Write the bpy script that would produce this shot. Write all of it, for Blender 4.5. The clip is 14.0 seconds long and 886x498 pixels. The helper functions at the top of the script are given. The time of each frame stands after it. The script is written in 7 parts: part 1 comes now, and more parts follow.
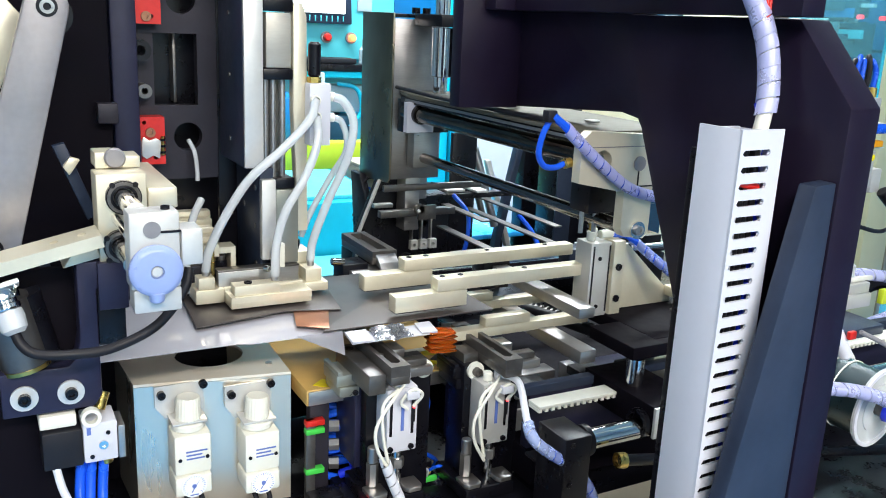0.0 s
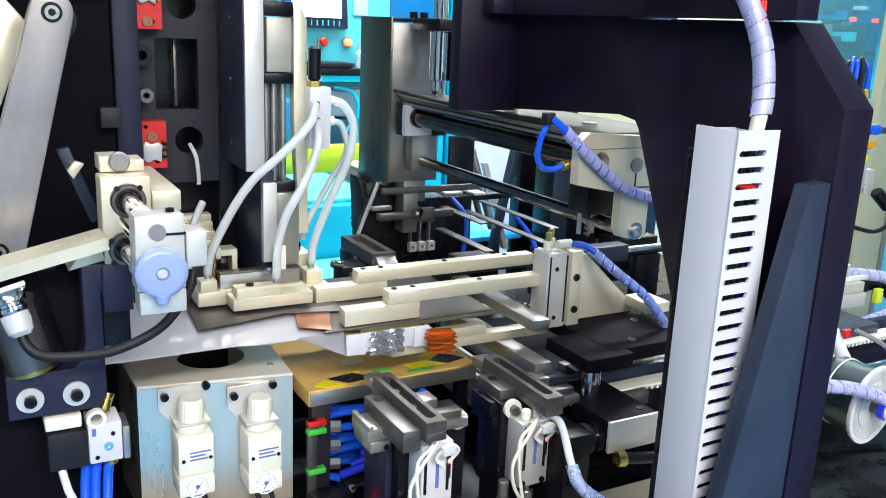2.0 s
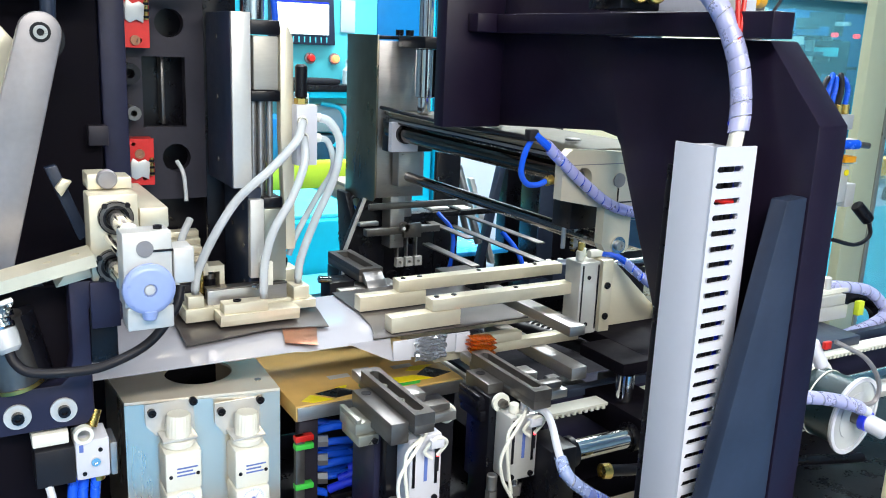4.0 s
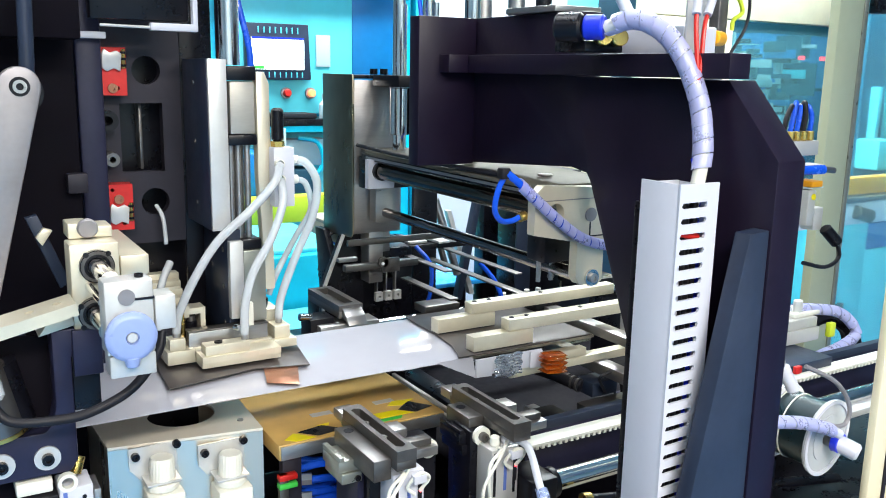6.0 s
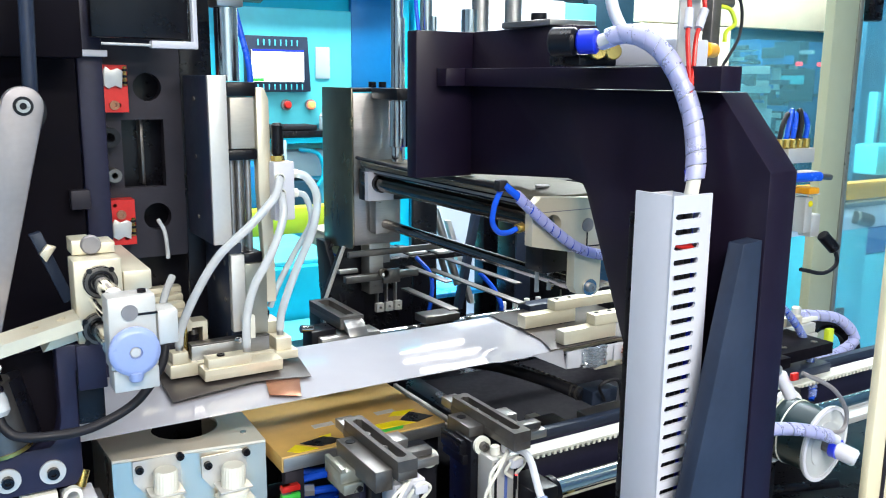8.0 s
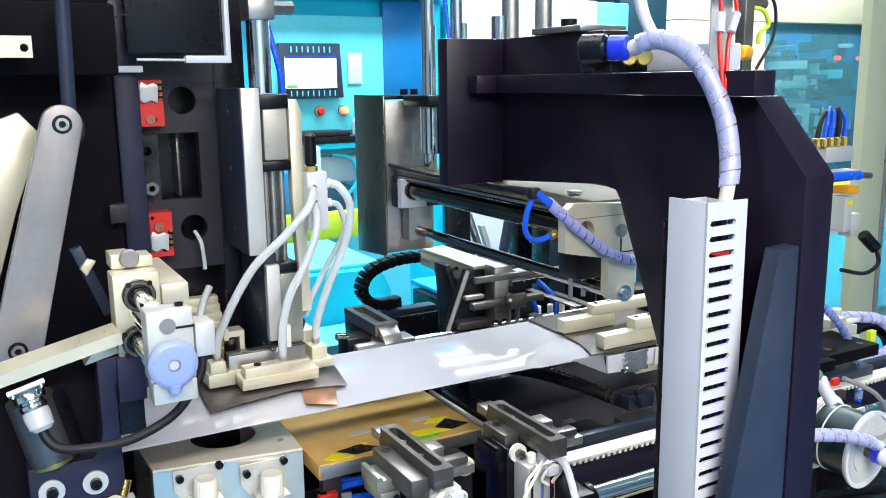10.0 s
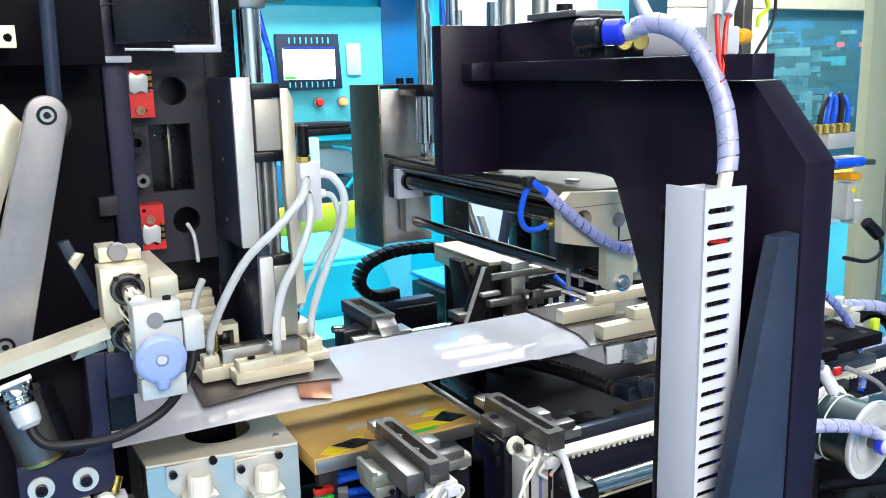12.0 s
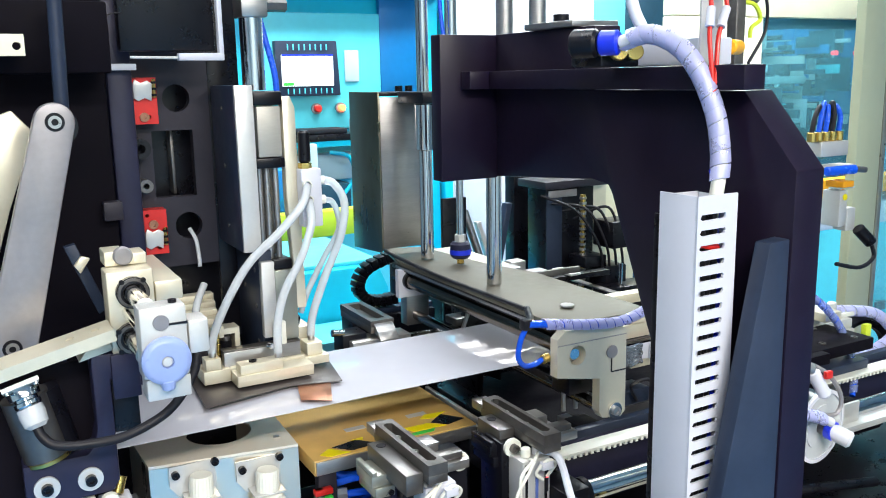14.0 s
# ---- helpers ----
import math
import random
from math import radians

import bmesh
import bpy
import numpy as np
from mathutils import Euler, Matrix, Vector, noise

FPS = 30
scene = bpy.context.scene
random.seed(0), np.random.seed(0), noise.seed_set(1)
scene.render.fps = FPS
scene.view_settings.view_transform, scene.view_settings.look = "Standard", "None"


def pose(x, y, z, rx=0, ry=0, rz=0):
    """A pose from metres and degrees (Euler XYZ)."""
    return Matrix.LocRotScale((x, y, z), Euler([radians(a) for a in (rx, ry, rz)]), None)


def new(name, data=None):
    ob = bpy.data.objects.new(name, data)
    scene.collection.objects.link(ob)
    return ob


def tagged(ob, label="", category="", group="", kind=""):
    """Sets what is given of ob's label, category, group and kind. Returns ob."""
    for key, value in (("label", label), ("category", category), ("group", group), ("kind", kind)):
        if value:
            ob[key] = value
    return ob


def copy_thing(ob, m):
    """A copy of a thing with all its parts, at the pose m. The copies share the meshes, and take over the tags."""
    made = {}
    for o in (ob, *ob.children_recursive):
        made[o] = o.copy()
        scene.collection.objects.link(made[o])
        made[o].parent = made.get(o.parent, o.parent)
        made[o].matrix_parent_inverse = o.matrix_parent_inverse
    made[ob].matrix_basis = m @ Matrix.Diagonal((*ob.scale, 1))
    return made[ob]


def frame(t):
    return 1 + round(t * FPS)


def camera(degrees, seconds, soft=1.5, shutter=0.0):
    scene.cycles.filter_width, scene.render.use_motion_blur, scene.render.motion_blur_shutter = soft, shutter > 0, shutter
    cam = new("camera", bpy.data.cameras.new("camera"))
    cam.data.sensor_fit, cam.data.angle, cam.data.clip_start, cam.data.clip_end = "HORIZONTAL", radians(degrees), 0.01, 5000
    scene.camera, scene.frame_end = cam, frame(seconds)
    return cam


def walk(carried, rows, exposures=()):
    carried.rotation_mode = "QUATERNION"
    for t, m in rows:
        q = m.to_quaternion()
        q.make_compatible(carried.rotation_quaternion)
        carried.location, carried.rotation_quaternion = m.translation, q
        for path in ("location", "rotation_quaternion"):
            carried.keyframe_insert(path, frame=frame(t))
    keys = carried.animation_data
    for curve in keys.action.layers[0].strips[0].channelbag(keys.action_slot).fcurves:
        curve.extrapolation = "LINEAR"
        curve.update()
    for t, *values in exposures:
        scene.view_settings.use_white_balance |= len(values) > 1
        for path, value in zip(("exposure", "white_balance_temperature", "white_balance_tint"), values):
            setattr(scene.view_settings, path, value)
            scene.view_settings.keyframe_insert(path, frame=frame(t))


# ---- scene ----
cam = camera(54.27, 14.0, soft=1.0, shutter=0.5)
PATH = [
    (0.0, pose(0.0215, 0.0412, 1.4761, 75.27, -2.64, -28.28)),
    (0.5, pose(0.0173, 0.0399, 1.4763, 75.25, -2.69, -28.38)),
    (1.0, pose(0.0147, 0.0366, 1.4749, 75.19, -2.67, -28.78)),
    (1.5, pose(0.0112, 0.0349, 1.4762, 75.31, -2.46, -28.72)),
    (2.0, pose(0.0113, 0.0339, 1.4761, 75.53, -2.43, -28.65)),
    (2.5, pose(0.0096, 0.0345, 1.4774, 75.66, -2.59, -28.54)),
    (3.6, pose(0.0092, 0.0270, 1.4790, 76.35, -2.40, -29.10)),
    (4.8, pose(0.0087, 0.0150, 1.4839, 77.22, -1.92, -30.17)),
    (5.0, pose(0.0075, 0.0128, 1.4925, 77.51, -1.54, -30.21)),
    (5.5, pose(0.0073, 0.0066, 1.4984, 78.19, -1.12, -30.65)),
    (6.0, pose(0.0042, 0.0063, 1.4966, 78.32, -1.13, -31.02)),
    (6.5, pose(0.0028, 0.0019, 1.4988, 78.54, -1.18, -31.39)),
    (7.0, pose(0.0000, 0.0000, 1.5000, 78.60, -1.20, -31.50)),
    (7.5, pose(0.0031, -0.0022, 1.5023, 78.74, -0.82, -31.56)),
    (8.0, pose(0.0017, -0.0048, 1.5030, 78.87, -0.51, -31.02)),
    (8.5, pose(-0.0060, -0.0101, 1.5115, 79.18, -0.01, -29.82)),
    (9.6, pose(0.0010, -0.0070, 1.5120, 79.00, 0.60, -29.00)),
    (11.0, pose(0.0115, -0.0025, 1.5112, 78.68, 1.03, -28.75)),
    (11.5, pose(0.0172, 0.0011, 1.5095, 78.47, 1.10, -28.72)),
    (12.0, pose(0.0206, 0.0034, 1.5075, 78.37, 1.23, -28.77)),
    (12.5, pose(0.0200, 0.0021, 1.5087, 78.41, 1.18, -28.88)),
    (13.0, pose(0.0195, -0.0021, 1.5098, 78.48, 1.03, -29.09)),
    (13.5, pose(0.0173, -0.0053, 1.5094, 78.54, 1.04, -29.03)),
    (14.0, pose(0.0087, -0.0120, 1.5104, 78.76, 1.04, -28.99)),
]
walk(cam, PATH)

# ---- world and lights ----
world = bpy.data.worlds.new("hall_air")
world.use_nodes = True
world.node_tree.nodes["Background"].inputs[0].default_value = (0.45, 0.62, 0.8, 1)
world.node_tree.nodes["Background"].inputs[1].default_value = 0.05
scene.world = world
scene.view_settings.exposure = 0.15


def ceiling_area(name, x, y, z, sx, sy, power, color=(1, 0.965, 0.925)):
    data = bpy.data.lights.new(name, "AREA")
    data.shape, data.size, data.size_y, data.energy, data.color = "RECTANGLE", sx, sy, power, color
    lamp = new(name, data)
    lamp.location = (x, y, z)
    return lamp


# rows of ceiling luminaires over the aisle, the machine and the far line
ceiling_area("luminaire_aisle", -0.1, -1.2, 2.6, 2.6, 0.5, 138, (1, 0.945, 0.875))
# unseen extra lamp behind the camera, added to light the table under the film
ceiling_area("fill_behind_camera", 0.2, -2.9, 2.6, 3.0, 0.5, 115, (1, 0.93, 0.84))
ceiling_area("luminaire_machine", 0.6, 1.0, 3.05, 2.4, 0.3, 28, (0.95, 0.97, 1))
ceiling_area("luminaire_left", -1.8, 0.3, 3.05, 0.4, 2.0, 9, (1, 0.96, 0.9))
ceiling_area("luminaire_far", 2.2, 2.5, 3.05, 4.0, 0.5, 215, (0.9, 0.97, 1))

# ---- materials ----
def mk(name, col, rough=0.5, metal=0.0, scale=30.0, var=0.12, bump=0.05, trans=0.0, emit=0.0, stretch=(1, 1, 1), coat=0.0, alpha=1.0, spec=0.5):
    m = bpy.data.materials.new(name)
    m.use_nodes = True
    nt = m.node_tree
    b = nt.nodes["Principled BSDF"]
    tc = nt.nodes.new("ShaderNodeTexCoord")
    mp = nt.nodes.new("ShaderNodeMapping")
    mp.inputs["Scale"].default_value = stretch
    nt.links.new(tc.outputs["Object"], mp.inputs["Vector"])
    fine = nt.nodes.new("ShaderNodeTexNoise")
    fine.inputs["Scale"].default_value, fine.inputs["Detail"].default_value = scale * 8, 5
    wide = nt.nodes.new("ShaderNodeTexNoise")
    wide.inputs["Scale"].default_value, wide.inputs["Detail"].default_value = scale, 3
    for n in (fine, wide):
        nt.links.new(mp.outputs[0], n.inputs["Vector"])
    add = nt.nodes.new("ShaderNodeMath")
    add.operation = "MULTIPLY_ADD"
    add.inputs[1].default_value = 0.4
    nt.links.new(fine.outputs["Fac"], add.inputs[0])
    nt.links.new(wide.outputs["Fac"], add.inputs[2])
    ramp = nt.nodes.new("ShaderNodeMapRange")
    ramp.inputs["From Min"].default_value, ramp.inputs["From Max"].default_value = 0.35, 1.05
    ramp.inputs["To Min"].default_value, ramp.inputs["To Max"].default_value = 1 - var, 1 + var
    nt.links.new(add.outputs[0], ramp.inputs["Value"])
    mul = nt.nodes.new("ShaderNodeVectorMath")
    mul.operation = "SCALE"
    mul.inputs[0].default_value = col
    nt.links.new(ramp.outputs[0], mul.inputs["Scale"])
    nt.links.new(mul.outputs[0], b.inputs["Base Color"])
    rr = nt.nodes.new("ShaderNodeMapRange")
    rr.inputs["From Min"].default_value, rr.inputs["From Max"].default_value = 0.35, 1.05
    rr.inputs["To Min"].default_value, rr.inputs["To Max"].default_value = max(0.02, rough * 0.75), min(1, rough * 1.25)
    nt.links.new(add.outputs[0], rr.inputs["Value"])
    nt.links.new(rr.outputs[0], b.inputs["Roughness"])
    b.inputs["Metallic"].default_value = metal
    b.inputs["Transmission Weight"].default_value = trans
    b.inputs["Coat Weight"].default_value = coat
    b.inputs["Alpha"].default_value = alpha
    b.inputs["Specular IOR Level"].default_value = spec
    if bump:
        bp = nt.nodes.new("ShaderNodeBump")
        bp.inputs["Strength"].default_value, bp.inputs["Distance"].default_value = bump, 0.001
        nt.links.new(fine.outputs["Fac"], bp.inputs["Height"])
        nt.links.new(bp.outputs[0], b.inputs["Normal"])
    if emit:
        b.inputs["Emission Color"].default_value = (*col, 1)
        b.inputs["Emission Strength"].default_value = emit
    return m


M_DARK = mk("dark_coated_steel", (0.010, 0.006, 0.017), 0.36, 0.0, 14, 0.25, 0.12, spec=0.28)
M_NAVY = mk("navy_anodised", (0.020, 0.020, 0.046), 0.36, 0.1, 20, 0.2, 0.1, spec=0.28)
M_SLATE = mk("slate_paint", (0.022, 0.032, 0.058), 0.36, 0.0, 16, 0.2, 0.1, spec=0.28)
M_BLACK = mk("black_anodised", (0.005, 0.005, 0.008), 0.3, 0.0, 30, 0.3, 0.08, spec=0.28)
M_RUBBER = mk("black_rubber", (0.010, 0.010, 0.014), 0.5, 0.0, 40, 0.2, 0.05, spec=0.28)
M_GREY = mk("grey_coated_plate", (0.023, 0.021, 0.030), 0.45, 0.1, 18, 0.2, 0.12, spec=0.28)
M_STEEL = mk("ground_steel", (0.42, 0.41, 0.40), 0.34, 0.9, 12, 0.15, 0.08, stretch=(1, 1, 6))
M_TOOL = mk("dark_tool_steel", (0.155, 0.147, 0.14), 0.36, 0.8, 22, 0.25, 0.08)
M_INOX = mk("brushed_stainless", (0.84, 0.76, 0.63), 0.30, 0.88, 9, 0.05, 0.05, stretch=(1, 1, 0.15))
# copy of the box steel for the lid, lit look put into its colour
M_INOXL = mk("bright_lid_stainless", (0.80, 0.74, 0.62), 0.40, 0.25, 9, 0.08, 0.05, stretch=(0.2, 1, 1))
M_MATTE = mk("matt_black_sheet", (0.004, 0.003, 0.006), 0.7, 0.0, 12, 0.3, 0.05, spec=0.08)
M_TOPPL = mk("olive_steel_plate", (0.12, 0.112, 0.085), 0.55, 0.2, 10, 0.15, 0.05, spec=0.3)
M_ROD = mk("bronzed_rod", (0.17, 0.14, 0.11), 0.2, 1.0, 14, 0.3, 0.0)
M_INOXD = mk("brushed_cover", (0.30, 0.27, 0.19), 0.3, 1.0, 7, 0.3, 0.08, stretch=(1, 1, 0.5))
M_CHROME = mk("polished_shaft", (0.70, 0.70, 0.70), 0.12, 1.0, 20, 0.05, 0.0)
M_DCHROME = mk("dark_polished_rod", (0.30, 0.28, 0.27), 0.16, 1.0, 14, 0.25, 0.0)
M_ALU = mk("cream_anodised_aluminium", (0.68, 0.63, 0.49), 0.36, 0.42, 25, 0.06, 0.02)
M_ALUB = mk("pale_anodised_aluminium", (0.59, 0.59, 0.57), 0.36, 0.35, 25, 0.07, 0.05)
M_LINK = mk("grey_cast_link", (0.27, 0.255, 0.26), 0.4, 0.4, 18, 0.18, 0.15)
M_WHITE = mk("white_plastic", (0.57, 0.58, 0.64), 0.4, 0.0, 20, 0.03, 0.03)
M_IVORY = mk("ivory_plastic", (0.74, 0.74, 0.66), 0.4, 0.0, 30, 0.05, 0.05)
M_CREAM = mk("cream_paint", (0.80, 0.74, 0.53), 0.45, 0.0, 9, 0.06, 0.06)
M_CYAN = mk("cyan_paint", (0.0, 0.50, 0.68), 0.4, 0.0, 5, 0.12, 0.04)
M_CYANL = mk("light_cyan_paint", (0.10, 0.62, 0.72), 0.4, 0.0, 5, 0.1, 0.04)
M_BLUEP = mk("blue_paint", (0.0, 0.16, 0.42), 0.4, 0.0, 5, 0.15, 0.04)
M_FLOOR = mk("blue_epoxy_floor", (0.045, 0.20, 0.42), 0.25, 0.0, 2, 0.15, 0.03)
M_WALL = mk("pale_wall", (0.42, 0.55, 0.60), 0.6, 0.0, 2, 0.06, 0.05)
M_CEIL = mk("white_ceiling", (0.5, 0.52, 0.53), 0.7, 0.0, 2, 0.05, 0.05)
M_SATIN = mk("satin_cylinder", (0.42, 0.40, 0.35), 0.42, 0.35, 14, 0.12, 0.06, stretch=(1, 1, 4))
M_GPLATE = mk("grey_green_plate", (0.30, 0.31, 0.27), 0.32, 0.6, 10, 0.15, 0.06)
M_FILM = mk("white_separator_film", (0.46, 0.46, 0.505), 0.035, 0.0, 4, 0.04, 0.0)
M_ELEC = mk("graphite_sheet", (0.075, 0.065, 0.062), 0.38, 0.2, 6, 0.25, 0.05)
M_COPPER = mk("copper_foil", (0.38, 0.17, 0.10), 0.3, 0.8, 12, 0.3, 0.1)
M_ORANGE = mk("amber_tape", (1.0, 0.24, 0.02), 0.08, 0.0, 30, 0.2, 0.05, trans=0.75)
M_POUCH = mk("crinkled_foil", (0.62, 0.64, 0.68), 0.2, 0.8, 40, 0.2, 0.15)
M_GOLD = mk("brass_tone_plate", (0.62, 0.40, 0.13), 0.36, 0.15, 7, 0.18, 0.06)
M_BRASS = mk("brass", (0.62, 0.43, 0.13), 0.28, 1.0, 30, 0.15, 0.05)
# cream post paint with its shading put into the colour
M_OLIVE = mk("shaded_cream_profile", (0.42, 0.45, 0.31), 0.35, 0.1, 6, 0.06, 0.04)
M_AMBERB = mk("amber_band", (0.80, 0.33, 0.004), 0.4, 0.0, 8, 0.08, 0.0)
M_TEALD = mk("dark_teal_panel", (0.008, 0.05, 0.085), 0.4, 0.0, 6, 0.3, 0.05)
M_YELLOW = mk("yellow_label", (0.85, 0.72, 0.0), 0.45, 0.0, 20, 0.05, 0.0)
M_LIME = mk("lime_band", (0.55, 0.66, 0.03), 0.45, 0.0, 8, 0.08, 0.0)
M_GREEN = mk("green_label", (0.05, 0.50, 0.06), 0.45, 0.0, 20, 0.1, 0.0)
M_RED = mk("red_anodised", (0.62, 0.02, 0.015), 0.36, 0.2, 25, 0.15, 0.05)
M_BLUE = mk("blue_tube", (0.01, 0.10, 0.75), 0.25, 0.0, 20, 0.1, 0.0, trans=0.1)
M_BLUEF = mk("blue_fitting", (0.01, 0.03, 0.60), 0.3, 0.0, 20, 0.1, 0.0)
M_CLEAR = mk("milky_tube", (0.80, 0.84, 0.87), 0.22, 0.0, 30, 0.05, 0.0, trans=0.48)
M_WRAP = mk("lavender_spiral_wrap", (0.60, 0.62, 0.96), 0.30, 0.0, 60, 0.06, 0.03, trans=0.5)
M_WRAPB = mk("clear_blue_spiral_wrap", (0.50, 0.62, 0.98), 0.26, 0.0, 60, 0.06, 0.03, trans=0.65)
M_PALEW = mk("pale_cable", (0.62, 0.64, 0.70), 0.4, 0.0, 30, 0.06, 0.0)
M_KNOB = mk("pale_blue_knob", (0.27, 0.35, 0.62), 0.3, 0.0, 20, 0.08, 0.0)
M_LAMPR = mk("red_lamp", (1.0, 0.03, 0.04), 0.3, 0, 20, 0, 0, emit=4.0)
M_LAMPO = mk("orange_lamp", (1.0, 0.22, 0.08), 0.3, 0, 20, 0, 0, emit=2.0)
M_SCREEN = mk("lit_screen", (0.85, 0.92, 0.95), 0.2, 0, 20, 0, 0, emit=1.6)
M_TUBEL = mk("fluorescent_tube", (1.0, 0.98, 0.95), 0.3, 0, 20, 0, 0, emit=9.0)
M_DIAL = mk("dial_face", (0.82, 0.84, 0.86), 0.3, 0, 20, 0.03, 0)
M_INK = mk("blue_ink", (0.10, 0.16, 0.45), 0.5, 0, 20, 0, 0)
M_GLASSC = mk("clear_glass", (0.62, 0.93, 0.97), 0.02, 0.0, 5, 0.0, 0.0, trans=0.95)
M_GLASS = mk("teal_glass", (0.36, 0.80, 0.88), 0.02, 0.0, 5, 0.0, 0.0, trans=0.9)

# ---- mesh helpers ----
ORIGIN = {}


def thing(name, at, label, category, group="", kind=""):
    ob = new(name)
    ob.location = at
    ob.empty_display_size = 0.02
    ORIGIN[ob] = Vector(at)
    return tagged(ob, label, category, group, kind)


def part(name, bm, material, parent=None, label="", smooth=True):
    """Links a bmesh, given in world metres, as one mesh under a thing or a part."""
    org = ORIGIN.get(parent, Vector((0, 0, 0)))
    if org.length:
        bmesh.ops.translate(bm, verts=bm.verts, vec=-org)
    bmesh.ops.recalc_face_normals(bm, faces=bm.faces)
    me = bpy.data.meshes.new(name)
    bm.to_mesh(me)
    bm.free()
    me.materials.append(material)
    if smooth:
        for p in me.polygons:
            p.use_smooth = True
        me.set_sharp_from_angle(angle=radians(32))
    ob = new(name, me)
    if parent is not None:
        ob.parent = parent
    ORIGIN[ob] = org
    return tagged(ob, label) if label else ob


def part_at(name, bm, material, parent, pivot, label=""):
    """A part that turns on its thing about a pivot given in world metres."""
    ob = part(name, bm, material, None, label)
    for v in ob.data.vertices:
        v.co -= pivot
    ob.parent = parent
    ob.location = pivot - ORIGIN.get(parent, Vector((0, 0, 0)))
    ORIGIN[ob] = pivot
    return ob


def solo(name, bm, material, label, category, kind="", group=""):
    return tagged(part(name, bm, material), label, category, group, kind)


def bx(bm, x0, x1, y0, y1, z0, z1, bevel=0.0012):
    made = bmesh.ops.create_cube(bm, size=1.0)["verts"]
    bmesh.ops.scale(bm, vec=(abs(x1 - x0), abs(y1 - y0), abs(z1 - z0)), verts=made)
    bmesh.ops.translate(bm, vec=((x0 + x1) / 2, (y0 + y1) / 2, (z0 + z1) / 2), verts=made)
    if bevel:
        edges = list({e for v in made for e in v.link_edges})
        bmesh.ops.bevel(bm, geom=edges, offset=min(bevel, abs(x1 - x0) / 3, abs(y1 - y0) / 3, abs(z1 - z0) / 3), segments=2, affect="EDGES", profile=0.5)
    return bm


def cube(x0, x1, y0, y1, z0, z1, bevel=0.0012):
    return bx(bmesh.new(), x0, x1, y0, y1, z0, z1, bevel)


def rod(bm, a, b, r, r2=None, seg=24, lip=0.0):
    a, b = Vector(a), Vector(b)
    d = b - a
    n = d.normalized()
    r2 = r if r2 is None else r2
    u = n.orthogonal().normalized()
    w = n.cross(u)
    prof = [(0, r - lip), (lip, r), (d.length - lip, r2), (d.length, r2 - lip)] if lip else [(0, r), (d.length, r2)]
    rings = []
    for h, rr in prof:
        rings.append([bm.verts.new(a + n * h + (u * math.cos(2 * math.pi * i / seg) + w * math.sin(2 * math.pi * i / seg)) * rr) for i in range(seg)])
    for p, q in zip(rings, rings[1:]):
        for i in range(seg):
            bm.faces.new((p[i], p[(i + 1) % seg], q[(i + 1) % seg], q[i]))
    bm.faces.new(rings[0][::-1])
    bm.faces.new(rings[-1])
    return bm


def cyl(a, b, r, r2=None, seg=24, lip=0.0):
    return rod(bmesh.new(), a, b, r, r2, seg, lip)


def ring(bm, a, b, r_out, r_in, seg=28):
    a, b = Vector(a), Vector(b)
    n = (b - a).normalized()
    u = n.orthogonal().normalized()
    w = n.cross(u)
    loops = [[bm.verts.new(c + (u * math.cos(2 * math.pi * i / seg) + w * math.sin(2 * math.pi * i / seg)) * r) for i in range(seg)]
             for c, r in ((a, r_out), (b, r_out), (b, r_in), (a, r_in))]
    for k in range(4):
        p, q = loops[k], loops[(k + 1) % 4]
        for i in range(seg):
            bm.faces.new((p[i], p[(i + 1) % seg], q[(i + 1) % seg], q[i]))
    return bm


def curve_points(pts, steps=8):
    pts = [Vector(p) for p in pts]
    ext = [2 * pts[0] - pts[1]] + pts + [2 * pts[-1] - pts[-2]]
    out = []
    for i in range(1, len(ext) - 2):
        p0, p1, p2, p3 = ext[i - 1:i + 3]
        for s in range(steps):
            t = s / steps
            out.append(0.5 * (2 * p1 + (p2 - p0) * t + (2 * p0 - 5 * p1 + 4 * p2 - p3) * t * t + (3 * p1 - p0 - 3 * p2 + p3) * t ** 3))
    out.append(pts[-1])
    return out


def tube(bm, pts, r, seg=12, steps=8):
    line = curve_points(pts, steps) if steps > 1 else [Vector(p) for p in pts]
    rings, u = [], None
    for i, p in enumerate(line):
        n = (line[min(i + 1, len(line) - 1)] - line[max(i - 1, 0)]).normalized()
        u = n.orthogonal().normalized() if u is None else (u - n * u.dot(n)).normalized()
        w = n.cross(u)
        rings.append([bm.verts.new(p + (u * math.cos(2 * math.pi * k / seg) + w * math.sin(2 * math.pi * k / seg)) * r) for k in range(seg)])
    for p, q in zip(rings, rings[1:]):
        for k in range(seg):
            bm.faces.new((p[k], p[(k + 1) % seg], q[(k + 1) % seg], q[k]))
    bm.faces.new(rings[0][::-1])
    bm.faces.new(rings[-1])
    return bm


def hose(pts, r, seg=12, steps=8):
    return tube(bmesh.new(), pts, r, seg, steps)


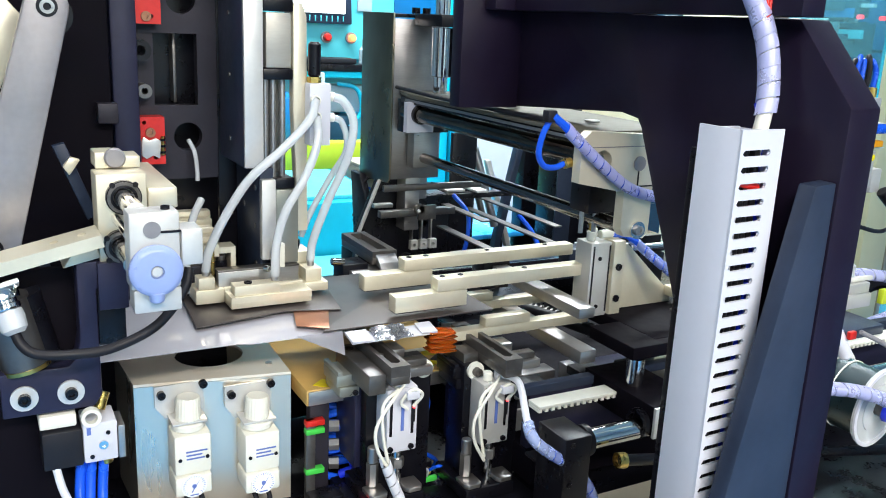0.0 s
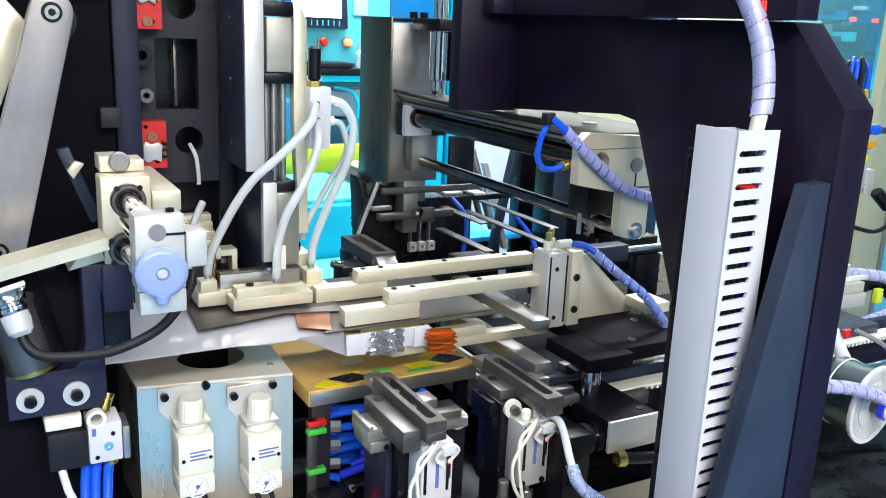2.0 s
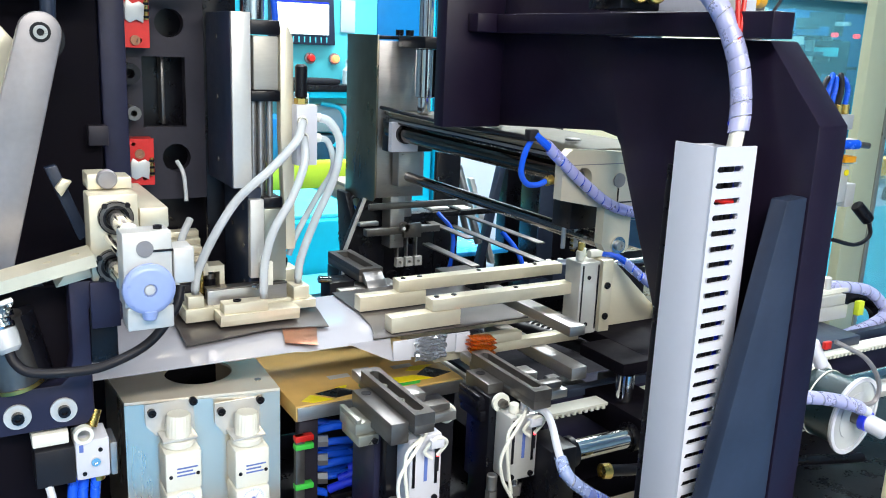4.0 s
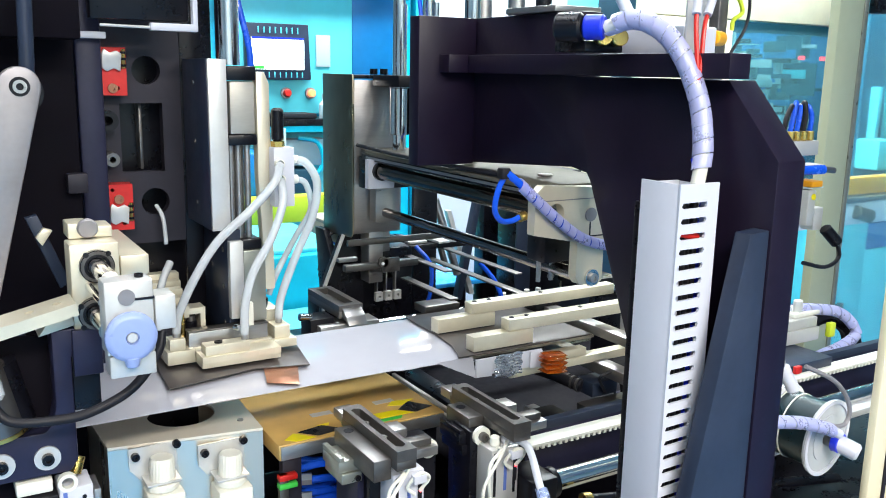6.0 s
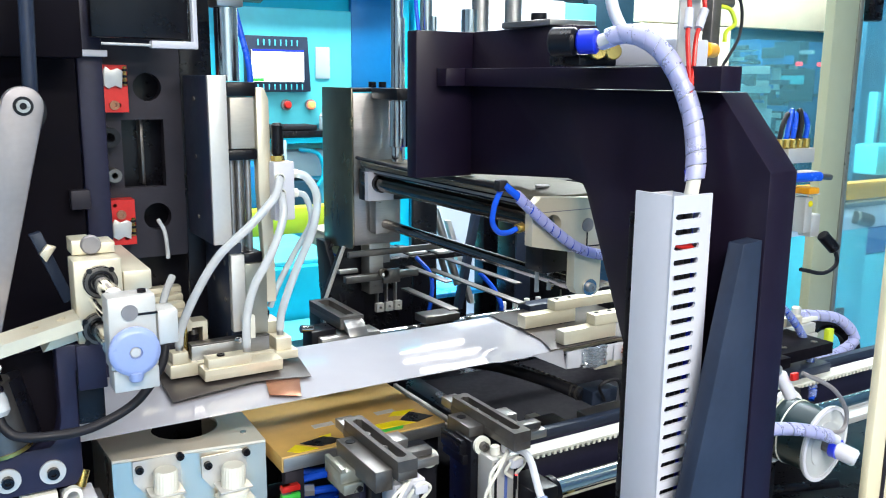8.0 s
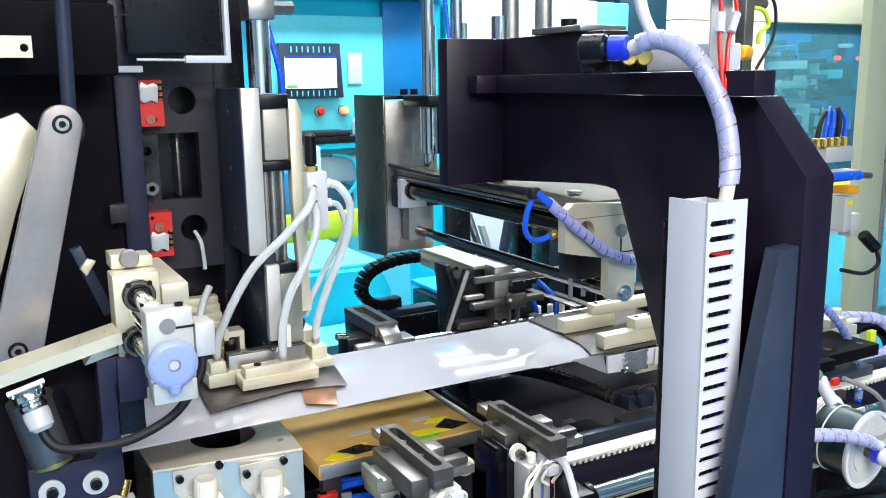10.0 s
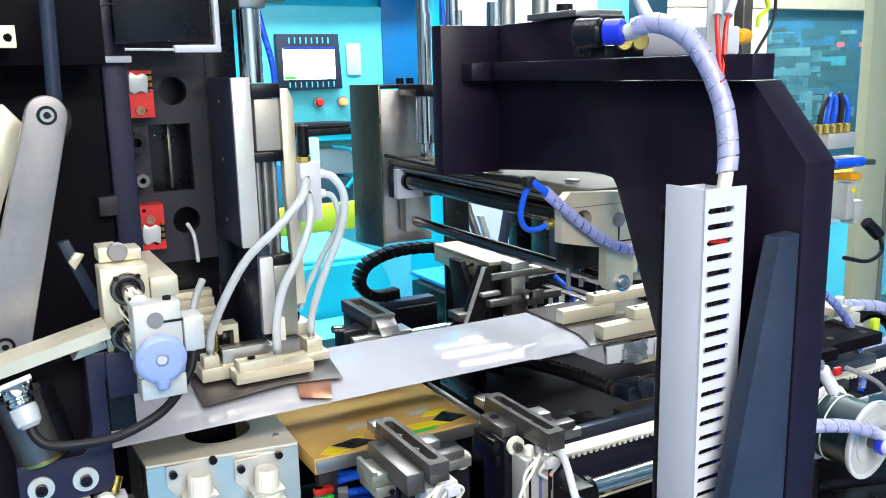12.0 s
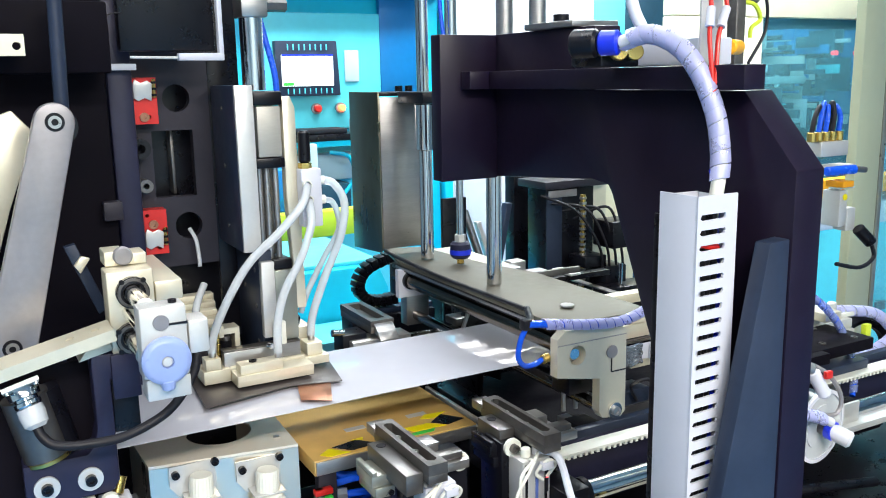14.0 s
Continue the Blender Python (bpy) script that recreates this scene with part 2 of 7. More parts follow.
def wrap(pts, r, turns, band=0.88, seg=18):
    """Spiral wrap: one helical band round a hose, with a narrow open gap at every turn."""
    line = curve_points(pts, 12)
    run = [0.0]
    for a, b in zip(line, line[1:]):
        run.append(run[-1] + (b - a).length)
    frames_, u = [], None
    for i, p in enumerate(line):
        d = (line[min(i + 1, len(line) - 1)] - line[max(i - 1, 0)]).normalized()
        u = d.orthogonal().normalized() if u is None else (u - d * u.dot(d)).normalized()
        frames_.append((p, u.copy(), d.cross(u)))

    def spot(dist, ang, rad):
        dist = min(max(dist, 0.0), run[-1])
        k = min(max(q for q, v in enumerate(run) if v <= dist + 1e-9), len(line) - 2)
        f = (dist - run[k]) / max(1e-9, run[k + 1] - run[k])
        p, a1, b1 = (frames_[k][q].lerp(frames_[k + 1][q], f) for q in range(3))
        return p + (a1 * math.cos(ang) + b1 * math.sin(ang)) * rad
    bm, pitch, prev = bmesh.new(), run[-1] / turns, None
    for i in range((turns - 1) * seg + 1):
        ang = 2 * math.pi * i / seg
        wob = 0.5 + 0.5 * math.sin(i * 0.13 + 1.7 * math.sin(i * 0.041))
        wide = band - 0.05 + 0.08 * wob
        base = (i / seg) * pitch
        row = [bm.verts.new(spot(base + pitch * v * wide, ang, r * k)) for v, k in ((0.0, 0.86), (0.0, 0.985), (0.08, 1.0), (0.92, 1.015), (1.0, 1.0), (1.0, 0.86))]
        if prev:
            for k in range(5):
                bm.faces.new((prev[k], prev[k + 1], row[k + 1], row[k]))
        prev = row
    return bm


def prism(bm, pts, axis, a, b, bevel=0.0012):
    """A plate with the outline pts in the plane across the axis, from a to b along it."""
    def place(p, h):
        return {"x": (h, p[0], p[1]), "y": (p[0], h, p[1]), "z": (p[0], p[1], h)}[axis]
    lo = [bm.verts.new(place(p, a)) for p in pts]
    hi = [bm.verts.new(place(p, b)) for p in pts]
    faces = [bm.faces.new(lo), bm.faces.new(hi[::-1])]
    for i in range(len(pts)):
        j = (i + 1) % len(pts)
        faces.append(bm.faces.new((lo[j], lo[i], hi[i], hi[j])))
    if bevel:
        bmesh.ops.recalc_face_normals(bm, faces=faces)
        bmesh.ops.bevel(bm, geom=list({e for f in faces for e in f.edges}), offset=bevel, segments=2, affect="EDGES", profile=0.5, clamp_overlap=True)
    return bm


def plate(pts, axis, a, b, bevel=0.0012):
    return prism(bmesh.new(), pts, axis, a, b, bevel)


def holed(outline, holes, axis, a, b):
    """A plate with openings that go through it."""
    bm = bmesh.new()

    def place(p, h):
        return {"x": (h, p[0], p[1]), "y": (p[0], h, p[1]), "z": (p[0], p[1], h)}[axis]
    edges = []
    for loop in [outline, *holes]:
        vs = [bm.verts.new(place(p, a)) for p in loop]
        edges += [bm.edges.new((vs[i], vs[(i + 1) % len(vs)])) for i in range(len(vs))]
    bmesh.ops.triangle_fill(bm, edges=edges, use_beauty=True, use_dissolve=False)
    d = Vector(place((0, 0), b)) - Vector(place((0, 0), a))
    made = bmesh.ops.extrude_face_region(bm, geom=list(bm.faces), use_keep_orig=True)["geom"]
    bmesh.ops.translate(bm, vec=d, verts=[g for g in made if isinstance(g, bmesh.types.BMVert)])
    return bm


def circle(cx, cy, r, n=24):
    return [(cx + r * math.cos(2 * math.pi * i / n), cy + r * math.sin(2 * math.pi * i / n)) for i in range(n)]


def rect(x0, x1, y0, y1):
    return [(x0, y0), (x1, y0), (x1, y1), (x0, y1)]


def socket_bolt(parent, c, r, normal=(0, -1, 0), mat=None, depth=0.006, name="bolt"):
    """A socket-head screw with its hexagon recess."""
    c, n = Vector(c), Vector(normal)
    bm = bmesh.new()
    ring(bm, c, c + n * depth, r, r * 0.5, 18)
    rod(bm, c, c + n * depth * 0.5, r * 0.5, seg=6)
    return part(name, bm, mat or M_BLACK, parent)


def washer(parent, c, r, normal=(0, -1, 0), mat=None):
    c, n = Vector(c), Vector(normal)
    return part("washer", ring(bmesh.new(), c, c + n * 0.003, r, r * 0.42, 24), mat or M_CHROME, parent)


def lathe(a, axis, prof, seg=36):
    """A turned body: prof gives (distance along the axis, radius)."""
    a, n = Vector(a), Vector(axis).normalized()
    u = n.orthogonal().normalized()
    w = n.cross(u)
    bm = bmesh.new()
    rings = [[bm.verts.new(a + n * h + (u * math.cos(2 * math.pi * i / seg) + w * math.sin(2 * math.pi * i / seg)) * r) for i in range(seg)] for h, r in prof]
    for p, q in zip(rings, rings[1:]):
        for i in range(seg):
            bm.faces.new((p[i], p[(i + 1) % seg], q[(i + 1) % seg], q[i]))
    bm.faces.new(rings[0][::-1])
    bm.faces.new(rings[-1])
    return bm


def knurl(a, b, r, teeth, depth):
    """A ribbed knob."""
    a, b = Vector(a), Vector(b)
    n = (b - a).normalized()
    u = n.orthogonal().normalized()
    w = n.cross(u)
    bm, seg, rings = bmesh.new(), teeth * 4, []
    for c, k in ((a, 1.0), (a.lerp(b, 0.9), 0.96), (b, 0.84)):
        rings.append([bm.verts.new(c + (u * math.cos(2 * math.pi * i / seg) + w * math.sin(2 * math.pi * i / seg)) * (r * k + (depth if i % 4 in (1, 2) else 0))) for i in range(seg)])
    for p, q in zip(rings, rings[1:]):
        for i in range(seg):
            bm.faces.new((p[i], p[(i + 1) % seg], q[(i + 1) % seg], q[i]))
    bm.faces.new(rings[0][::-1])
    bm.faces.new(rings[-1])
    return bm

# ---- the hall ----
solo("floor", cube(-4, 8, -4, 8, -0.1, 0, 0), M_FLOOR, "glossy blue epoxy hall floor", "floor", "structure")
solo("ceiling", cube(-4, 8, -4, 8, 3.3, 3.4, 0), M_CEIL, "white hall ceiling with tube lamps", "ceiling", "structure")
solo("wall_north", cube(-4, 8, 8, 8.15, 0, 3.3, 0), M_WALL, "pale blue-white far hall wall", "wall", "structure")
solo("wall_south", cube(-4, 8, -4.15, -4, 0, 3.3, 0), M_WALL, "pale hall wall", "wall", "structure")
solo("wall_east", cube(8, 8.15, -4, 8, 0, 3.3, 0), M_WALL, "pale hall wall", "wall", "structure")
solo("wall_west", cube(-4.15, -4, -4, 8, 0, 3.3, 0), M_WALL, "pale hall wall", "wall", "structure")


def troffer(x, y, z):
    t = thing("ceiling_lamp", (x, y, z), "dark grey ceiling lamp with three fluorescent tubes", "lamp", "ceiling lamps")
    part("housing", cube(x - 0.36, x + 0.36, y - 0.36, y + 0.36, z, z + 0.06, 0.005), M_GREY, t)
    for k in (-0.26, 0.0, 0.26):
        part("tube", cyl((x - 0.35, y + k, z - 0.02), (x + 0.35, y + k, z - 0.02), 0.016, seg=12), M_TUBEL, t)
    for k in (-0.3, 0.3):
        part("hanger", cyl((x + k, y, z + 0.06), (x + k, y, 3.3), 0.008, seg=8), M_STEEL, t)
    return t


lamp_one = troffer(3.40, 5.60, 2.87)
for px, py in ((5.4, 5.55), (1.1, 5.55), (5.4, 3.2), (-1.6, 2.6)):
    copy_thing(lamp_one, pose(px, py, 2.87))

# ---- background line ----
hmi = thing("control_cabinet", (1.3, 3.3, 0), "cyan steel control cabinet with a lit operator screen", "cabinet")
part("body", cube(0.55, 1.78, 3.22, 3.5, 0, 1.86, 0.01), M_CYAN, hmi)
part("front_panel", cube(0.96, 1.62, 3.195, 3.217, 1.32, 1.76, 0.006), M_CYANL, hmi)
sc = part("screen_bezel", plate([(1.058, 1.45), (1.315, 1.45), (1.305, 1.655), (1.058, 1.655)], "y", 3.165, 3.194, 0.004), M_SLATE, hmi, "dark bezel")
part("screen", cube(1.08, 1.285, 3.160, 3.1655, 1.487, 1.605, 0.001), M_SCREEN, sc, "bright white screen")
for i in range(9):
    part("clip", cube(1.10 + i * 0.022, 1.104 + i * 0.022, 3.162, 3.1655, 1.458, 1.478, 0.0005), M_CYANL, sc)
for i in range(8):
    part("clip", cube(1.105 + i * 0.022, 1.1095 + i * 0.022, 3.162, 3.1655, 1.620, 1.642, 0.0005), M_CYANL, sc)
part("screen_bar", cube(1.08, 1.285, 3.1585, 3.1598, 1.598, 1.605, 0), M_BLUEF, sc, "blue title bar")
part("screen_key", cube(1.083, 1.125, 3.1585, 3.1598, 1.489, 1.500, 0), M_GREEN, sc, "green screen key")
part("nameplate", cube(1.345, 1.405, 3.188, 3.194, 1.50, 1.62, 0.002), M_WALL, hmi)
for bxp, mm in ((1.221, M_RED), (1.32, M_LAMPO)):
    kb = part("push_button", cyl((bxp, 3.194, 1.40), (bxp, 3.165, 1.40), 0.014, seg=20, lip=0.003), mm, hmi)
    part("collar", ring(bmesh.new(), (bxp, 3.194, 1.40), (bxp, 3.183, 1.40), 0.021, 0.0145), M_LINK, kb)
part("recess", cube(1.50, 1.70, 3.19, 3.217, 1.45, 1.82, 0.004), M_BLUEP, hmi)
part("shelf", cube(0.95, 1.64, 3.02, 3.19, 1.285, 1.31, 0.004), M_BLACK, hmi)
part("yellow_bin", cube(1.40, 1.47, 3.06, 3.16, 1.20, 1.27, 0.006), M_LIME, hmi, "lime yellow bin")
part("drawer", cube(1.10, 1.36, 3.10, 3.19, 1.13, 1.23, 0.006), M_WALL, hmi)
part("bottle", lathe((1.33, 3.08, 1.311), (0, 0, 1), [(0, 0.02), (0.05, 0.02), (0.065, 0.009), (0.09, 0.009)], 18), M_WALL, hmi)
part("dark_socket", cube(1.12, 1.30, 3.06, 3.18, 1.0, 1.12, 0.01), M_TEALD, hmi)
part("cable_loop", hose([(1.22, 3.07, 1.24), (1.29, 3.05, 1.22), (1.31, 3.05, 1.14), (1.27, 3.06, 1.08)], 0.008, 8), M_CYAN, hmi)
part("keyboard", cube(1.05, 1.28, 3.03, 3.15, 1.311, 1.33, 0.004), M_RUBBER, hmi)
part("lower_panel", cube(1.0, 1.6, 3.19, 3.217, 0.5, 1.25, 0.004), M_CYANL, hmi)
part("cornice", cube(0.55, 1.78, 3.10, 3.219, 1.83, 1.86, 0.01), M_CYAN, hmi)

conv = thing("cyan_station", (0.86, 2.3, 0), "cyan sheet-metal station with a lime yellow band", "machine")
part("body", plate([(0.56, 0), (1.02, 0), (1.02, 0.93), (0.99, 1.0), (0.56, 1.0)], "y", 2.15, 2.6, 0.006), M_CYAN, conv)
part("band", cube(0.55, 1.30, 2.64, 2.70, 1.0, 1.085, 0.004), M_LIME, conv, "lime yellow band")
part("top_tray", cube(0.56, 1.0, 2.18, 2.58, 1.001, 1.012, 0.003), M_CYANL, conv)
part("blue_box", cube(0.74, 0.98, 2.72, 2.95, 1.0, 1.22, 0.006), M_BLUEP, conv, "dark blue box")
part("ledge", cube(0.56, 1.1, 1.95, 2.14, 0.80, 0.86, 0.006), M_CYANL, conv)
part("post", cube(1.0, 1.04, 2.72, 2.76, 0.9, 1.3, 0.003), M_WALL, conv)

wc = thing("white_enclosure", (2.6, 3.2, 0), "white sheet-metal machine enclosure behind the press", "cabinet")
part("body", cube(1.80, 2.62, 3.25, 3.5, 0, 1.86, 0.01), M_WHITE, wc)
part("side", cube(2.625, 2.85, 3.3, 3.5, 0, 1.86, 0.01), M_CYANL, wc)
part("edge", cube(1.79, 1.83, 3.2, 3.246, 0, 1.86, 0.004), M_CYAN, wc)

cr = thing("cream_enclosure", (3.6, 3.2, 0), "cream enclosure with a teal glazed window on a test machine", "cabinet")
part("head", cube(2.86, 4.9, 3.0, 3.06, 1.767, 2.15, 0.004), M_CREAM, cr)
part("side_panel", cube(2.86, 3.45, 3.0, 3.06, 0, 1.763, 0.004), M_CREAM, cr)
part("sill", cube(3.454, 4.9, 3.0, 3.06, 0, 0.9, 0.004), M_CYANL, cr)
part("pane", cube(3.454, 4.9, 3.02, 3.026, 0.904, 1.763, 0), M_GLASS, cr).visible_shadow = False
part("back_panel", cube(3.3, 5.6, 3.9, 3.95, 0.5, 2.1, 0.004), M_TEALD, cr)
part("cyan_column", cube(4.42, 4.50, 3.10, 3.16, 0.6, 1.76, 0.004), M_CYAN, cr)
part("blue_panel", cube(4.52, 5.4, 3.70, 3.76, 0.6, 1.76, 0.004), M_BLUEP, cr)
part("white_unit", cube(4.70, 4.95, 3.12, 3.3, 0.95, 1.17, 0.01), M_WALL, cr)
part("grey_robot", cube(4.78, 4.88, 3.2, 3.3, 1.25, 1.50, 0.02), M_LINK, cr)
part("robot_arm", cyl((4.82, 3.15, 1.48), (4.92, 3.15, 1.38), 0.03, seg=16, lip=0.004), M_WALL, cr)
part("door_bar", cube(4.52, 4.9, 3.08, 3.1, 1.56, 1.58, 0.003), M_TEALD, cr)
part("dark_bay", cube(3.62, 3.95, 3.80, 3.88, 0.9, 1.76, 0.004), M_SLATE, cr)
part("dark_bay", cube(4.55, 4.75, 3.80, 3.88, 0.9, 1.70, 0.004), M_BLUEP, cr)
random.seed(11)
for q in range(230):
    bxx, bzz = 3.72 + random.random() * 1.15, 0.95 + random.random() ** 1.2 * 0.74
    tall = random.random() < 0.6
    ww = 0.004 + random.random() ** 2 * (0.016 if tall else 0.05)
    hh = 0.02 + random.random() ** 2 * 0.22 if tall else 0.006 + random.random() * 0.03
    part("fixture", cube(bxx, bxx + ww, 3.45 + random.random() * 0.3, 3.78, bzz, min(bzz + hh, 1.75), 0.003), random.choice((M_WHITE, M_WALL, M_CYANL, M_TEALD, M_TEALD, M_TEALD, M_BLUEP, M_BLACK, M_BLACK, M_ALUB, M_TOOL)), cr)
part("inner_frame", cube(3.62, 3.66, 3.4, 3.44, 0.6, 1.75, 0.003), M_SLATE, cr)
part("test_head", cube(3.8, 4.15, 3.45, 3.6, 1.25, 1.42, 0.01), M_SLATE, cr)
part("column", cube(3.9, 3.98, 3.5, 3.6, 0.7, 1.24, 0.005), M_CYANL, cr)
part("column", cube(4.05, 4.10, 3.5, 3.6, 0.7, 1.24, 0.005), M_ALUB, cr)
part("cross_bar", cube(3.7, 4.3, 3.42, 3.45, 1.44, 1.48, 0.004), M_ALUB, cr)
for q in range(7):
    part("cylinder", cyl((3.72 + q * 0.09, 3.46, 1.0 + 0.05 * (q % 3)), (3.72 + q * 0.09, 3.46, 1.22), 0.012 + 0.006 * (q % 2), seg=12), M_ALUB, cr)
for lx in (4.12, 4.30):
    part("red_light", cyl((lx, 3.12, 1.60), (lx, 3.09, 1.60), 0.012, seg=14), M_LAMPR, cr)

gp = thing("guard_post", (1.74, 1.2, 0), "cream painted aluminium guard post", "post", "guard posts")
# post shading by colour: olive face, paler trim, cyan strip for the light edge
part("profile", cube(1.702, 1.786, 1.2, 1.225, 0, 2.6, 0.004), M_OLIVE, gp)
part("trim", cube(1.7865, 1.800, 1.198, 1.22, 0, 2.6, 0.002), M_GPLATE, gp)
part("cyan_edge_light", cube(1.8005, 1.806, 1.202, 1.22, 0, 2.6, 0.001), M_CYANL, gp)
lt2 = part("latch", cube(1.812, 1.852, 1.185, 1.215, 1.636, 1.69, 0.006), M_BLACK, gp)
for zz in (1.650, 1.676):
    socket_bolt(lt2, (1.832, 1.1848, zz), 0.006)
gn = thing("guard_post", (1.03, 0.62, 0), "broad cream painted guard post beside the winding reel", "post", "guard posts")
part("profile", cube(0.992, 1.06, 0.588, 0.600, 0, 2.6, 0.003), M_CREAM, gn)
part("groove", cube(1.02, 1.026, 0.5855, 0.5875, 0, 2.6, 0), M_GREY, gn)
gd = thing("guard_door", (2.6, 1.25, 0), "clear glazed sliding guard door", "door")
part("pane", cube(1.83, 3.4, 1.24, 1.246, 0.75, 2.5, 0), M_GLASSC, gd).visible_shadow = False
part("bottom_rail", cube(1.83, 3.4, 1.22, 1.27, 0.66, 0.746, 0.003), M_CREAM, gd)

# backing added to make the door pane look bright cyan
cp2 = thing("cyan_backing", (5.6, 2.95, 0), "bright cyan backing panel added behind the guard door", "partition")
part("panel", cube(4.95, 7.4, 3.0, 3.05, 0, 2.9, 0.004), M_CYANL, cp2)
part("kick_rail", cube(4.95, 7.4, 2.97, 2.998, 0, 0.15, 0.004), M_BLUEP, cp2)
ys = thing("far_station", (3.6, 2.3, 0), "white far station with a yellow band", "machine")
part("body", cube(2.75, 4.6, 2.3, 2.75, 0, 0.74, 0.01), M_CYANL, ys)
part("white_case", cube(2.75, 4.6, 2.27, 2.75, 0.865, 0.97, 0.02), M_WHITE, ys)
part("blue_skirt", cube(2.75, 4.6, 2.29, 2.75, 0.742, 0.862, 0.006), M_BLUEP, ys, "blue skirt panel")
part("teal_tower", cube(3.96, 4.9, 2.62, 2.75, 0.98, 1.95, 0.01), mk("deep_cyan_paint", (0.008, 0.13, 0.22), 0.35, 0.0, 6, 0.2, 0.03), ys, "dark teal upper housing")
for tx, tz, th in ((4.02, 1.16, 0.30), (4.14, 1.2, 0.5), (4.24, 1.16, 0.18), (4.34, 1.3, 0.35), (4.46, 1.16, 0.3)):
    part("actuator", cube(tx, tx + 0.028, 2.57, 2.618, tz, tz + th, 0.004), M_CYANL, ys)
    part("actuator_rod", cyl((tx + 0.014, 2.59, tz - 0.06), (tx + 0.014, 2.59, tz), 0.008, seg=12), M_CHROME, ys)
part("pale_box", cube(3.80, 3.95, 2.40, 2.52, 1.08, 1.22, 0.01), M_CYANL, ys)
part("tool_head", cyl((3.46, 2.26, 0.93), (3.56, 2.25, 0.905), 0.03, seg=16, lip=0.006), M_TOOL, ys)
part("door_pull", cube(3.40, 3.46, 2.262, 2.279, 0.48, 0.52, 0.004), M_TOOL, ys)
part("yellow_band", cube(2.75, 4.6, 2.28, 2.34, 1.0, 1.075, 0.006), M_AMBERB, ys)
part("table_top", cube(2.75, 4.6, 2.25, 2.75, 0.972, 0.995, 0.004), M_STEEL, ys)
part("door_leaf", cube(2.9, 3.6, 2.28, 2.298, 0.15, 0.9, 0.004), M_CYANL, ys)

# ---- machine bed ----
bed = thing("machine_bed", (0.8, 1.1, 0), "black machine bed plate on a cream steel frame", "machine bed")
bed_l = [(0.345, 0.35), (1.7, 0.35), (1.7, 1.9), (-0.5, 1.9), (-0.5, 0.972), (0.345, 0.972)]
part("bed_plate", plate(bed_l, "z", 0.84, 0.88, 0.003), M_BLACK, bed)
bed_f = [(0.385, 0.40), (1.65, 0.40), (1.65, 1.85), (-0.45, 1.85), (-0.45, 1.02), (0.385, 1.02)]
part("frame", plate(bed_f, "z", 0.0, 0.838, 0.005), M_CREAM, bed)
part("front_beam", cube(-0.5, 0.344, 0.90, 0.9715, 0.60, 0.88, 0.003), M_BLACK, bed)
part("rear_plate", cube(0.62, 1.35, 0.86, 1.34, 0.90, 0.945, 0.003), M_MATTE, bed)
part("slate_plate", cube(0.70, 0.86, 0.895, 0.985, 0.9455, 0.9555, 0.002), M_SLATE, bed)
part("grey_pad", cube(0.715, 0.775, 1.03, 1.06, 0.9455, 0.972, 0.002), M_LINK, bed)
part("riser", cube(0.66, 0.74, 0.95, 1.25, 0.882, 0.899, 0.002), M_BLACK, bed)
part("sub_plate", cube(0.60, 0.90, 0.60, 0.79, 0.881, 0.915, 0.003), M_ALU, bed)
part("front_shield", cube(-0.45, 0.112, 0.936, 0.943, 0.882, 1.225, 0.001), M_MATTE, bed)
# black sheet added to keep the space under the table dark
part("under_blackout", cube(0.10, 0.66, 1.20, 1.208, 0.882, 1.075, 0.001), M_BLACK, bed)
part("dark_panel", cube(-0.45, 0.172, 1.34, 1.37, 0.882, 1.9, 0.003), M_BLACK, bed)

# ---- left station ----
col = thing("slide_column", (0.22, 1.19, 0.88), "dark grey steel slide column with round bores", "machine column")
part("guide_bar", cube(0.174, 0.204, 1.15, 1.20, 0.881, 1.80, 0.002), M_NAVY, col)
part("bore_plate", holed(rect(0.232 - 0.026, 0.312, 1.258, 1.80), [rect(0.232, 0.287, 1.355, 1.446), circle(0.268, 1.489, 0.0185), circle(0.273, 1.314, 0.0185)], "y", 1.205, 1.222), M_GREY, col)
part("inner_plate", cube(0.206, 0.345, 1.26, 1.27, 1.10, 1.8, 0.001), M_BLACK, col)
# black strip added to keep the slit between column and slab dark
part("slit_blackout", cube(0.3125, 0.356, 1.206, 1.214, 1.10, 1.80, 0.001), M_BLACK, col)
part("inner_rail", cube(0.262, 0.266, 1.235, 1.258, 1.356, 1.445, 0.0006), M_TOOL, col)
part("foot_plate", cube(0.206, 0.312, 1.17, 1.275, 1.075, 1.098, 0.002), M_GREY, col)
part("foot", cube(0.17, 0.312, 1.16, 1.24, 0.881, 1.074, 0.002), M_BLACK, col)
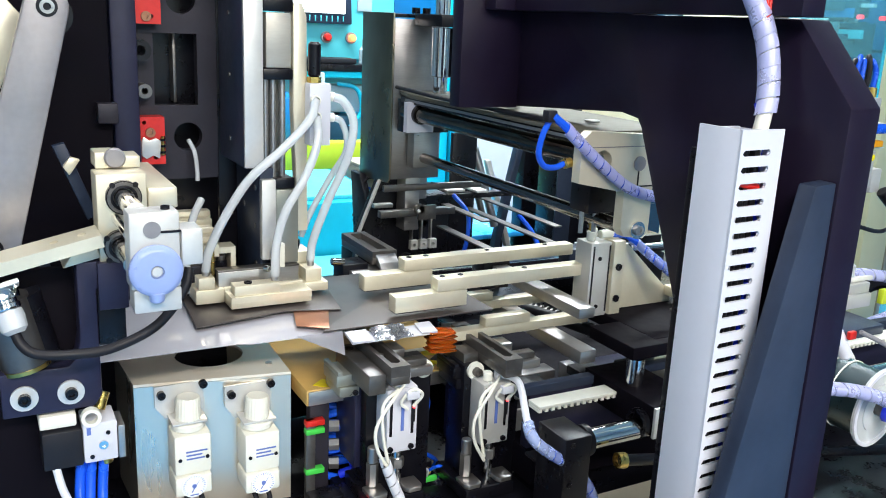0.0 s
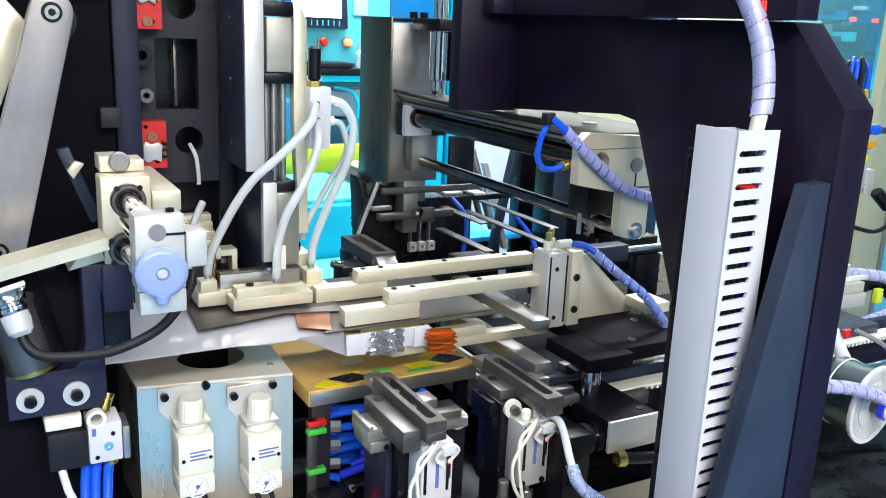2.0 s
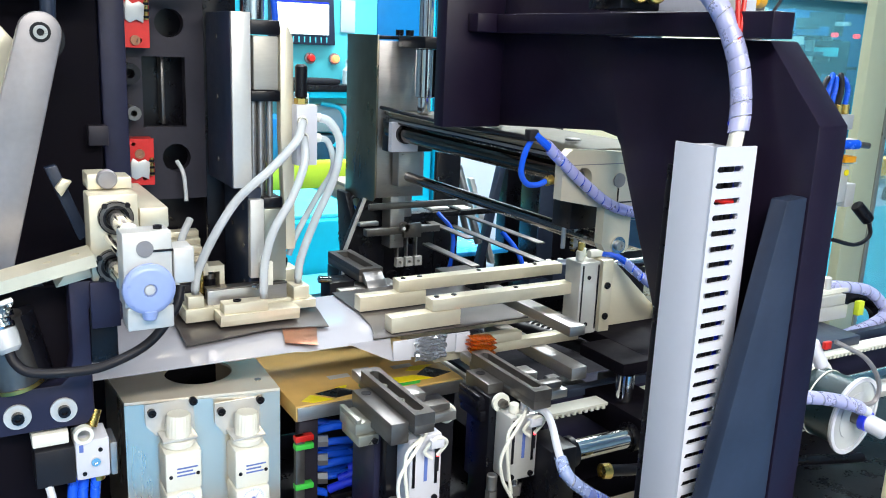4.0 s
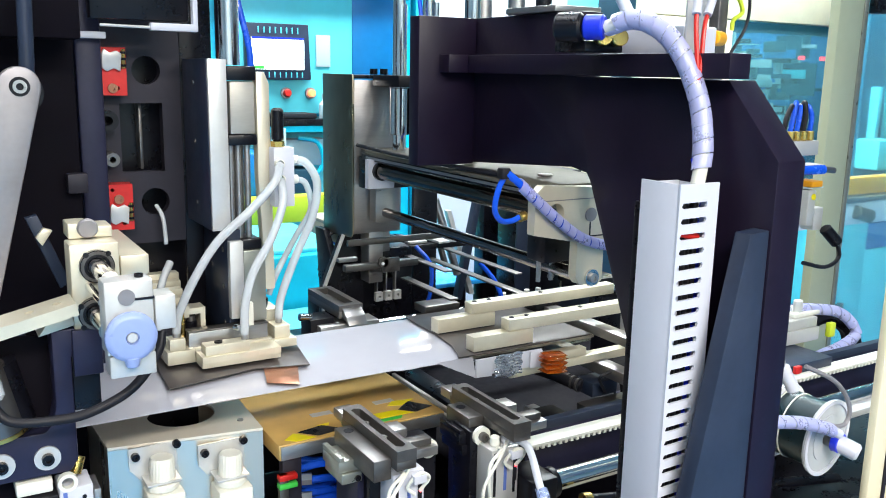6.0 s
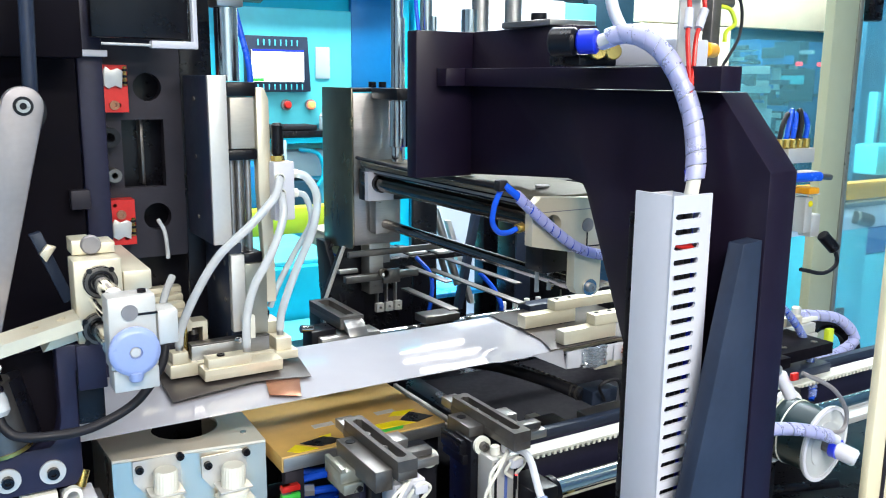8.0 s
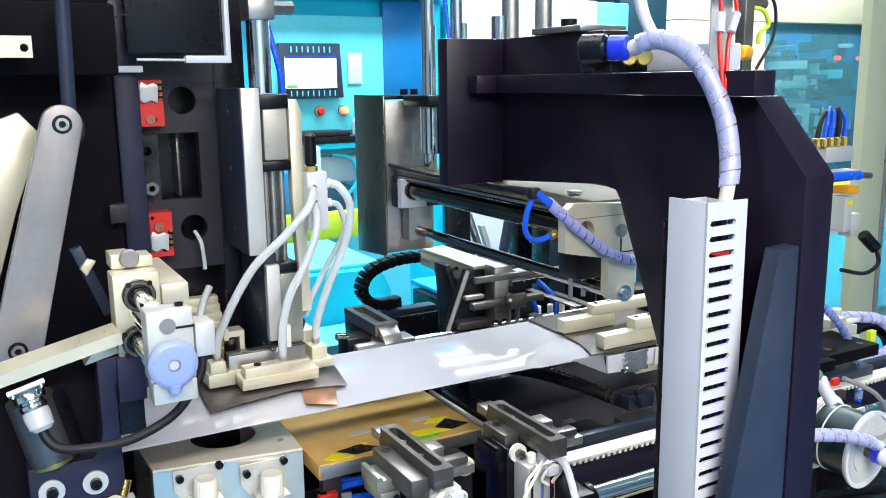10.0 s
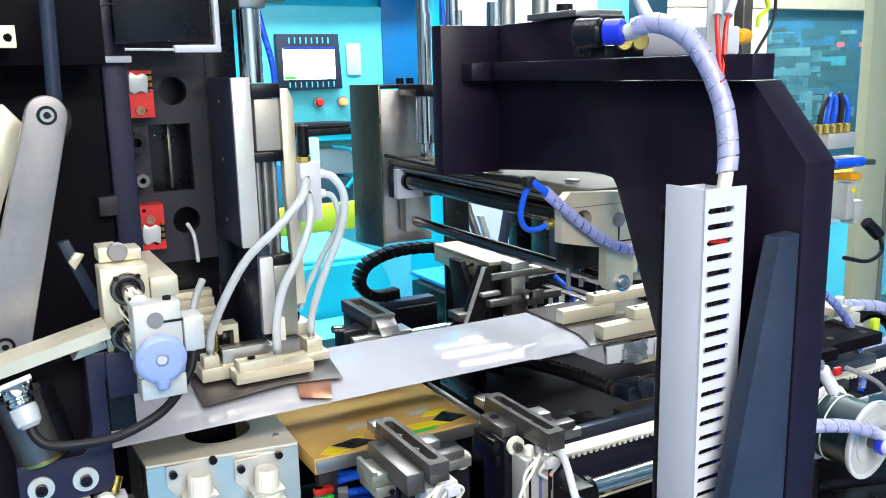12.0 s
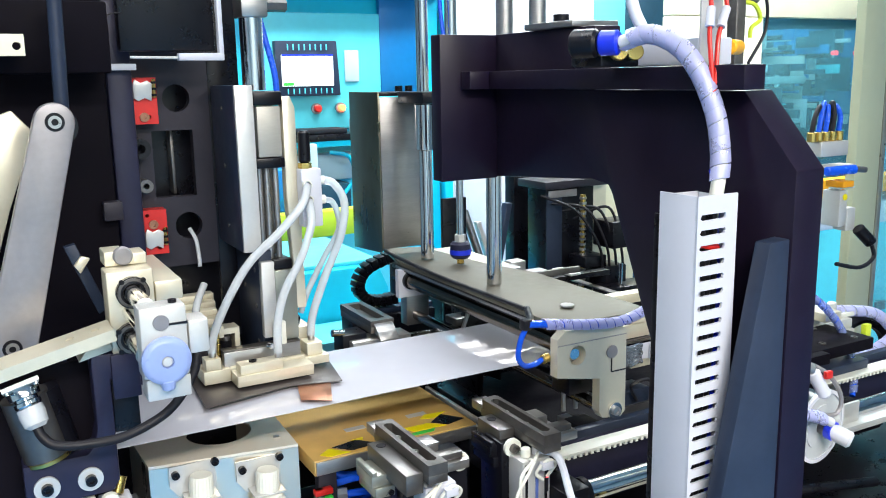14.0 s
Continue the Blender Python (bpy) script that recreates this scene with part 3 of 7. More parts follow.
for zb in (1.283, 1.457):
    br = part("red_bracket", holed(rect(0.206, 0.238, zb, zb + 0.060), [circle(0.213, zb + 0.053, 0.0025, 12), circle(0.226, zb + 0.009, 0.003, 12)], "y", 1.178, 1.2045), M_RED, col, "red anodised bracket")
    up = 0.022 if zb > 1.4 else 0.0
    waist = [(0.208, zb + 0.012), (0.214, zb + 0.008), (0.222, zb + 0.012), (0.230, zb + 0.008), (0.232, zb + 0.03), (0.226, zb + 0.034), (0.218, zb + 0.031), (0.211, zb + 0.036), (0.208, zb + 0.03)]
    waist = [(x, z + up) for x, z in waist]
    part("clip", plate(waist, "y", 1.172, 1.177, 0.0008), M_ALUB, br, "silver spring clip")
    part("spring", cyl((0.2345, 1.176, zb + 0.012 + up), (0.2345, 1.176, zb + 0.036 + up), 0.0026, seg=10), M_BRASS, br)
    for kz in (0.014, 0.022, 0.030):
        part("spring_coil", ring(bmesh.new(), (0.2345, 1.176, zb + kz + up), (0.2345, 1.176, zb + kz + 0.003 + up), 0.0036, 0.0027, 12), M_BLACK, br)
    socket_bolt(br, (0.220, 1.1775, zb + 0.041 - 1.45 * up), 0.006, mat=M_COPPER, depth=0.004, name="bolt")
part("dark_roller", ring(bmesh.new(), (0.212, 1.215, 1.425), (0.212, 1.175, 1.425), 0.013, 0.006), M_BLACK, col)
part("dark_roller", ring(bmesh.new(), (0.216, 1.215, 1.375), (0.216, 1.18, 1.375), 0.009, 0.004), M_TOOL, col)
part("drain_tube", hose([(0.272, 1.20, 1.310), (0.277, 1.188, 1.295), (0.279, 1.185, 1.270), (0.279, 1.184, 1.258)], 0.0028), M_CLEAR, col)
part("top_bracket", cube(0.150, 0.208, 1.135, 1.1495, 1.526, 1.534, 0.001), M_WHITE, col)

tp = thing("top_guard", (0.3, 1.1, 1.55), "black cover with a white angle frame and loose tags", "cover")
part("cover", cube(0.185, 0.299, 1.10, 1.12, 1.548, 1.75, 0.002), M_BLACK, tp)
part("angle", plate([(0.250, 1.536), (0.306, 1.536), (0.306, 1.75), (0.300, 1.75), (0.300, 1.545), (0.250, 1.545)], "y", 1.085, 1.097, 0.001), M_WHITE, tp)
part("tag", plate([(0.132, 1.545), (0.134, 1.539), (0.150, 1.556), (0.147, 1.562)], "y", 1.095, 1.097, 0.0003), M_IVORY, tp)
part("thin_rod", cyl((0.195, 1.097, 1.5405), (0.252, 1.090, 1.5395), 0.0018, seg=8), M_ALUB, tp)
part("tag_cord", hose([(0.148, 1.097, 1.558), (0.158, 1.10, 1.575), (0.175, 1.10, 1.59), (0.19, 1.10, 1.592)], 0.001, 6), M_RUBBER, tp)

lk = thing("link_arm", (0.064, 0.948, 1.37), "grey cast link arm with two pins", "link arm")
a, b = Vector((0.092, 1.473)), Vector((0.030, 1.245))
ax = (b - a).normalized()
nn = Vector((-ax.y, ax.x))
outline = []
for i in range(13):
    an = math.pi * i / 12
    outline.append(tuple(a + (nn * math.cos(an) - ax * math.sin(an)) * 0.0195))
for i in range(13):
    an = math.pi * i / 12
    outline.append(tuple(b + (-nn * math.cos(an) + ax * math.sin(an)) * 0.024))
part("body", plate(outline, "y", 0.948, 0.966, 0.002), M_LINK, lk)
for p in (a, b):
    pn = part("pin", cyl((p.x, 0.947, p.y), (p.x, 1.02, p.y), 0.0095, seg=20), M_BLACK, lk)
    part("hex_socket", ring(bmesh.new(), (p.x, 0.9465, p.y), (p.x, 0.944, p.y), 0.0065, 0.0035, 18), M_STEEL, pn)
lb = thing("linkage_bracket", (0.03, 1.05, 1.2), "pale machined linkage bracket behind the arm", "bracket")
part("lever", plate([(-0.03, 1.30), (0.02, 1.30), (0.045, 1.378), (0.060, 1.416), (0.074, 1.463), (0.057, 1.484), (0.02, 1.47), (-0.03, 1.40)], "y", 1.02, 1.035, 0.002), M_ALU, lb)
part("cream_lug", holed([(0.03, 1.540), (0.0755, 1.540), (0.0755, 1.562), (0.03, 1.562)], [circle(0.068, 1.550, 0.0042, 16)], "y", 1.0, 1.012), M_ALU, lb)
part("grey_tube", cyl((0.108, 1.0, 1.60), (0.1045, 1.0, 1.475), 0.0075, seg=20), M_SLATE, lb)
part("upper_beam", cube(-0.2, 0.165, 1.04, 1.10, 1.522, 1.60, 0.003), M_MATTE, lb)
part("rear_lever", plate([(0.092, 1.335), (0.104, 1.338), (0.132, 1.262), (0.122, 1.256)], "y", 1.0, 1.012, 0.001), M_SLATE, lb)
part("bright_tab", plate([(0.100, 1.315), (0.108, 1.325), (0.117, 1.322), (0.106, 1.306)], "y", 0.99, 0.998, 0.001), M_ALU, lb)
part("small_block", cube(0.150, 0.172, 1.10, 1.118, 1.345, 1.368, 0.001), M_GREY, lb)
part("pivot_ring", ring(bmesh.new(), (0.10, 1.03, 1.465), (0.10, 1.022, 1.465), 0.022, 0.012, 28), M_BLACK, lb)
part("shield", cube(-0.2, 0.168, 1.12, 1.14, 0.882, 1.9, 0.003), M_MATTE, lb)

# ---- lifting slide with manifold ----
sl = thing("lift_slide", (0.34, 1.10, 1.1), "vertical lift slide with white plates and a chrome rod", "linear slide")
part("slab", cube(0.312, 0.334, 1.082, 1.192, 1.291, 1.505, 0.001), M_SLATE, sl, "dark slate side slab")
part("front_plate", cube(0.3125, 0.336, 1.076, 1.0815, 1.291, 1.505, 0.001), M_ALUB, sl, "white front plate")
for zz in (1.32, 1.40, 1.475):
    part("plug", cyl((0.3122, 1.14, zz), (0.3105, 1.14, zz), 0.003, seg=12), M_TOOL, sl)
part("cylinder_body", cube(0.342, 0.374, 1.085, 1.13, 1.412, 1.478, 0.002), M_SATIN, sl, "brushed cylinder body")
part("end_cap", cube(0.338, 0.376, 1.083, 1.135, 1.479, 1.497, 0.002), M_BLACK, sl)
part("end_cap", cube(0.338, 0.376, 1.083, 1.135, 1.398, 1.4115, 0.002), M_BLACK, sl)
for xr in (0.345, 0.355, 0.367):
    part("guide_rod", cyl((xr, 1.10, 1.27), (xr, 1.10, 1.3975), 0.0042, seg=14), M_STEEL, sl)
part("rail", cube(0.339, 0.373, 1.13, 1.15, 1.15, 1.40, 0.002), M_TOOL, sl)
part("carriage", cube(0.353, 0.3785, 1.083, 1.128, 1.262, 1.276, 0.002), M_BLACK, sl)
low = part("lower_slab", cube(0.335, 0.3525, 1.0905, 1.200, 1.125, 1.288, 0.001), M_SLATE, sl, "dark slate lower slab")
for yy, zz in ((1.11, 1.26), (1.11, 1.21), (1.16, 1.23), (1.11, 1.16)):
    part("plug", cyl((0.3348, yy, zz), (0.3335, yy, zz), 0.0035, seg=12), M_TOOL, low)
part("saddle", cube(0.3527, 0.3825, 1.0805, 1.105, 1.165, 1.2615, 0.0015), M_GPLATE, sl, "grey steel saddle")
part("rear_plate", plate([(0.384, 1.205), (0.397, 1.205), (0.394, 1.475), (0.388, 1.49), (0.377, 1.49), (0.377, 1.36), (0.380, 1.30)], "y", 1.086, 1.102, 0.0012), M_ALU, sl)
part("piston_rod", cyl((0.352, 1.12, 1.498), (0.352, 1.12, 1.80), 0.0150, seg=24), M_CHROME, sl)
part("rod_head", cube(0.335, 0.37, 1.10, 1.14, 1.59, 1.625, 0.003), M_STEEL, sl)
part("side_nut", cyl((0.371, 1.12, 1.607), (0.40, 1.12, 1.607), 0.009, seg=6), M_TOOL, sl)
part("tooling_plate", cube(0.334, 0.352, 1.078, 1.09, 1.172, 1.275, 0.001), M_ALUB, sl, "white lower plate")
part("blue_line", hose([(0.362, 1.14, 1.63), (0.372, 1.13, 1.57), (0.382, 1.125, 1.52), (0.384, 1.125, 1.48)], 0.004), M_BLUE, sl)
mf = part("manifold", cube(0.392, 0.420, 1.068, 1.089, 1.318, 1.395, 0.0015), M_WHITE, sl, "white air manifold")
part("sensor", cyl((0.402, 1.08, 1.402), (0.402, 1.08, 1.445), 0.008, seg=16, lip=0.003), M_BLACK, mf)
part("brass_base", cyl((0.402, 1.08, 1.3955), (0.402, 1.08, 1.4025), 0.009, seg=6), M_BRASS, mf)
for c in ((0.398, 1.375), (0.399, 1.355)):
    part("port", ring(bmesh.new(), (c[0], 1.0675, c[1]), (c[0], 1.06, c[1]), 0.0062, 0.0045, 16), M_IVORY, mf)
for c in ((0.421, 1.378), (0.421, 1.352)):
    part("port", cyl((0.4205, 1.08, c[1]), (0.428, 1.08, c[1]), 0.006, seg=14), M_IVORY, mf)

vh = thing("suction_head", (0.33, 1.05, 1.12), "cream machined suction head resting on the sheet", "suction head")
fbz = part("front_bar", cube(0.282, 0.3845, 1.035, 1.066, 1.1255, 1.1405, 0.0008), M_ALU, vh)
part("front_lip", cube(0.2822, 0.3843, 1.0338, 1.0348, 1.1325, 1.1402, 0), M_ALU, fbz)
part("upper_bar", cube(0.287, 0.3435, 1.0365, 1.058, 1.1408, 1.1535, 0.0008), M_ALU, vh)
part("mid_plate", cube(0.282, 0.384, 1.0665, 1.074, 1.1255, 1.1435, 0.0008), M_ALU, vh)
part("left_foot", cube(0.247, 0.2818, 1.066, 1.105, 1.1255, 1.1430, 0.0008), M_ALU, vh)
part("left_block", cube(0.2505, 0.2705, 1.067, 1.088, 1.1433, 1.1585, 0.0008), M_ALU, vh)
part("right_foot", cube(0.3848, 0.421, 1.072, 1.115, 1.1255, 1.1370, 0.0008), M_ALU, vh)
part("right_block", cube(0.392, 0.414, 1.078, 1.108, 1.1373, 1.1545, 0.0008), M_ALU, vh)
bbz = part("back_bar", cube(0.2765, 0.381, 1.0745, 1.088, 1.1255, 1.1615, 0.0008), M_STEEL, vh, "bright ground steel bar")
part("cap_plate", cube(0.2760, 0.3815, 1.0742, 1.092, 1.1618, 1.1640, 0.0005), M_TOOL, bbz)
part("rear_block", cube(0.375, 0.411, 1.112, 1.150, 1.1255, 1.1700, 0.0008), M_ALU, vh)
part("rear_bolt", cyl((0.392, 1.13, 1.1702), (0.392, 1.13, 1.1735), 0.0065, seg=18), M_TOOL, vh)
part("u_bracket", holed(rect(0.272, 0.307, 1.1257, 1.186), [rect(0.2785, 0.3005, 1.130, 1.178)], "y", 1.105, 1.130), M_ALU, vh)
part("damper", cyl((0.2895, 1.112, 1.131), (0.2895, 1.112, 1.168), 0.0075, seg=16, lip=0.001), M_BLACK, vh)
part("damper_collar", cyl((0.2895, 1.112, 1.1682), (0.2895, 1.112, 1.1745), 0.0055, seg=12), M_TOOL, vh)
part("stud_block", cube(0.268, 0.2845, 1.098, 1.1045, 1.176, 1.192, 0.0008), M_ALU, vh)
part("stud", cyl((0.276, 1.10, 1.1437), (0.276, 1.10, 1.2), 0.0028, seg=12), M_BRASS, vh)
part("white_peg", cube(0.3445, 0.3595, 1.066, 1.0735, 1.1640, 1.195, 0.0008), M_IVORY, vh)
part("thumb_screw", cyl((0.378, 1.118, 1.182), (0.394, 1.110, 1.180), 0.0075, seg=18, lip=0.0015), M_BLACK, vh)
part("thumb_boss", cyl((0.371, 1.121, 1.183), (0.3778, 1.1185, 1.182), 0.005, seg=14), M_BLACK, vh)
part("bleed_screw", cyl((0.333, 1.068, 1.1645), (0.338, 1.062, 1.1645), 0.0042, seg=14, lip=0.001), M_CHROME, vh)
for q in ((0.263, 1.1), (0.40, 1.108)):
    socket_bolt(vh, (q[0], q[1], 1.1431 if q[0] < 0.3 else 1.1372), 0.0035, (0, 0, 1), depth=0.001, name="screw")
for c in ((0.262, 1.078, 1.1587), (0.3405, 1.047, 1.1537), (0.404, 1.095, 1.1547)):
    part("elbow_fitting", cyl(c, (c[0], c[1], c[2] + 0.010), 0.0048, seg=12), M_STEEL, vh)
socket_bolt(vh, (0.306, 1.047, 1.1536), 0.005, (0, 0, 1), depth=0.002)
air = [
    [(0.398, 1.062, 1.375), (0.385, 1.05, 1.352), (0.352, 1.05, 1.318), (0.312, 1.055, 1.282), (0.282, 1.06, 1.235), (0.265, 1.073, 1.19), (0.262, 1.078, 1.165)],
    [(0.399, 1.062, 1.355), (0.396, 1.05, 1.325), (0.378, 1.045, 1.282), (0.354, 1.045, 1.242), (0.342, 1.046, 1.20), (0.3405, 1.047, 1.160)],
    [(0.426, 1.08, 1.378), (0.440, 1.075, 1.372), (0.452, 1.07, 1.345), (0.444, 1.07, 1.30), (0.423, 1.08, 1.245), (0.407, 1.092, 1.19), (0.404, 1.095, 1.161)],
    [(0.426, 1.08, 1.352), (0.440, 1.08, 1.345), (0.449, 1.085, 1.31), (0.432, 1.10, 1.27), (0.408, 1.11, 1.22), (0.398, 1.115, 1.19)],
]
for i, pts in enumerate(air):
    solo("air_tube", hose(pts, 0.0055 if i < 3 else 0.0042, 14), M_CLEAR, "milky polyurethane air tube from manifold to suction head", "tube", group="suction air tubes")
solo("air_tube", hose([(0.275, 1.15, 1.24), (0.258, 1.13, 1.215), (0.246, 1.11, 1.17), (0.244, 1.105, 1.13)], 0.005, 12), M_CLEAR, "milky air tube beside the bearing block", "tube", group="suction air tubes")

# carrier row behind the suction head
rb = thing("carrier_row", (0.27, 1.15, 1.12), "row of pale nickel carrier plates", "carrier")
for i in range(6):
    part("carrier_plate", cube(0.222 + 0.005 * i, 0.292 + 0.003 * i, 1.13 + i * 0.021, 1.149 + i * 0.021, 1.158 + i * 0.007, 1.170 + i * 0.007, 0.001), M_ALU, rb)
part("rail", cube(0.25, 0.29, 1.12, 1.30, 1.10, 1.16, 0.002), M_GREY, rb)

# ---- bearing unit with hand knob ----
bu = thing("bearing_unit", (0.15, 0.88, 1.24), "cream bearing blocks on two chrome shafts", "bearing block")
part("rear_block", cube(0.120, 0.166, 0.90, 0.935, 1.236, 1.322, 0.0015), M_ALU, bu)
part("rear_cap", cube(0.124, 0.144, 0.93, 0.965, 1.3225, 1.338, 0.001), M_ALU, bu)
part("rear_cap", cube(0.146, 0.166, 0.93, 0.965, 1.3225, 1.334, 0.001), M_ALU, bu)
part("long_bar", cube(0.168, 0.196, 0.905, 1.06, 1.285, 1.306, 0.0015), M_ALU, bu)
for cx, cz in ((0.144, 1.300), (0.140, 1.252)):
    be = part("bearing", ring(bmesh.new(), (cx, 0.8995, cz), (cx, 0.893, cz), 0.0165, 0.0095), M_BLACK, bu)
    part("retaining_ring", ring(bmesh.new(), (cx, 0.8928, cz), (cx, 0.8915, cz), 0.0155, 0.0125), M_TOOL, be)
    part("shaft", cyl((cx, 0.8285, cz), (cx, 0.96, cz), 0.0088, seg=24), M_CHROME, bu)
part("thin_shaft", cyl((0.136, 0.8285, 1.28), (0.136, 0.90, 1.28), 0.004, seg=14), M_CHROME, bu)
fb = part("front_block", plate([(0.133, 1.236), (0.176, 1.236), (0.176, 1.305), (0.133, 1.305)], "y", 0.80, 0.828, 0.002), M_ALUB, bu)
part("clamp_slot", cube(0.158, 0.1765, 0.7985, 0.82, 1.2865, 1.2885, 0), M_BLACK, fb)
part("plug", cyl((0.152, 0.7995, 1.290), (0.152, 0.798, 1.290), 0.0075, seg=20), M_LINK, fb)
socket_bolt(fb, (0.166, 0.812, 1.3052), 0.004, (0, 0, 1), depth=0.003)
part("side_block", cube(0.177, 0.196, 0.80, 0.83, 1.255, 1.288, 0.002), M_ALUB, bu)
kn = part("hand_knob", lathe((0.153, 0.7975, 1.255), (0, -1, 0), [(0, 0.016), (0.001, 0.021), (0.004, 0.0232), (0.008, 0.0228), (0.0105, 0.0205), (0.0115, 0.0175), (0.0112, 0.012), (0.0122, 0.0085), (0.0120, 0.0060), (0.0085, 0.0056)], 40), M_KNOB, bu, "pale blue plastic hand knob")
part("hub", cyl((0.153, 0.7888, 1.255), (0.153, 0.7868, 1.255), 0.0050, seg=16, lip=0.001), M_ALUB, kn)
part("knob_foot", cyl((0.153, 0.792, 1.236), (0.153, 0.792, 1.2265), 0.0075, 0.006, seg=20, lip=0.001), M_KNOB, kn)
part("lower_block", plate([(0.135, 1.214), (0.176, 1.214), (0.176, 1.2355), (0.135, 1.2355)], "y", 0.8005, 0.826, 0.0015), M_ALUB, bu)
part("rear_boss", lathe((0.142, 0.9298, 1.333), (0, -1, 0), [(0, 0.010), (0.004, 0.010), (0.006, 0.0085)], 28), M_LINK, bu)
for ex, ez in ((0.1335, 1.3128), (0.1545, 1.3128)):
    part("ring_ear", cyl((ex, 0.8925, ez), (ex, 0.8905, ez), 0.0027, seg=14), M_BLACK, bu)
for ex, ez in ((0.1265, 1.262), (0.1275, 1.240)):
    part("ring_ear", cyl((ex, 0.8925, ez), (ex, 0.8905, ez), 0.0027, seg=14), M_BLACK, bu)

ab = thing("side_bar", (0.08, 0.9, 1.24), "cream drilled bar fixed to the bearing block", "bar")
part("bar", holed([(0.0, 0.872), (0.125, 0.872), (0.125, 0.915), (0.0, 0.915)], [circle(0.085, 0.893, 0.0045, 16), circle(0.11, 0.893, 0.0045, 16)], "z", 1.249, 1.261), M_ALU, ab)
ab.rotation_euler = (0, radians(-13), 0)
part("wedge", plate([(0.085, 1.232), (0.12, 1.232), (0.12, 1.244), (0.098, 1.244)], "y", 0.90, 0.94, 0.001), M_ALU, ab)

nb = thing("navy_bracket", (0.09, 0.9, 1.1), "navy coated bracket with washered bolts", "bracket")
prof = [(0.025, 1.088), (0.108, 1.088), (0.1155, 1.10), (0.1155, 1.21), (0.142, 1.21), (0.142, 1.238), (0.098, 1.238), (0.098, 1.16), (0.094, 1.142), (0.086, 1.134), (0.025, 1.134)]
part("plate", plate(prof, "y", 0.90, 0.93, 0.002), M_NAVY, nb)
part("rear_cheek", cube(0.116, 0.142, 0.905, 0.925, 1.15, 1.2095, 0.001), M_BLACK, nb)
for cx in (0.045, 0.0865):
    wa = washer(nb, (cx, 0.8995, 1.108), 0.0125, mat=M_ALUB)
    socket_bolt(wa, (cx, 0.8965, 1.108), 0.0058)
part("chrome_cylinder", cyl((0.050, 0.915, 1.1345), (0.034, 0.915, 1.205), 0.0225, seg=32), M_TOOL, nb, "polished dark cylinder")
part("dark_sleeve", cyl((0.062, 0.925, 1.1345), (0.046, 0.925, 1.205), 0.0215, seg=28), M_BLACK, nb)
part("brass_ring", ring(bmesh.new(), (0.050, 0.915, 1.1342), (0.0492, 0.915, 1.138), 0.0238, 0.0226), M_BRASS, nb)
ax2 = Vector((-0.25, 0.35, 0.9)).normalized()
gl = Vector((0.0395, 0.878, 1.194))
fl = part("gland_flange", lathe(gl + ax2 * 0.030, ax2, [(0, 0.0235), (0.001, 0.0245), (0.004, 0.0245), (0.005, 0.0235)], 4), M_ALUB, nb, "square nickel flange")
for k in range(4):
    an = math.pi / 2 * k
    u2 = ax2.orthogonal().normalized()
    w2 = ax2.cross(u2)
    cc = gl + ax2 * 0.030 + (u2 * math.cos(an) + w2 * math.sin(an)) * 0.0185
    part("flange_screw", cyl(cc, cc - ax2 * 0.003, 0.0026, seg=12), M_CHROME, fl)
part("gland", lathe(gl, ax2, [(0.010, 0.0115), (0.012, 0.0128), (0.0155, 0.0128), (0.0165, 0.0112), (0.019, 0.0112), (0.020, 0.0148), (0.0275, 0.0152), (0.0298, 0.0140)], 28), M_CHROME, nb, "steel threaded gland")
part("gland_nut", lathe(gl, ax2, [(-0.012, 0.0075), (-0.008, 0.0115), (0.003, 0.0128), (0.0095, 0.0122)], 24), M_CLEAR, nb, "milky plastic nut")
part("dark_arm", plate([(0.066, 1.24), (0.076, 1.24), (0.092, 1.165), (0.082, 1.16)], "y", 0.945, 0.96, 0.001), M_SLATE, nb)
part("shoulder_plate", cube(0.1165, 0.144, 0.893, 0.8998, 1.190, 1.2375, 0.001), M_NAVY, nb)
part("copper_pad", plate([(0.083, 1.196), (0.092, 1.190), (0.094, 1.170), (0.087, 1.166)], "y", 0.962, 0.966, 0.001), M_COPPER, nb)
solo("black_cable", hose([(0.198, 0.87, 1.232), (0.190, 0.862, 1.212), (0.163, 0.858, 1.181), (0.12, 0.856, 1.164), (0.082, 0.857, 1.163), (0.056, 0.862, 1.166), (0.045, 0.868, 1.175), (0.0405, 0.876, 1.187)], 0.0048, 14), M_RUBBER, "black rubber cable looping under the knob", "cable")

# ---- stainless box with regulators ----
sb = thing("stainless_box", (0.25, 1.05, 0.88), "brushed stainless box with a round opening in its lid", "box")
def skew(x, y):
    return (x, y - 0.16 * (x - 0.161))
lid = [skew(0.161, 1.013), skew(0.340, 1.013), skew(0.346, 1.185), skew(0.152, 1.185)]
part("lid", holed(lid, [[(0.263 + 0.042 * math.cos(t * math.pi / 18), 1.077 + 0.042 * math.sin(t * math.pi / 18)) for t in range(36)]], "z", 1.052, 1.0555), M_INOXL, sb)
for p, q in ((0, 1), (1, 2), (2, 3), (3, 0)):
    a2, b2 = lid[p], lid[q]
    inn = [(v[0] + (0.249 - v[0]) * 0.02, v[1] + (1.09 - v[1]) * 0.02) for v in (a2, b2)]
    part("side_panel", plate([a2, b2, inn[1], inn[0]], "z", 0.8845, 1.0515, 0), M_INOX, sb)
part("bottom", cube(0.175, 0.325, 1.02, 1.16, 0.8815, 0.884, 0), M_BLACK, sb)
part("rivet", cyl((0.323, 1.02, 1.0555), (0.323, 1.02, 1.057), 0.004, seg=14), M_STEEL, sb)


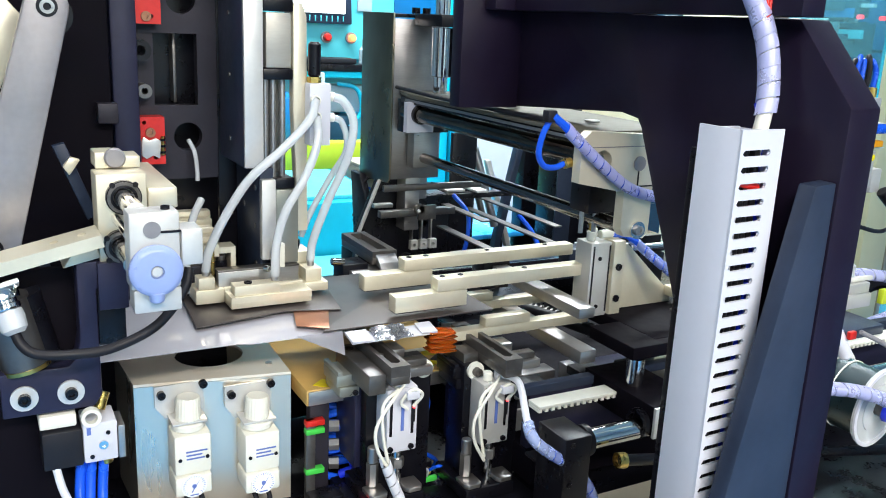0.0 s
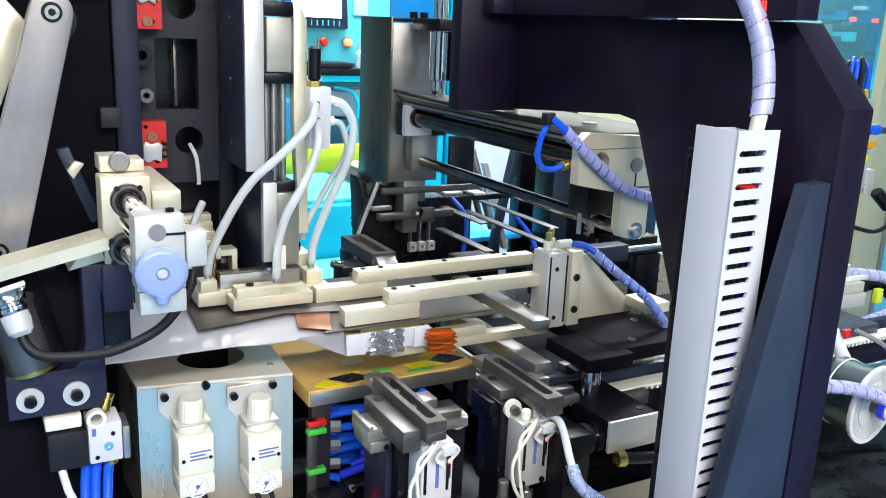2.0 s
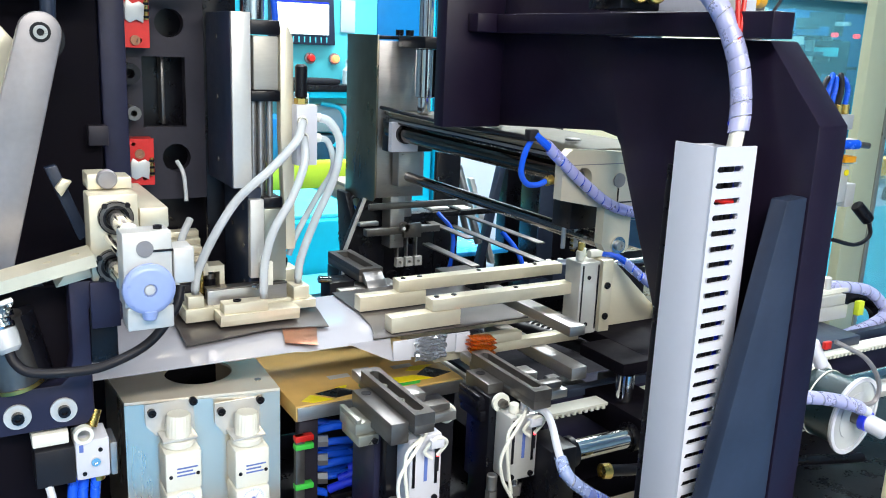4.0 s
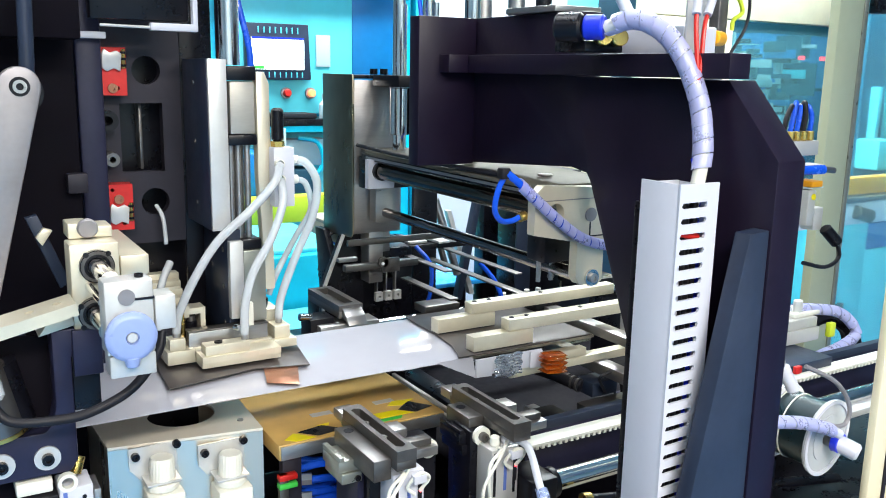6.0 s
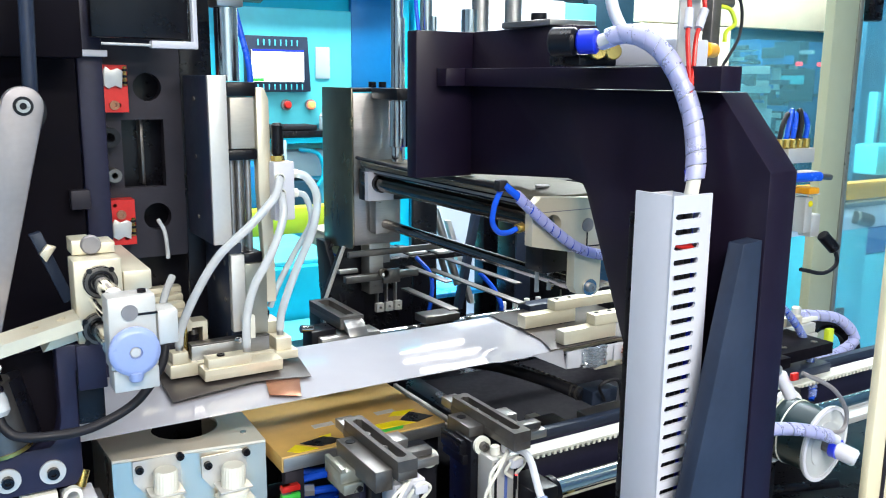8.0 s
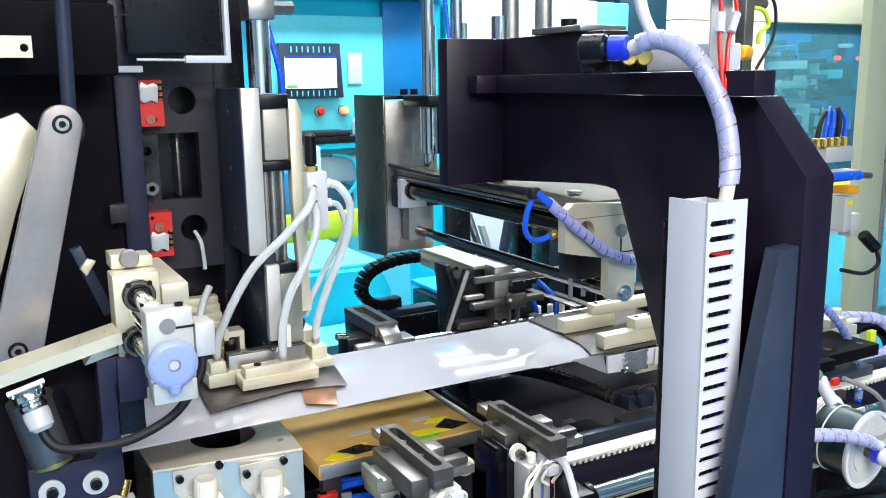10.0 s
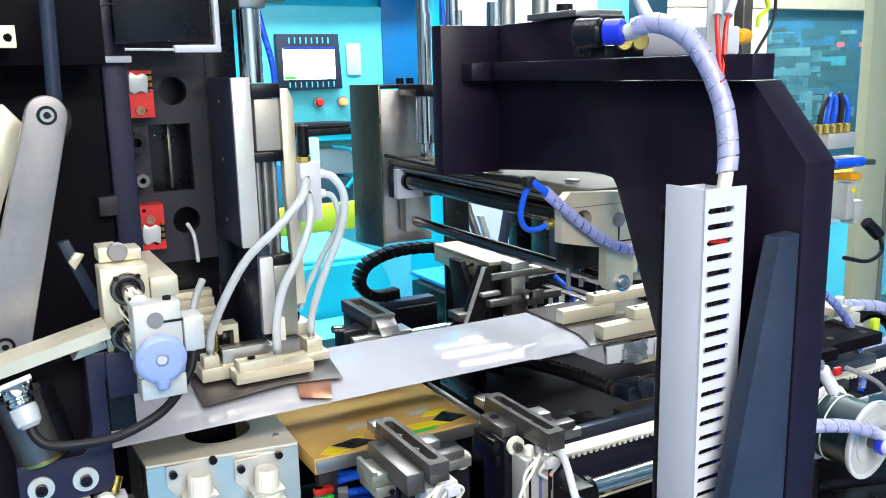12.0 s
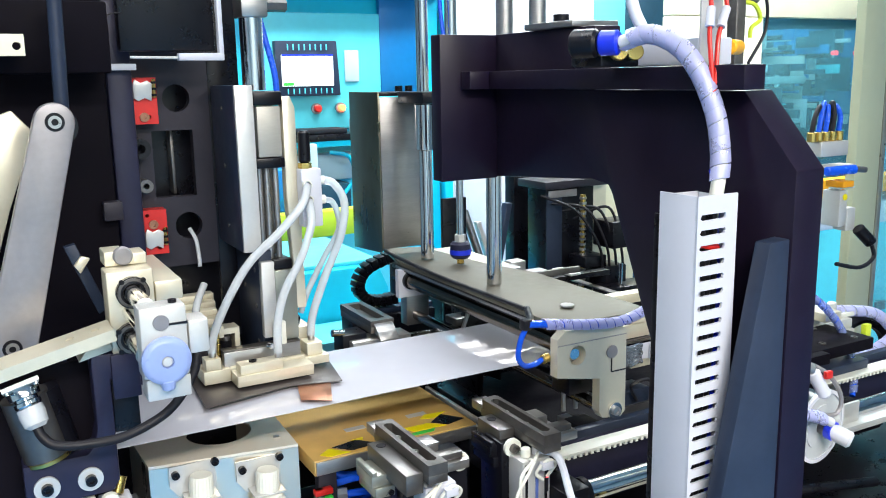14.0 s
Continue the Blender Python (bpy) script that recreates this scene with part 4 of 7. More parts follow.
def regulator(cx, zt):
    yf = 1.013 - 0.16 * (cx - 0.161)
    t = thing("pressure_regulator", (cx, yf, zt), "ivory plastic air pressure regulator with a round gauge", "regulator", "regulators on the box")
    br = part("bracket", holed([(cx - 0.034, zt - 0.022), (cx - 0.022, zt - 0.038), (cx + 0.022, zt - 0.038), (cx + 0.026, zt - 0.016), (cx + 0.026, zt + 0.004), (cx - 0.034, zt + 0.004)], [circle(cx - 0.027, zt - 0.006, 0.004, 12)], "y", yf - 0.0035, yf - 0.0008), M_ALUB, t)
    socket_bolt(br, (cx - 0.027, yf - 0.0035, zt - 0.006), 0.0048)
    socket_bolt(br, (cx + 0.021, yf - 0.0035, zt + 0.001), 0.0048)
    part("shelf", cube(cx - 0.021, cx + 0.019, yf - 0.036, yf - 0.004, zt - 0.034, zt - 0.031, 0.001), M_ALUB, br)
    kb = knurl((cx - 0.001, yf - 0.021, zt - 0.034), (cx, yf - 0.021, zt - 0.005), 0.0142, 22, 0.0005)
    part("adjust_knob", kb, M_IVORY, t)
    part("collar", cyl((cx - 0.001, yf - 0.021, zt - 0.044), (cx - 0.001, yf - 0.021, zt - 0.0345), 0.019, seg=28, lip=0.002), M_IVORY, t)
    bd = part("body", cube(cx - 0.021, cx + 0.021, yf - 0.042, yf - 0.004, zt - 0.094, zt - 0.0445, 0.003), M_IVORY, t)
    for k, w in ((0, 0.024), (1, 0.018), (2, 0.021)):
        part("print_bar", cube(cx - 0.008, cx - 0.008 + w, yf - 0.0426, yf - 0.0421, zt - 0.066 - k * 0.0045, zt - 0.0642 - k * 0.0045, 0), M_INK, bd)
    for sx in (-0.015, 0.016):
        socket_bolt(bd, (cx + sx, yf - 0.042, zt - 0.074), 0.0022, depth=0.001, name="screw")
    part("lower_body", cube(cx - 0.022, cx + 0.020, yf - 0.046, yf - 0.006, zt - 0.119, zt - 0.0945, 0.003), M_IVORY, t)
    ga = part("gauge", cyl((cx - 0.001, yf - 0.047, zt - 0.1065), (cx - 0.001, yf - 0.0462, zt - 0.1065), 0.0145, seg=32), M_DIAL, t, "white dial gauge")
    for k in range(21):
        an = math.radians(225 - k * 13.5)
        l = 0.0022 if k % 5 else 0.0034
        o = Vector((cx - 0.001, yf - 0.0473, zt - 0.1065))
        d = Vector((math.cos(an), 0, math.sin(an)))
        part("tick", cyl(o + d * (0.0132 - l), o + d * 0.0132, 0.0003, seg=4), M_INK, ga)
    part("needle", cyl((cx - 0.004, yf - 0.0476, zt - 0.114), (cx + 0.005, yf - 0.0476, zt - 0.100), 0.0006, 0.0002, seg=6), M_INK, ga)
    part("needle_hub", cyl((cx - 0.001, yf - 0.0482, zt - 0.1065), (cx - 0.001, yf - 0.0472, zt - 0.1065), 0.0026, seg=14), M_INK, ga)
    part("dial_print", cube(cx - 0.006, cx + 0.004, yf - 0.0474, yf - 0.0471, zt - 0.1185, zt - 0.117, 0), M_INK, ga)
    for k in (-0.008, 0.008):
        part("hose_line", hose([(cx + k, yf - 0.02, zt - 0.122), (cx + k + 0.004, yf - 0.03, zt - 0.14), (cx + k * 0.6, yf - 0.03, zt - 0.165)], 0.0032, 8), M_RUBBER, t)
    return t


regulator(0.216, 1.050)
regulator(0.294, 1.043)

sv = thing("solenoid_valve", (0.09, 0.9, 1.04), "white solenoid valve with a black coil", "valve")
part("coil", cube(0.057, 0.094, 0.895, 0.935, 1.028, 1.068, 0.002), M_RUBBER, sv)
part("valve_body", cube(0.0945, 0.127, 0.895, 0.935, 1.029, 1.072, 0.002), M_WHITE, sv)
part("top_block", cube(0.056, 0.090, 0.90, 0.935, 1.070, 1.084, 0.002), M_IVORY, sv)
part("port_ring", ring(bmesh.new(), (0.103, 0.90, 1.079), (0.103, 0.892, 1.079), 0.0095, 0.006), M_IVORY, sv)
part("elbow", cyl((0.113, 0.92, 1.076), (0.119, 0.925, 1.092), 0.0065, seg=14), M_BRASS, sv)
part("side_bracket", cube(0.1275, 0.134, 0.893, 0.93, 1.03, 1.066, 0.001), M_STEEL, sv)
part("brass_port", cyl((0.117, 0.915, 1.0285), (0.117, 0.915, 1.018), 0.007, seg=14), M_BRASS, sv)
socket_bolt(sv, (0.113, 0.8948, 1.048), 0.0045, mat=M_CHROME, depth=0.003)
for q in ((0.118, 1.06), (0.102, 1.036)):
    socket_bolt(sv, (q[0], 0.8948, q[1]), 0.0022, depth=0.001, name="screw")
part("plug_label", cube(0.098, 0.102, 0.8944, 0.8949, 1.060, 1.068, 0), M_INK, sv)
for i, x0 in enumerate((0.094, 0.104, 0.116)):
    solo("blue_air_tube", hose([(x0, 0.915, 1.03), (x0 - 0.004, 0.91, 1.0), (x0 - 0.01, 0.89, 0.95), (x0 - 0.02, 0.885, 0.885), (x0 - 0.02, 0.885, 0.60)], 0.0052, 12), M_BLUE, "blue air tube hanging from the valve", "tube", group="valve air tubes")
for i in range(4):
    solo("blue_air_tube", hose([(-0.06, 0.96 + 0.008 * i, 1.055 + 0.011 * i), (-0.01, 0.955, 1.062 + 0.010 * i), (0.024, 0.952, 1.072 + 0.006 * i), (0.05, 0.95, 1.070 + 0.003 * i)], 0.0045, 10), M_BLUE, "blue air tube running behind the navy bracket", "tube", group="valve air tubes")
solo("pale_cable", hose([(0.068, 0.90, 1.03), (0.072, 0.89, 1.01), (0.08, 0.88, 0.98), (0.085, 0.875, 0.89), (0.08, 0.875, 0.60)], 0.004, 10), M_PALEW, "pale cable with a red tag from the coil", "cable")

# ---- film, sheets and support plate ----
ZF = 1.115
fm = thing("separator_web", (0.396, 1.04, ZF), "white glossy separator film with a graphite sheet at its drawn end", "film web")
web = bmesh.new()
nx, ny = 60, 10
grid = [[None] * (ny + 1) for _ in range(nx + 1)]
for i in range(nx + 1):
    for j in range(ny + 1):
        y = 0.948 + 0.200 * j / ny
        end = 0.412 - 0.030 * (1 - j / ny) ** 2
        x = -0.48 + (end + 0.48) * i / nx
        z = ZF - 0.0006 + 0.00025 * math.sin(x * 9 + y * 7) * (1 if i < nx else 0)
        if i > nx - 8 and j < 2:
            z -= 0.001 * (2 - j)
        grid[i][j] = web.verts.new((x, y, z))
for i in range(nx):
    for j in range(ny):
        web.faces.new((grid[i][j], grid[i + 1][j], grid[i + 1][j + 1], grid[i][j + 1]))
made = bmesh.ops.extrude_face_region(web, geom=list(web.faces))["geom"]
bmesh.ops.translate(web, vec=(0, 0, -0.0006), verts=[g for g in made if isinstance(g, bmesh.types.BMVert)])
part("film", web, M_FILM, fm, "white film")
el = [(0.366, 0.944), (0.374, 0.960), (0.386, 0.995), (0.393, 1.05), (0.396, 1.15), (0.60, 1.15), (0.60, 0.944)]
part("electrode_sheet", plate(el, "z", ZF + 0.0012, ZF + 0.0030, 0.0003), M_ELEC, fm, "dark graphite sheet")
fold, prev = bmesh.new(), None
for i in range(21):
    x = 0.334 + 0.058 * i / 20
    d = i / 20
    rowv = [fold.verts.new((x, 0.9485 - 0.010 * d * q / 4, 1.1140 - 0.028 * d * (q / 4) ** 1.15 + 0.0002 * math.sin(i * 1.3 + q))) for q in range(5)]
    if prev:
        for q in range(4):
            fold.faces.new((prev[q], rowv[q], rowv[q + 1], prev[q + 1]))
    prev = rowv
bmesh.ops.solidify(fold, geom=list(fold.faces), thickness=0.0005)
part("film_hem", fold, M_FILM, fm, "folded white film hem")
HEM = Vector((0.447, 0.9400, 1.1125))
hem = part_at("white_band", plate([(0.3915, 1.088), (0.503, 1.086), (0.504, 1.111), (0.3915, 1.112)], "y", 0.9396, 0.9410, 0.0004), M_WHITE, fm, HEM, "white film band")
part_at("white_tab", plate([(0.3915, 1.087), (0.4165, 1.0855), (0.4175, 1.112), (0.3905, 1.112)], "y", 0.9365, 0.9385, 0.0004), M_WHITE, hem, HEM, "crisp white film fold")
random.seed(4)
foil, prev = bmesh.new(), None
for q in range(15):
    z = 1.082 + 0.030 * q / 14
    rowv = [foil.verts.new((0.421 + 0.046 * i / 14 + 0.0015 * math.sin(q), 0.9365 - 0.003 * (q % 2) * math.sin(0.3 + 2.6 * i / 14) + random.uniform(-0.0008, 0.0008), z + 0.004 * math.sin(i / 14 * 3.1) * (q / 14 - 0.5) + 0.0015 * math.sin(i * 0.7))) for i in range(15)]
    if prev:
        for i in range(14):
            foil.faces.new((prev[i], prev[i + 1], rowv[i + 1], rowv[i]))
    prev = rowv
bmesh.ops.solidify(foil, geom=list(foil.faces), thickness=0.0004)
part_at("foil_tab", foil, M_POUCH, hem, HEM, "crinkled silver foil tab")
part_at("card", plate([(0.481, 1.086), (0.502, 1.085), (0.503, 1.110), (0.482, 1.110)], "y", 0.936, 0.938, 0.0004), M_WHITE, hem, HEM, "white card end")
random.seed(9)
for k in range(9):
    z0 = 1.082 + 0.0031 * k
    q = [random.uniform(-0.0026, 0.0026) for _ in range(5)]
    leaf = plate([(0.494 + q[0], 0.912 + q[1]), (0.512, 0.909 + q[2]), (0.529 + q[3], 0.912), (0.531, 0.933), (0.496 + q[4], 0.934)], "z", z0, z0 + 0.0011, 0.0003)
    for v in leaf.verts:
        v.co.z += (0.0013 if k % 2 else -0.0013) * (v.co.x - 0.512) / 0.018 + 0.0006 * math.sin(v.co.y * 300 + k)
    part("amber_tab", leaf, M_ORANGE, fm, "amber tape tab")


hs = thing("held_sheet", (0.33, 1.04, ZF), "graphite sheet with a copper tab under the suction head", "electrode sheet")
part("sheet", plate([(0.232, 1.0), (0.345, 1.022), (0.412, 1.004), (0.425, 1.076), (0.43, 1.12), (0.24, 1.12)], "z", ZF + 0.0046, ZF + 0.0060, 0.0003), M_ELEC, hs)
part("copper_tab", plate([(0.357, 1.026), (0.342, 0.970), (0.375, 0.948), (0.400, 1.016)], "z", ZF + 0.0034, ZF + 0.0042, 0.0003), M_COPPER, hs, "copper foil tab")

gpz = 1.035
gt = thing("support_table", (0.47, 1.05, 0.88), "brass-toned support plate with adhesive markers", "support plate")
part("top", cube(0.354, 0.594, 0.966, 1.15, gpz - 0.021, gpz, 0.0012), M_GOLD, gt)
part("edge_strip", cube(0.356, 0.592, 0.9635, 0.9655, gpz - 0.020, gpz - 0.002, 0.0006), M_STEEL, gt)
for pts, mm in (
    ([(0.366, 0.978), (0.378, 0.968), (0.405, 0.9685), (0.383, 0.992)], M_YELLOW), ([(0.389, 0.993), (0.410, 0.972), (0.448, 0.976), (0.425, 1.0)], M_BLACK),
    ([(0.42, 1.002), (0.434, 0.996), (0.438, 1.004)], M_YELLOW), ([(0.452, 0.990), (0.478, 0.990), (0.478, 0.998), (0.452, 0.998)], M_GREEN),
    ([(0.497, 1.001), (0.505, 0.983), (0.555, 0.981), (0.535, 1.0)], M_YELLOW), ([(0.54, 1.0), (0.558, 0.982), (0.588, 0.99), (0.566, 1.02)], M_BLACK),
    ([(0.532, 1.018), (0.552, 1.012), (0.578, 1.026), (0.545, 1.03)], M_YELLOW), ([(0.492, 0.972), (0.53, 0.972), (0.536, 0.980), (0.496, 0.980)], M_GREEN)):
    part("marker", plate(pts, "z", gpz + 0.0002, gpz + 0.0008, 0), mm, gt)
for xx in (0.425, 0.52):
    part("wear_pad", cube(xx, xx + 0.03, 1.03, 1.042, gpz + 0.0002, gpz + 0.0007, 0), M_ALUB, gt)
for xx in (0.365, 0.575):
    for yy in (0.98, 1.13):
        part("leg", cube(xx, xx + 0.016, yy, yy + 0.016, 0.881, gpz - 0.0215, 0.001), M_BLACK, gt)
part("side_cheek", cube(0.36, 0.385, 0.97, 0.985, 0.882, 1.012, 0.001), M_GREY, gt)
for k in range(3):
    part("rail_line", cube(0.602 + k * 0.014, 0.608 + k * 0.014, 0.90, 1.19, 1.005, 1.012, 0.0006), M_ALUB, gt)

bk = thing("terminal_block", (0.36, 1.0, 0.9), "terminal strip with red and green ends beside the box", "terminal strip")
part("strip", cube(0.350, 0.362, 0.955, 0.963, 0.885, 1.0, 0.001), M_TOOL, bk)
for zz, mm in ((1.0, M_RED), (0.989, M_GREEN), (0.935, M_GREEN)):
    part("terminal", cube(0.349, 0.373, 0.952, 0.963, zz - 0.007, zz, 0.001), mm, bk)
pl = thing("plug_bundle", (0.42, 0.98, 0.9), "blue plugs and tubes under the support plate", "plug bundle")
for i in range(5):
    part("plug", cyl((0.40 + 0.014 * i, 0.97, 0.91 + 0.012 * (i % 3)), (0.43 + 0.016 * i, 0.955, 0.925 + 0.012 * (i % 3)), 0.006, seg=12, lip=0.001), M_BLUEF, pl)
    part("tube", hose([(0.43 + 0.016 * i, 0.955, 0.925 + 0.012 * (i % 3)), (0.45 + 0.014 * i, 0.95, 0.93), (0.46 + 0.02 * i, 0.97, 0.90), (0.46 + 0.02 * i, 0.98, 0.883)], 0.003, 8), M_BLUE, pl)
part("blue_ring", hose([(0.50, 0.97, 0.99), (0.512, 0.965, 1.01), (0.524, 0.97, 0.985), (0.515, 0.975, 0.955), (0.50, 0.98, 0.94)], 0.0035, 10), M_BLUE, pl)
random.seed(21)
for i in range(9):
    bz, by = 0.905 + 0.011 * i, 0.985 + 0.012 * (i % 3)
    part("tube", hose([(0.385, by, bz), (0.42, by - 0.012, bz + random.uniform(-0.01, 0.012)), (0.47, by, bz + random.uniform(-0.012, 0.01)), (0.53, by + 0.01, bz - 0.005)], 0.0052, 10), M_BLUE, pl)
for i in range(3):
    part("steel_nut", cyl((0.388, 0.978, 0.925 + 0.026 * i), (0.400, 0.974, 0.925 + 0.026 * i), 0.008, seg=6), M_STEEL, pl)
part("lamp", cyl((0.372, 0.93, 0.893), (0.372, 0.925, 0.893), 0.004, seg=12), M_LAMPR, pl, "glowing red lamp")
part("lamp_base", cube(0.35, 0.40, 0.93, 0.96, 0.882, 0.905, 0.002), M_BLACK, pl)


# ---- front edge clamps, drawn at their withdrawn place ----
def clamp(x, body_mat, label, wx, ob_, oc_):
    y0 = 0.772
    xb, xc, cz = x + ob_, x + oc_, 0.015
    t = thing("edge_clamp", (x, 0.85, 0.89), label, "clamp", "front edge clamps")
    slot = [(xb + 0.0215, y0 + 0.006), (xb + 0.0275, y0 + 0.002), (xb + 0.0335, y0 + 0.006), (xb + 0.0335, y0 + 0.120), (xb + 0.0275, y0 + 0.124), (xb + 0.0215, y0 + 0.120)]
    b = part("slotted_bar", holed([(xb + 0.0155, y0 - 0.008), (xb + 0.0395, y0 - 0.008), (xb + 0.0395, y0 + 0.131), (xb + 0.0370, y0 + 0.135), (xb + 0.0180, y0 + 0.135), (xb + 0.0155, y0 + 0.131)], [slot], "z", 1.0835, 1.0965), M_TOOL, t, "dark steel bar with a long slot")
    part("bar_base", cube(xb + 0.0155, xb + 0.0395, y0 - 0.008, y0 + 0.135, 1.0735, 1.0833, 0.0006), M_TOOL, t)
    st = part("step_block", cube(xb - 0.006, xb + 0.0152, y0 + (0.004 if wx > 0 else 0.056), y0 + 0.108, 1.060, 1.0845, 0.001), M_TOOL, t, "ground steel step block")
    part("bore", cyl((xb + 0.005, y0 + 0.092, 1.0847), (xb + 0.005, y0 + 0.092, 1.0852), 0.006, seg=16), M_BLACK, st)
    for yy in (0.012, 0.050, 0.095):
        socket_bolt(b, (xb + 0.0275, y0 + yy, 1.0834), 0.0052, (0, 0, 1), M_STEEL, 0.006)
    part("jaw_tip", cube(xb + 0.016, xb + 0.038, y0 + 0.1352, y0 + 0.160, 1.076, 1.088, 0.001), M_STEEL, t)
    rail_mat = M_GPLATE if body_mat is M_WHITE else M_BLACK
    part("side_rail", cube(x - 0.034, x - 0.0065, y0 + 0.055, y0 + 0.10, 1.053, 1.067, 0.001), rail_mat, t)
    part("side_rail_base", cube(x - 0.031, x - 0.0065, y0 + 0.052, y0 + 0.10, 1.040, 1.0525, 0.001), rail_mat, t)
    part("side_rail_cap", cube(x - 0.034, x - 0.028, y0 + 0.052, y0 + 0.10, 1.0675, 1.073, 0.0008), rail_mat, t)
    socket_bolt(t, (x - 0.012, y0 + 0.0518, 1.045), 0.0035, depth=0.002, name="screw")
    part("cross_rail", cube(x + 0.0400, x + 0.080, y0 + 0.03, y0 + 0.06, 1.062, 1.073, 0.001), M_STEEL, t)
    part("cross_rail_top", cube(x + 0.0400, x + 0.074, y0 + 0.035, y0 + 0.05, 1.0735, 1.082, 0.001), M_TOOL, t)
    part("end_block", cube(x + 0.0400, x + 0.058, y0 + 0.064, y0 + 0.090, 1.070, 1.086, 0.001), M_STEEL, t)
    po = part("post", cube(x - 0.024 * (wx < 0), x + 0.060 + 0.026 * (wx > 0), y0 + 0.045, y0 + 0.085, 0.905, 1.0725, 0.0015), M_BLACK, t)
    part("shoulder", cube(x - 0.008, x + 0.0, y0 + 0.06, y0 + 0.12, 0.94, 1.047, 0.001), M_NAVY, t)
    wa = part("washer", ring(bmesh.new(), (x + wx, y0 + 0.0448, 1.066), (x + wx, y0 + 0.040, 1.066), 0.0115, 0.005), M_IVORY, t)
    socket_bolt(wa, (x + wx, y0 + 0.0400, 1.066), 0.0058, mat=M_TOOL)
    cy0, cy1 = y0 + 0.012, y0 + 0.044
    cb = part("air_cylinder", cube(xc + 0.008, xc + 0.048, cy0, cy1, 0.962 + cz, 1.044 + cz, 0.002), body_mat, t, "pale compact air cylinder")
    for q in (0.013, 0.041):
        part("groove", cube(xc + q - 0.0016, xc + q + 0.0016, cy0 - 0.0012, cy0 - 0.0002, 0.985 + cz, 1.040 + cz, 0), M_BLACK, cb)
    sensor = part("sensor", cube(xc + 0.0385, xc + 0.0435, cy0 - 0.003, cy0 - 0.0013, 1.0 + cz, 1.036 + cz, 0.0005), M_RUBBER, cb)
    part("sensor_lamp", cyl((xc + 0.041, cy0 - 0.0031, 1.02 + cz), (xc + 0.041, cy0 - 0.0042, 1.02 + cz), 0.0018, seg=10), M_LAMPR, sensor, "glowing red indicator")
    part("print_bar", cube(xc + 0.026, xc + 0.030, cy0 - 0.0009, cy0 - 0.0003, 0.99 + cz, 1.022 + cz, 0), M_INK, cb)
    for q in ((0.013, 0.968 + cz), (0.040, 0.968 + cz)):
        socket_bolt(cb, (xc + q[0], cy0 - 0.0002, q[1] + 0.0), 0.0036, depth=0.002, name="screw")
    part("fitting", cyl((xc + 0.02, cy0 + 0.012, 1.0445 + cz), (xc + 0.02, cy0 + 0.012, 1.056 + cz), 0.006, seg=14, lip=0.001), M_IVORY, t)
    part("fitting", cyl((xc + 0.036, cy0 + 0.012, 1.0445 + cz), (xc + 0.036, cy0 + 0.012, 1.058 + cz), 0.006, seg=14, lip=0.001), M_WHITE, t)
    part("rod_end", cyl((xc + 0.03, cy0 + 0.015, 0.9225), (xc + 0.03, cy0 + 0.015, 0.9615 + cz), 0.006, seg=16), M_CHROME, t)
    part("rod_nut", cyl((xc + 0.03, cy0 + 0.015, 0.936 + cz), (xc + 0.03, cy0 + 0.015, 0.948 + cz), 0.009, seg=6), M_STEEL, t)
    part("knurled_stop", cyl((xc + 0.0, cy0 + 0.02, 0.945 + cz), (xc + 0.0, cy0 + 0.02, 0.965 + cz), 0.0065, seg=14, lip=0.001), M_STEEL, t)
    part("hex_foot", cyl((xc + 0.0, cy0 + 0.02, 0.9297), (xc + 0.0, cy0 + 0.02, 0.9445 + cz), 0.0075, seg=6), M_STEEL, t)
    part("base", cube(xc - 0.012, xc + 0.058, y0 + 0.005, y0 + 0.09, 0.905, 0.922, 0.002), M_BLACK, t)
    for k in (-0.010, 0.036):
        part("stop_plate", plate([(xc + k + 0.002, y0 + 0.006), (xc + k + 0.018, y0 + 0.006), (xc + k + 0.022, y0 + 0.012), (xc + k + 0.022, y0 + 0.034), (xc + k - 0.002, y0 + 0.034), (xc + k - 0.002, y0 + 0.012)], "z", 0.9225, 0.9285, 0.0012), M_STEEL, t, "nickel stop plate")
    part("slide", cube(x - 0.02, x + 0.06, y0 - 0.01, y0 + 0.11, 0.882, 0.9045, 0.002), M_BLACK, t)
    white = [
        [(xc + 0.036, cy0 + 0.012, 1.056), (xc + 0.034, cy0 + 0.006, 1.064), (xc + 0.010, cy0 - 0.014, 1.056), (xc - 0.012, cy0 - 0.016, 1.025), (xc - 0.010, cy0 - 0.015, 0.995), (xc + 0.006, cy0 - 0.014, 0.965)],
        [(xc + 0.02, cy0 + 0.012, 1.055), (xc + 0.016, cy0 - 0.008, 1.062), (xc - 0.004, cy0 - 0.014, 1.048), (xc - 0.003, cy0 - 0.015, 1.01), (xc + 0.006, cy0 - 0.013, 0.97)],
        [(xc + 0.040, cy0 - 0.004, 1.036), (xc + 0.048, cy0 - 0.010, 1.052), (xc + 0.034, cy0 - 0.014, 1.062), (xc + 0.022, cy0 - 0.008, 1.046), (xc + 0.03, cy0 - 0.010, 1.036)]]
    for w in white:
        part("signal_cable", hose(w, 0.0021, 8), M_IVORY, t, "white signal cable")
    part("cable_tag", cube(xc + 0.026, xc + 0.042, cy0 - 0.016, cy0 - 0.008, 1.050, 1.060, 0.001), M_WHITE, t)
    return t


